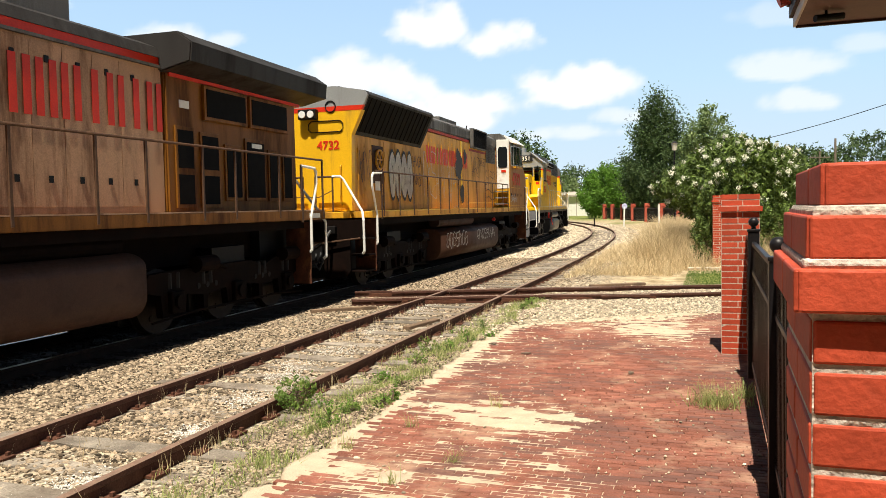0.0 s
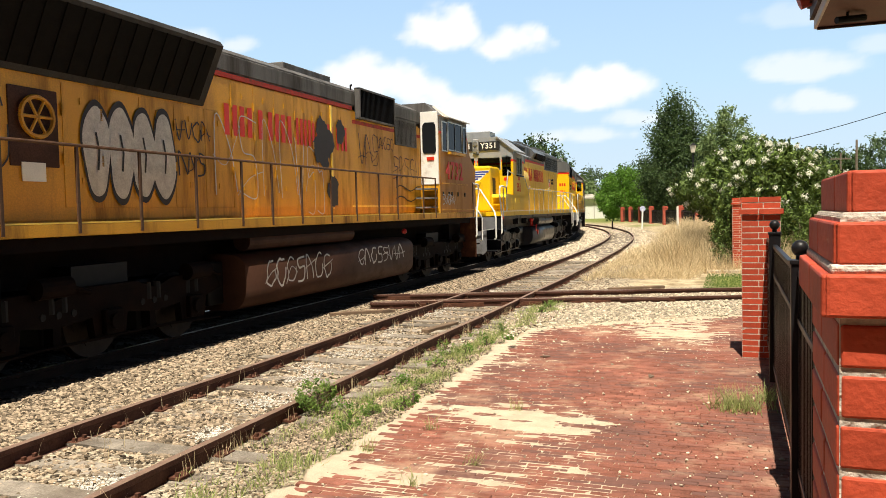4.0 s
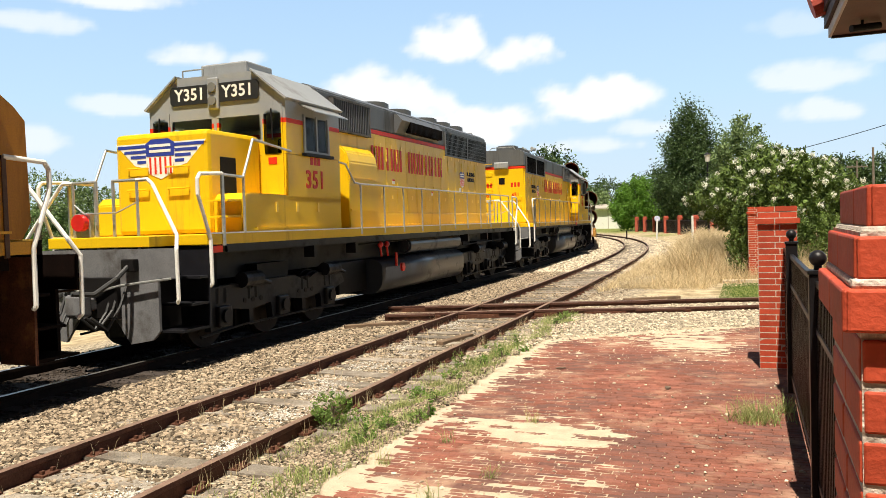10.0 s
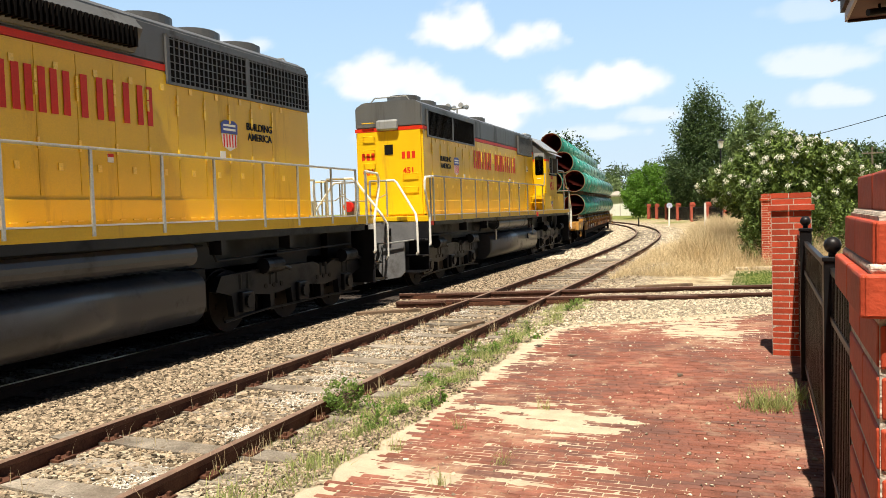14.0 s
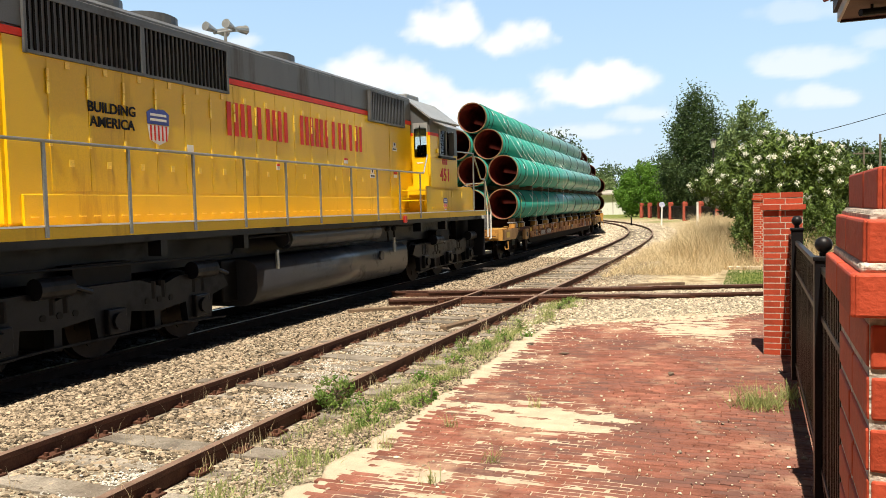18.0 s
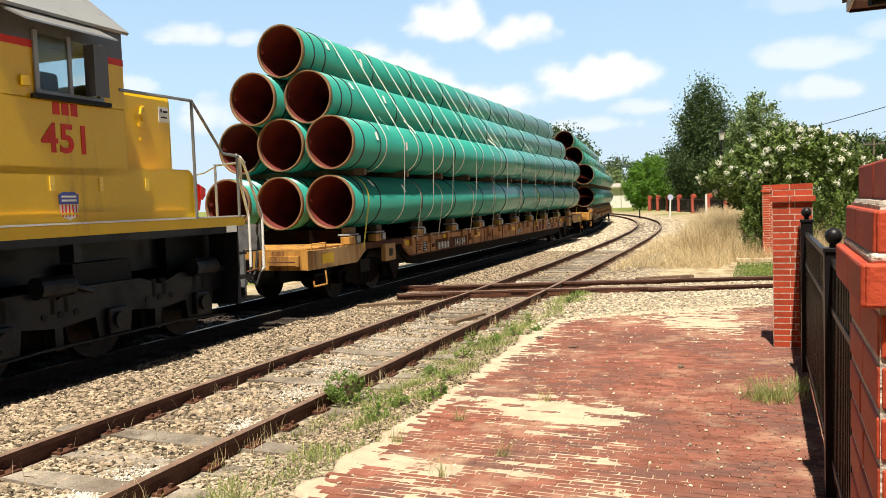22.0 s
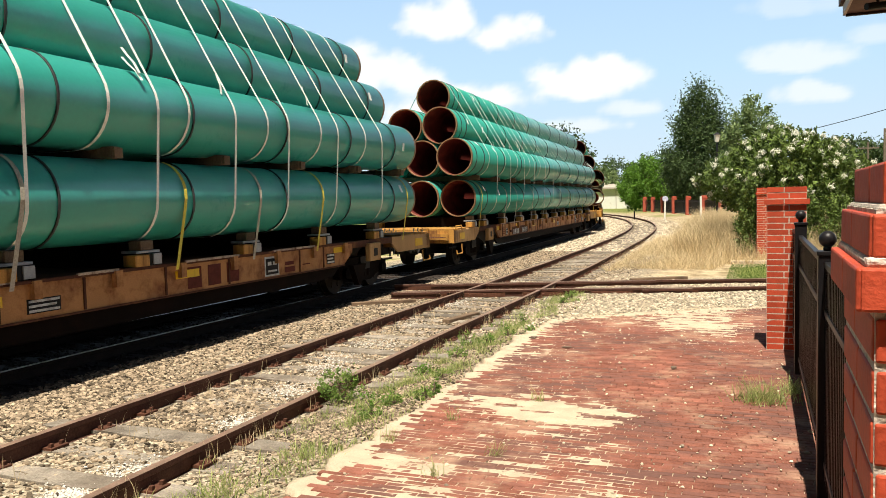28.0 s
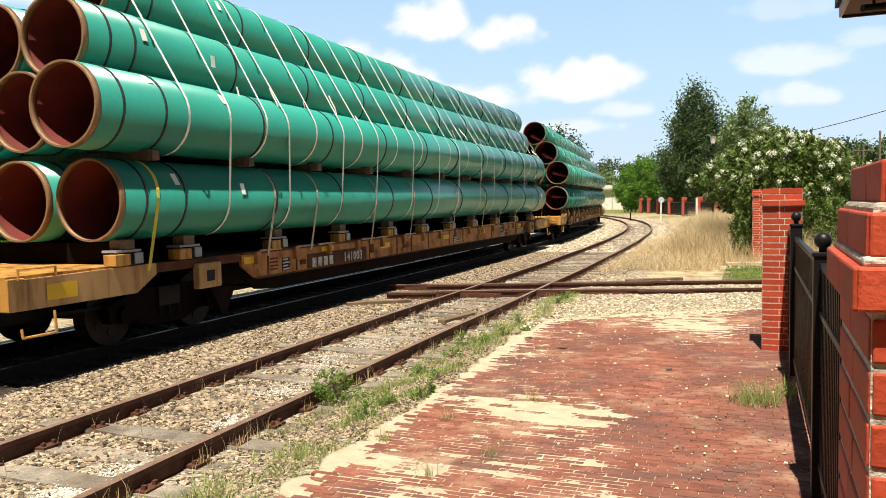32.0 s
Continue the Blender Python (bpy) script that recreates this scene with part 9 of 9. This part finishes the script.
pole_mat = mat("grey_pole_wood", (0.16, 0.13, 0.10), 0.9, scale=6, vary=0.2, bump=0.3)
for x, y, h in ((40.1, 84, 7.2), (35.8, 72, 7.6)):
    p = empty("utility_pole", pose(x, y, -0.2), "weathered wooden utility pole with a crossarm" if h < 7.5 else "plain dark wooden utility pole", "utility pole", "utility poles")
    bm = bmesh.new()
    rod(bm, (0, 0, 0), (0, 0, h), 0.14, 10, 0.09)
    part("pole", bm, pole_mat, p)
    if h > 7.5:
        continue
    part("crossarm", boxes((-1.1, 1.1, -0.05, 0.05, h - 0.7, h - 0.58)), pole_mat, p)
    for q in (-1.0, -0.5, 0.5, 1.0):
        bm = bmesh.new()
        rod(bm, (q, 0, h - 0.58), (q, 0, h - 0.42), 0.04, 8)
        part("insulator", bm, GREY, p)
wire = bmesh.new()
A, B = Vector((21.5, 56, 5.9)), Vector((33, 42, 10.2))
tube(wire, [A.lerp(B, k / 14) - Vector((0, 0, 0.5 * math.sin(math.pi * k / 14))) for k in range(15)], 0.022, 6)
tagged(part("power_line", wire, BLACK), "thin dark sagging overhead power line", "cable")


# ---- sky backdrop with slowly drifting clouds ----
def sky_backdrop():
    az = np.radians(np.concatenate([np.arange(-90, -36, 3.0), np.arange(-36, 42, 0.2), np.arange(42, 90.1, 3.0)]))
    el = np.radians(np.concatenate([np.arange(-1.0, 24, 0.2), np.arange(24, 27, 1.0)]))
    A, E = np.meshgrid(az, el, indexing="ij")
    ad, ed = np.degrees(A), np.degrees(E)
    R = 3800.0
    v = np.stack([R * np.cos(E) * np.sin(A), R * np.cos(E) * np.cos(A), R * np.sin(E)], -1)
    # centre to the right of the world's y axis and up, half width and height, in degrees; strength
    clouds = [(-1.6, 12.7, 3.0, 1.9, 1.0), (3.5, 11.7, 2.8, 1.4, 1.0), (9.2, 8.2, 4.3, 1.75, 1.0), (23.0, 8.75, 4.0, 1.1, 0.62), (23.3, 6.5, 2.6, 0.9, 0.62), (-6.0, 9.2, 4.8, 2.0, 0.9), (-0.3, 6.8, 5.8, 1.9, 1.0), (-4.5, 5.0, 5.5, 1.5, 0.7), (-19.5, 12.0, 2.8, 1.0, 0.75), (-16.0, 11.8, 1.4, 0.7, 0.6), (-18.5, 6.5, 2.2, 1.5, 0.7), (12.3, 6.2, 2.4, 0.8, 0.6), (8.2, 5.2, 4.0, 0.7, 0.6), (-25.0, 15.3, 5.5, 0.8, 0.8), (22.6, 12.2, 3.0, 1.0, 0.3), (-29.0, 13.5, 3.0, 0.9, 0.6), (-24.5, 8.5, 2.8, 0.9, 0.6), (27.5, 9.8, 1.8, 0.7, 0.4), (-31.0, 6.0, 3.0, 1.2, 0.6), (31.0, 12.0, 3.0, 1.2, 0.7)]
    n1 = fbm(ad * 0.55, ed * 0.8, 5, 61)
    n2 = fbm(ad * 0.16 + 9, ed * 0.4, 4, 62)
    dens = np.zeros_like(ad)
    for a, e, w, h, k in clouds:
        low = np.where(ed < e, 1.5, 1.0)
        q = ((ad - a) / w) ** 2 + ((ed - e) / h * low) ** 2
        dens = np.maximum(dens, k * ease(1.45 - q + 2.2 * (n1 - 0.5), 0.1, 1.25))
    far_c = ease(n2 + 0.3 * (n1 - 0.5), 0.56, 0.75) * ((np.abs(ad) > 34) | (ed > 20))
    dens = np.maximum(dens, far_c * 0.8)
    t = np.clip(ed / 22, 0, 1)[..., None]
    low, mid, high = np.array([0.68, 0.80, 0.90]), np.array([0.53, 0.745, 0.93]), np.array([0.36, 0.57, 0.90])
    base = np.where(t < 0.4, low + (mid - low) * (t / 0.4), mid + (high - mid) * ((t - 0.4) / 0.6))
    col = base + (np.array([0.97, 0.98, 0.98]) - base) * dens[..., None]
    ids = np.arange(A.size).reshape(A.shape)
    q = np.stack([ids[:-1, :-1], ids[:-1, 1:], ids[1:, 1:], ids[1:, :-1]], -1).reshape(-1, 4)
    me = bpy.data.meshes.new("sky_backdrop")
    me.from_pydata(v.reshape(-1, 3).tolist(), [], q.tolist())
    at = me.attributes.new("air", "FLOAT_COLOR", "POINT")
    at.data.foreach_set("color", np.concatenate([col.reshape(-1, 3), np.ones((A.size, 1))], 1).astype(np.float32).ravel())
    for p in me.polygons:
        p.use_smooth = True
    m = bpy.data.materials.new("pale_summer_sky")
    m.use_nodes = True
    nt = m.node_tree
    nt.nodes.remove(nt.nodes["Principled BSDF"])
    em = nt.nodes.new("ShaderNodeEmission")
    em.inputs[1].default_value = SKY_GLOW
    ac = nt.nodes.new("ShaderNodeAttribute")
    ac.attribute_name = "air"
    nt.links.new(ac.outputs["Color"], em.inputs[0])
    nt.links.new(em.outputs[0], nt.nodes["Material Output"].inputs[0])
    me.materials.append(m)
    return tagged(new("backdrop", me), "pale blue summer sky with scattered white clouds", "sky", kind="structure")


backdrop = sky_backdrop()


# ---- the nearest paving bricks, one by one ----
for i in BRICKS_NEAR:
    m = pose(cells[i, 0], cells[i, 1], PAVE_Z[i], RNG.normal(0, 0.5), RNG.normal(0, 0.4), math.degrees(ROT) + RNG.normal(0, 0.5))
    if proto is None:
        proto = part("brick", PAVE_BM, PAVER, pavement)
        proto.matrix_basis = m
    else:
        again(proto, m)


def motions():
    half = [t / 2 for t in range(65)]
    bogies = {c: h for _, c, h in VEHICLES}
    for e, c, h in VEHICLES:
        walk(e, [(t, on_rails(c + LAG[c] - rolled(t), h)) for t in half])
    for e, c, m in LOADS:
        walk(e, [(t, on_rails(c + LAG[c] - rolled(t), bogies[c]) @ m) for t in half])
    walk(backdrop, [(0, pose(0, 0, 0, 0, 0, -0.66)), (9, pose(0, 0, 0)), (18, pose(0, 0, 0, 0, 0, 0.72)), (32, pose(0, 0, 0, 0, 0, 1.75))])
    for ob, x, r in WHEELS:
        walk(ob, [(k / 5, pose(x, 0, r, 0, -math.degrees(rolled(k / 5) / r), 0)) for k in range(161)])


motions()
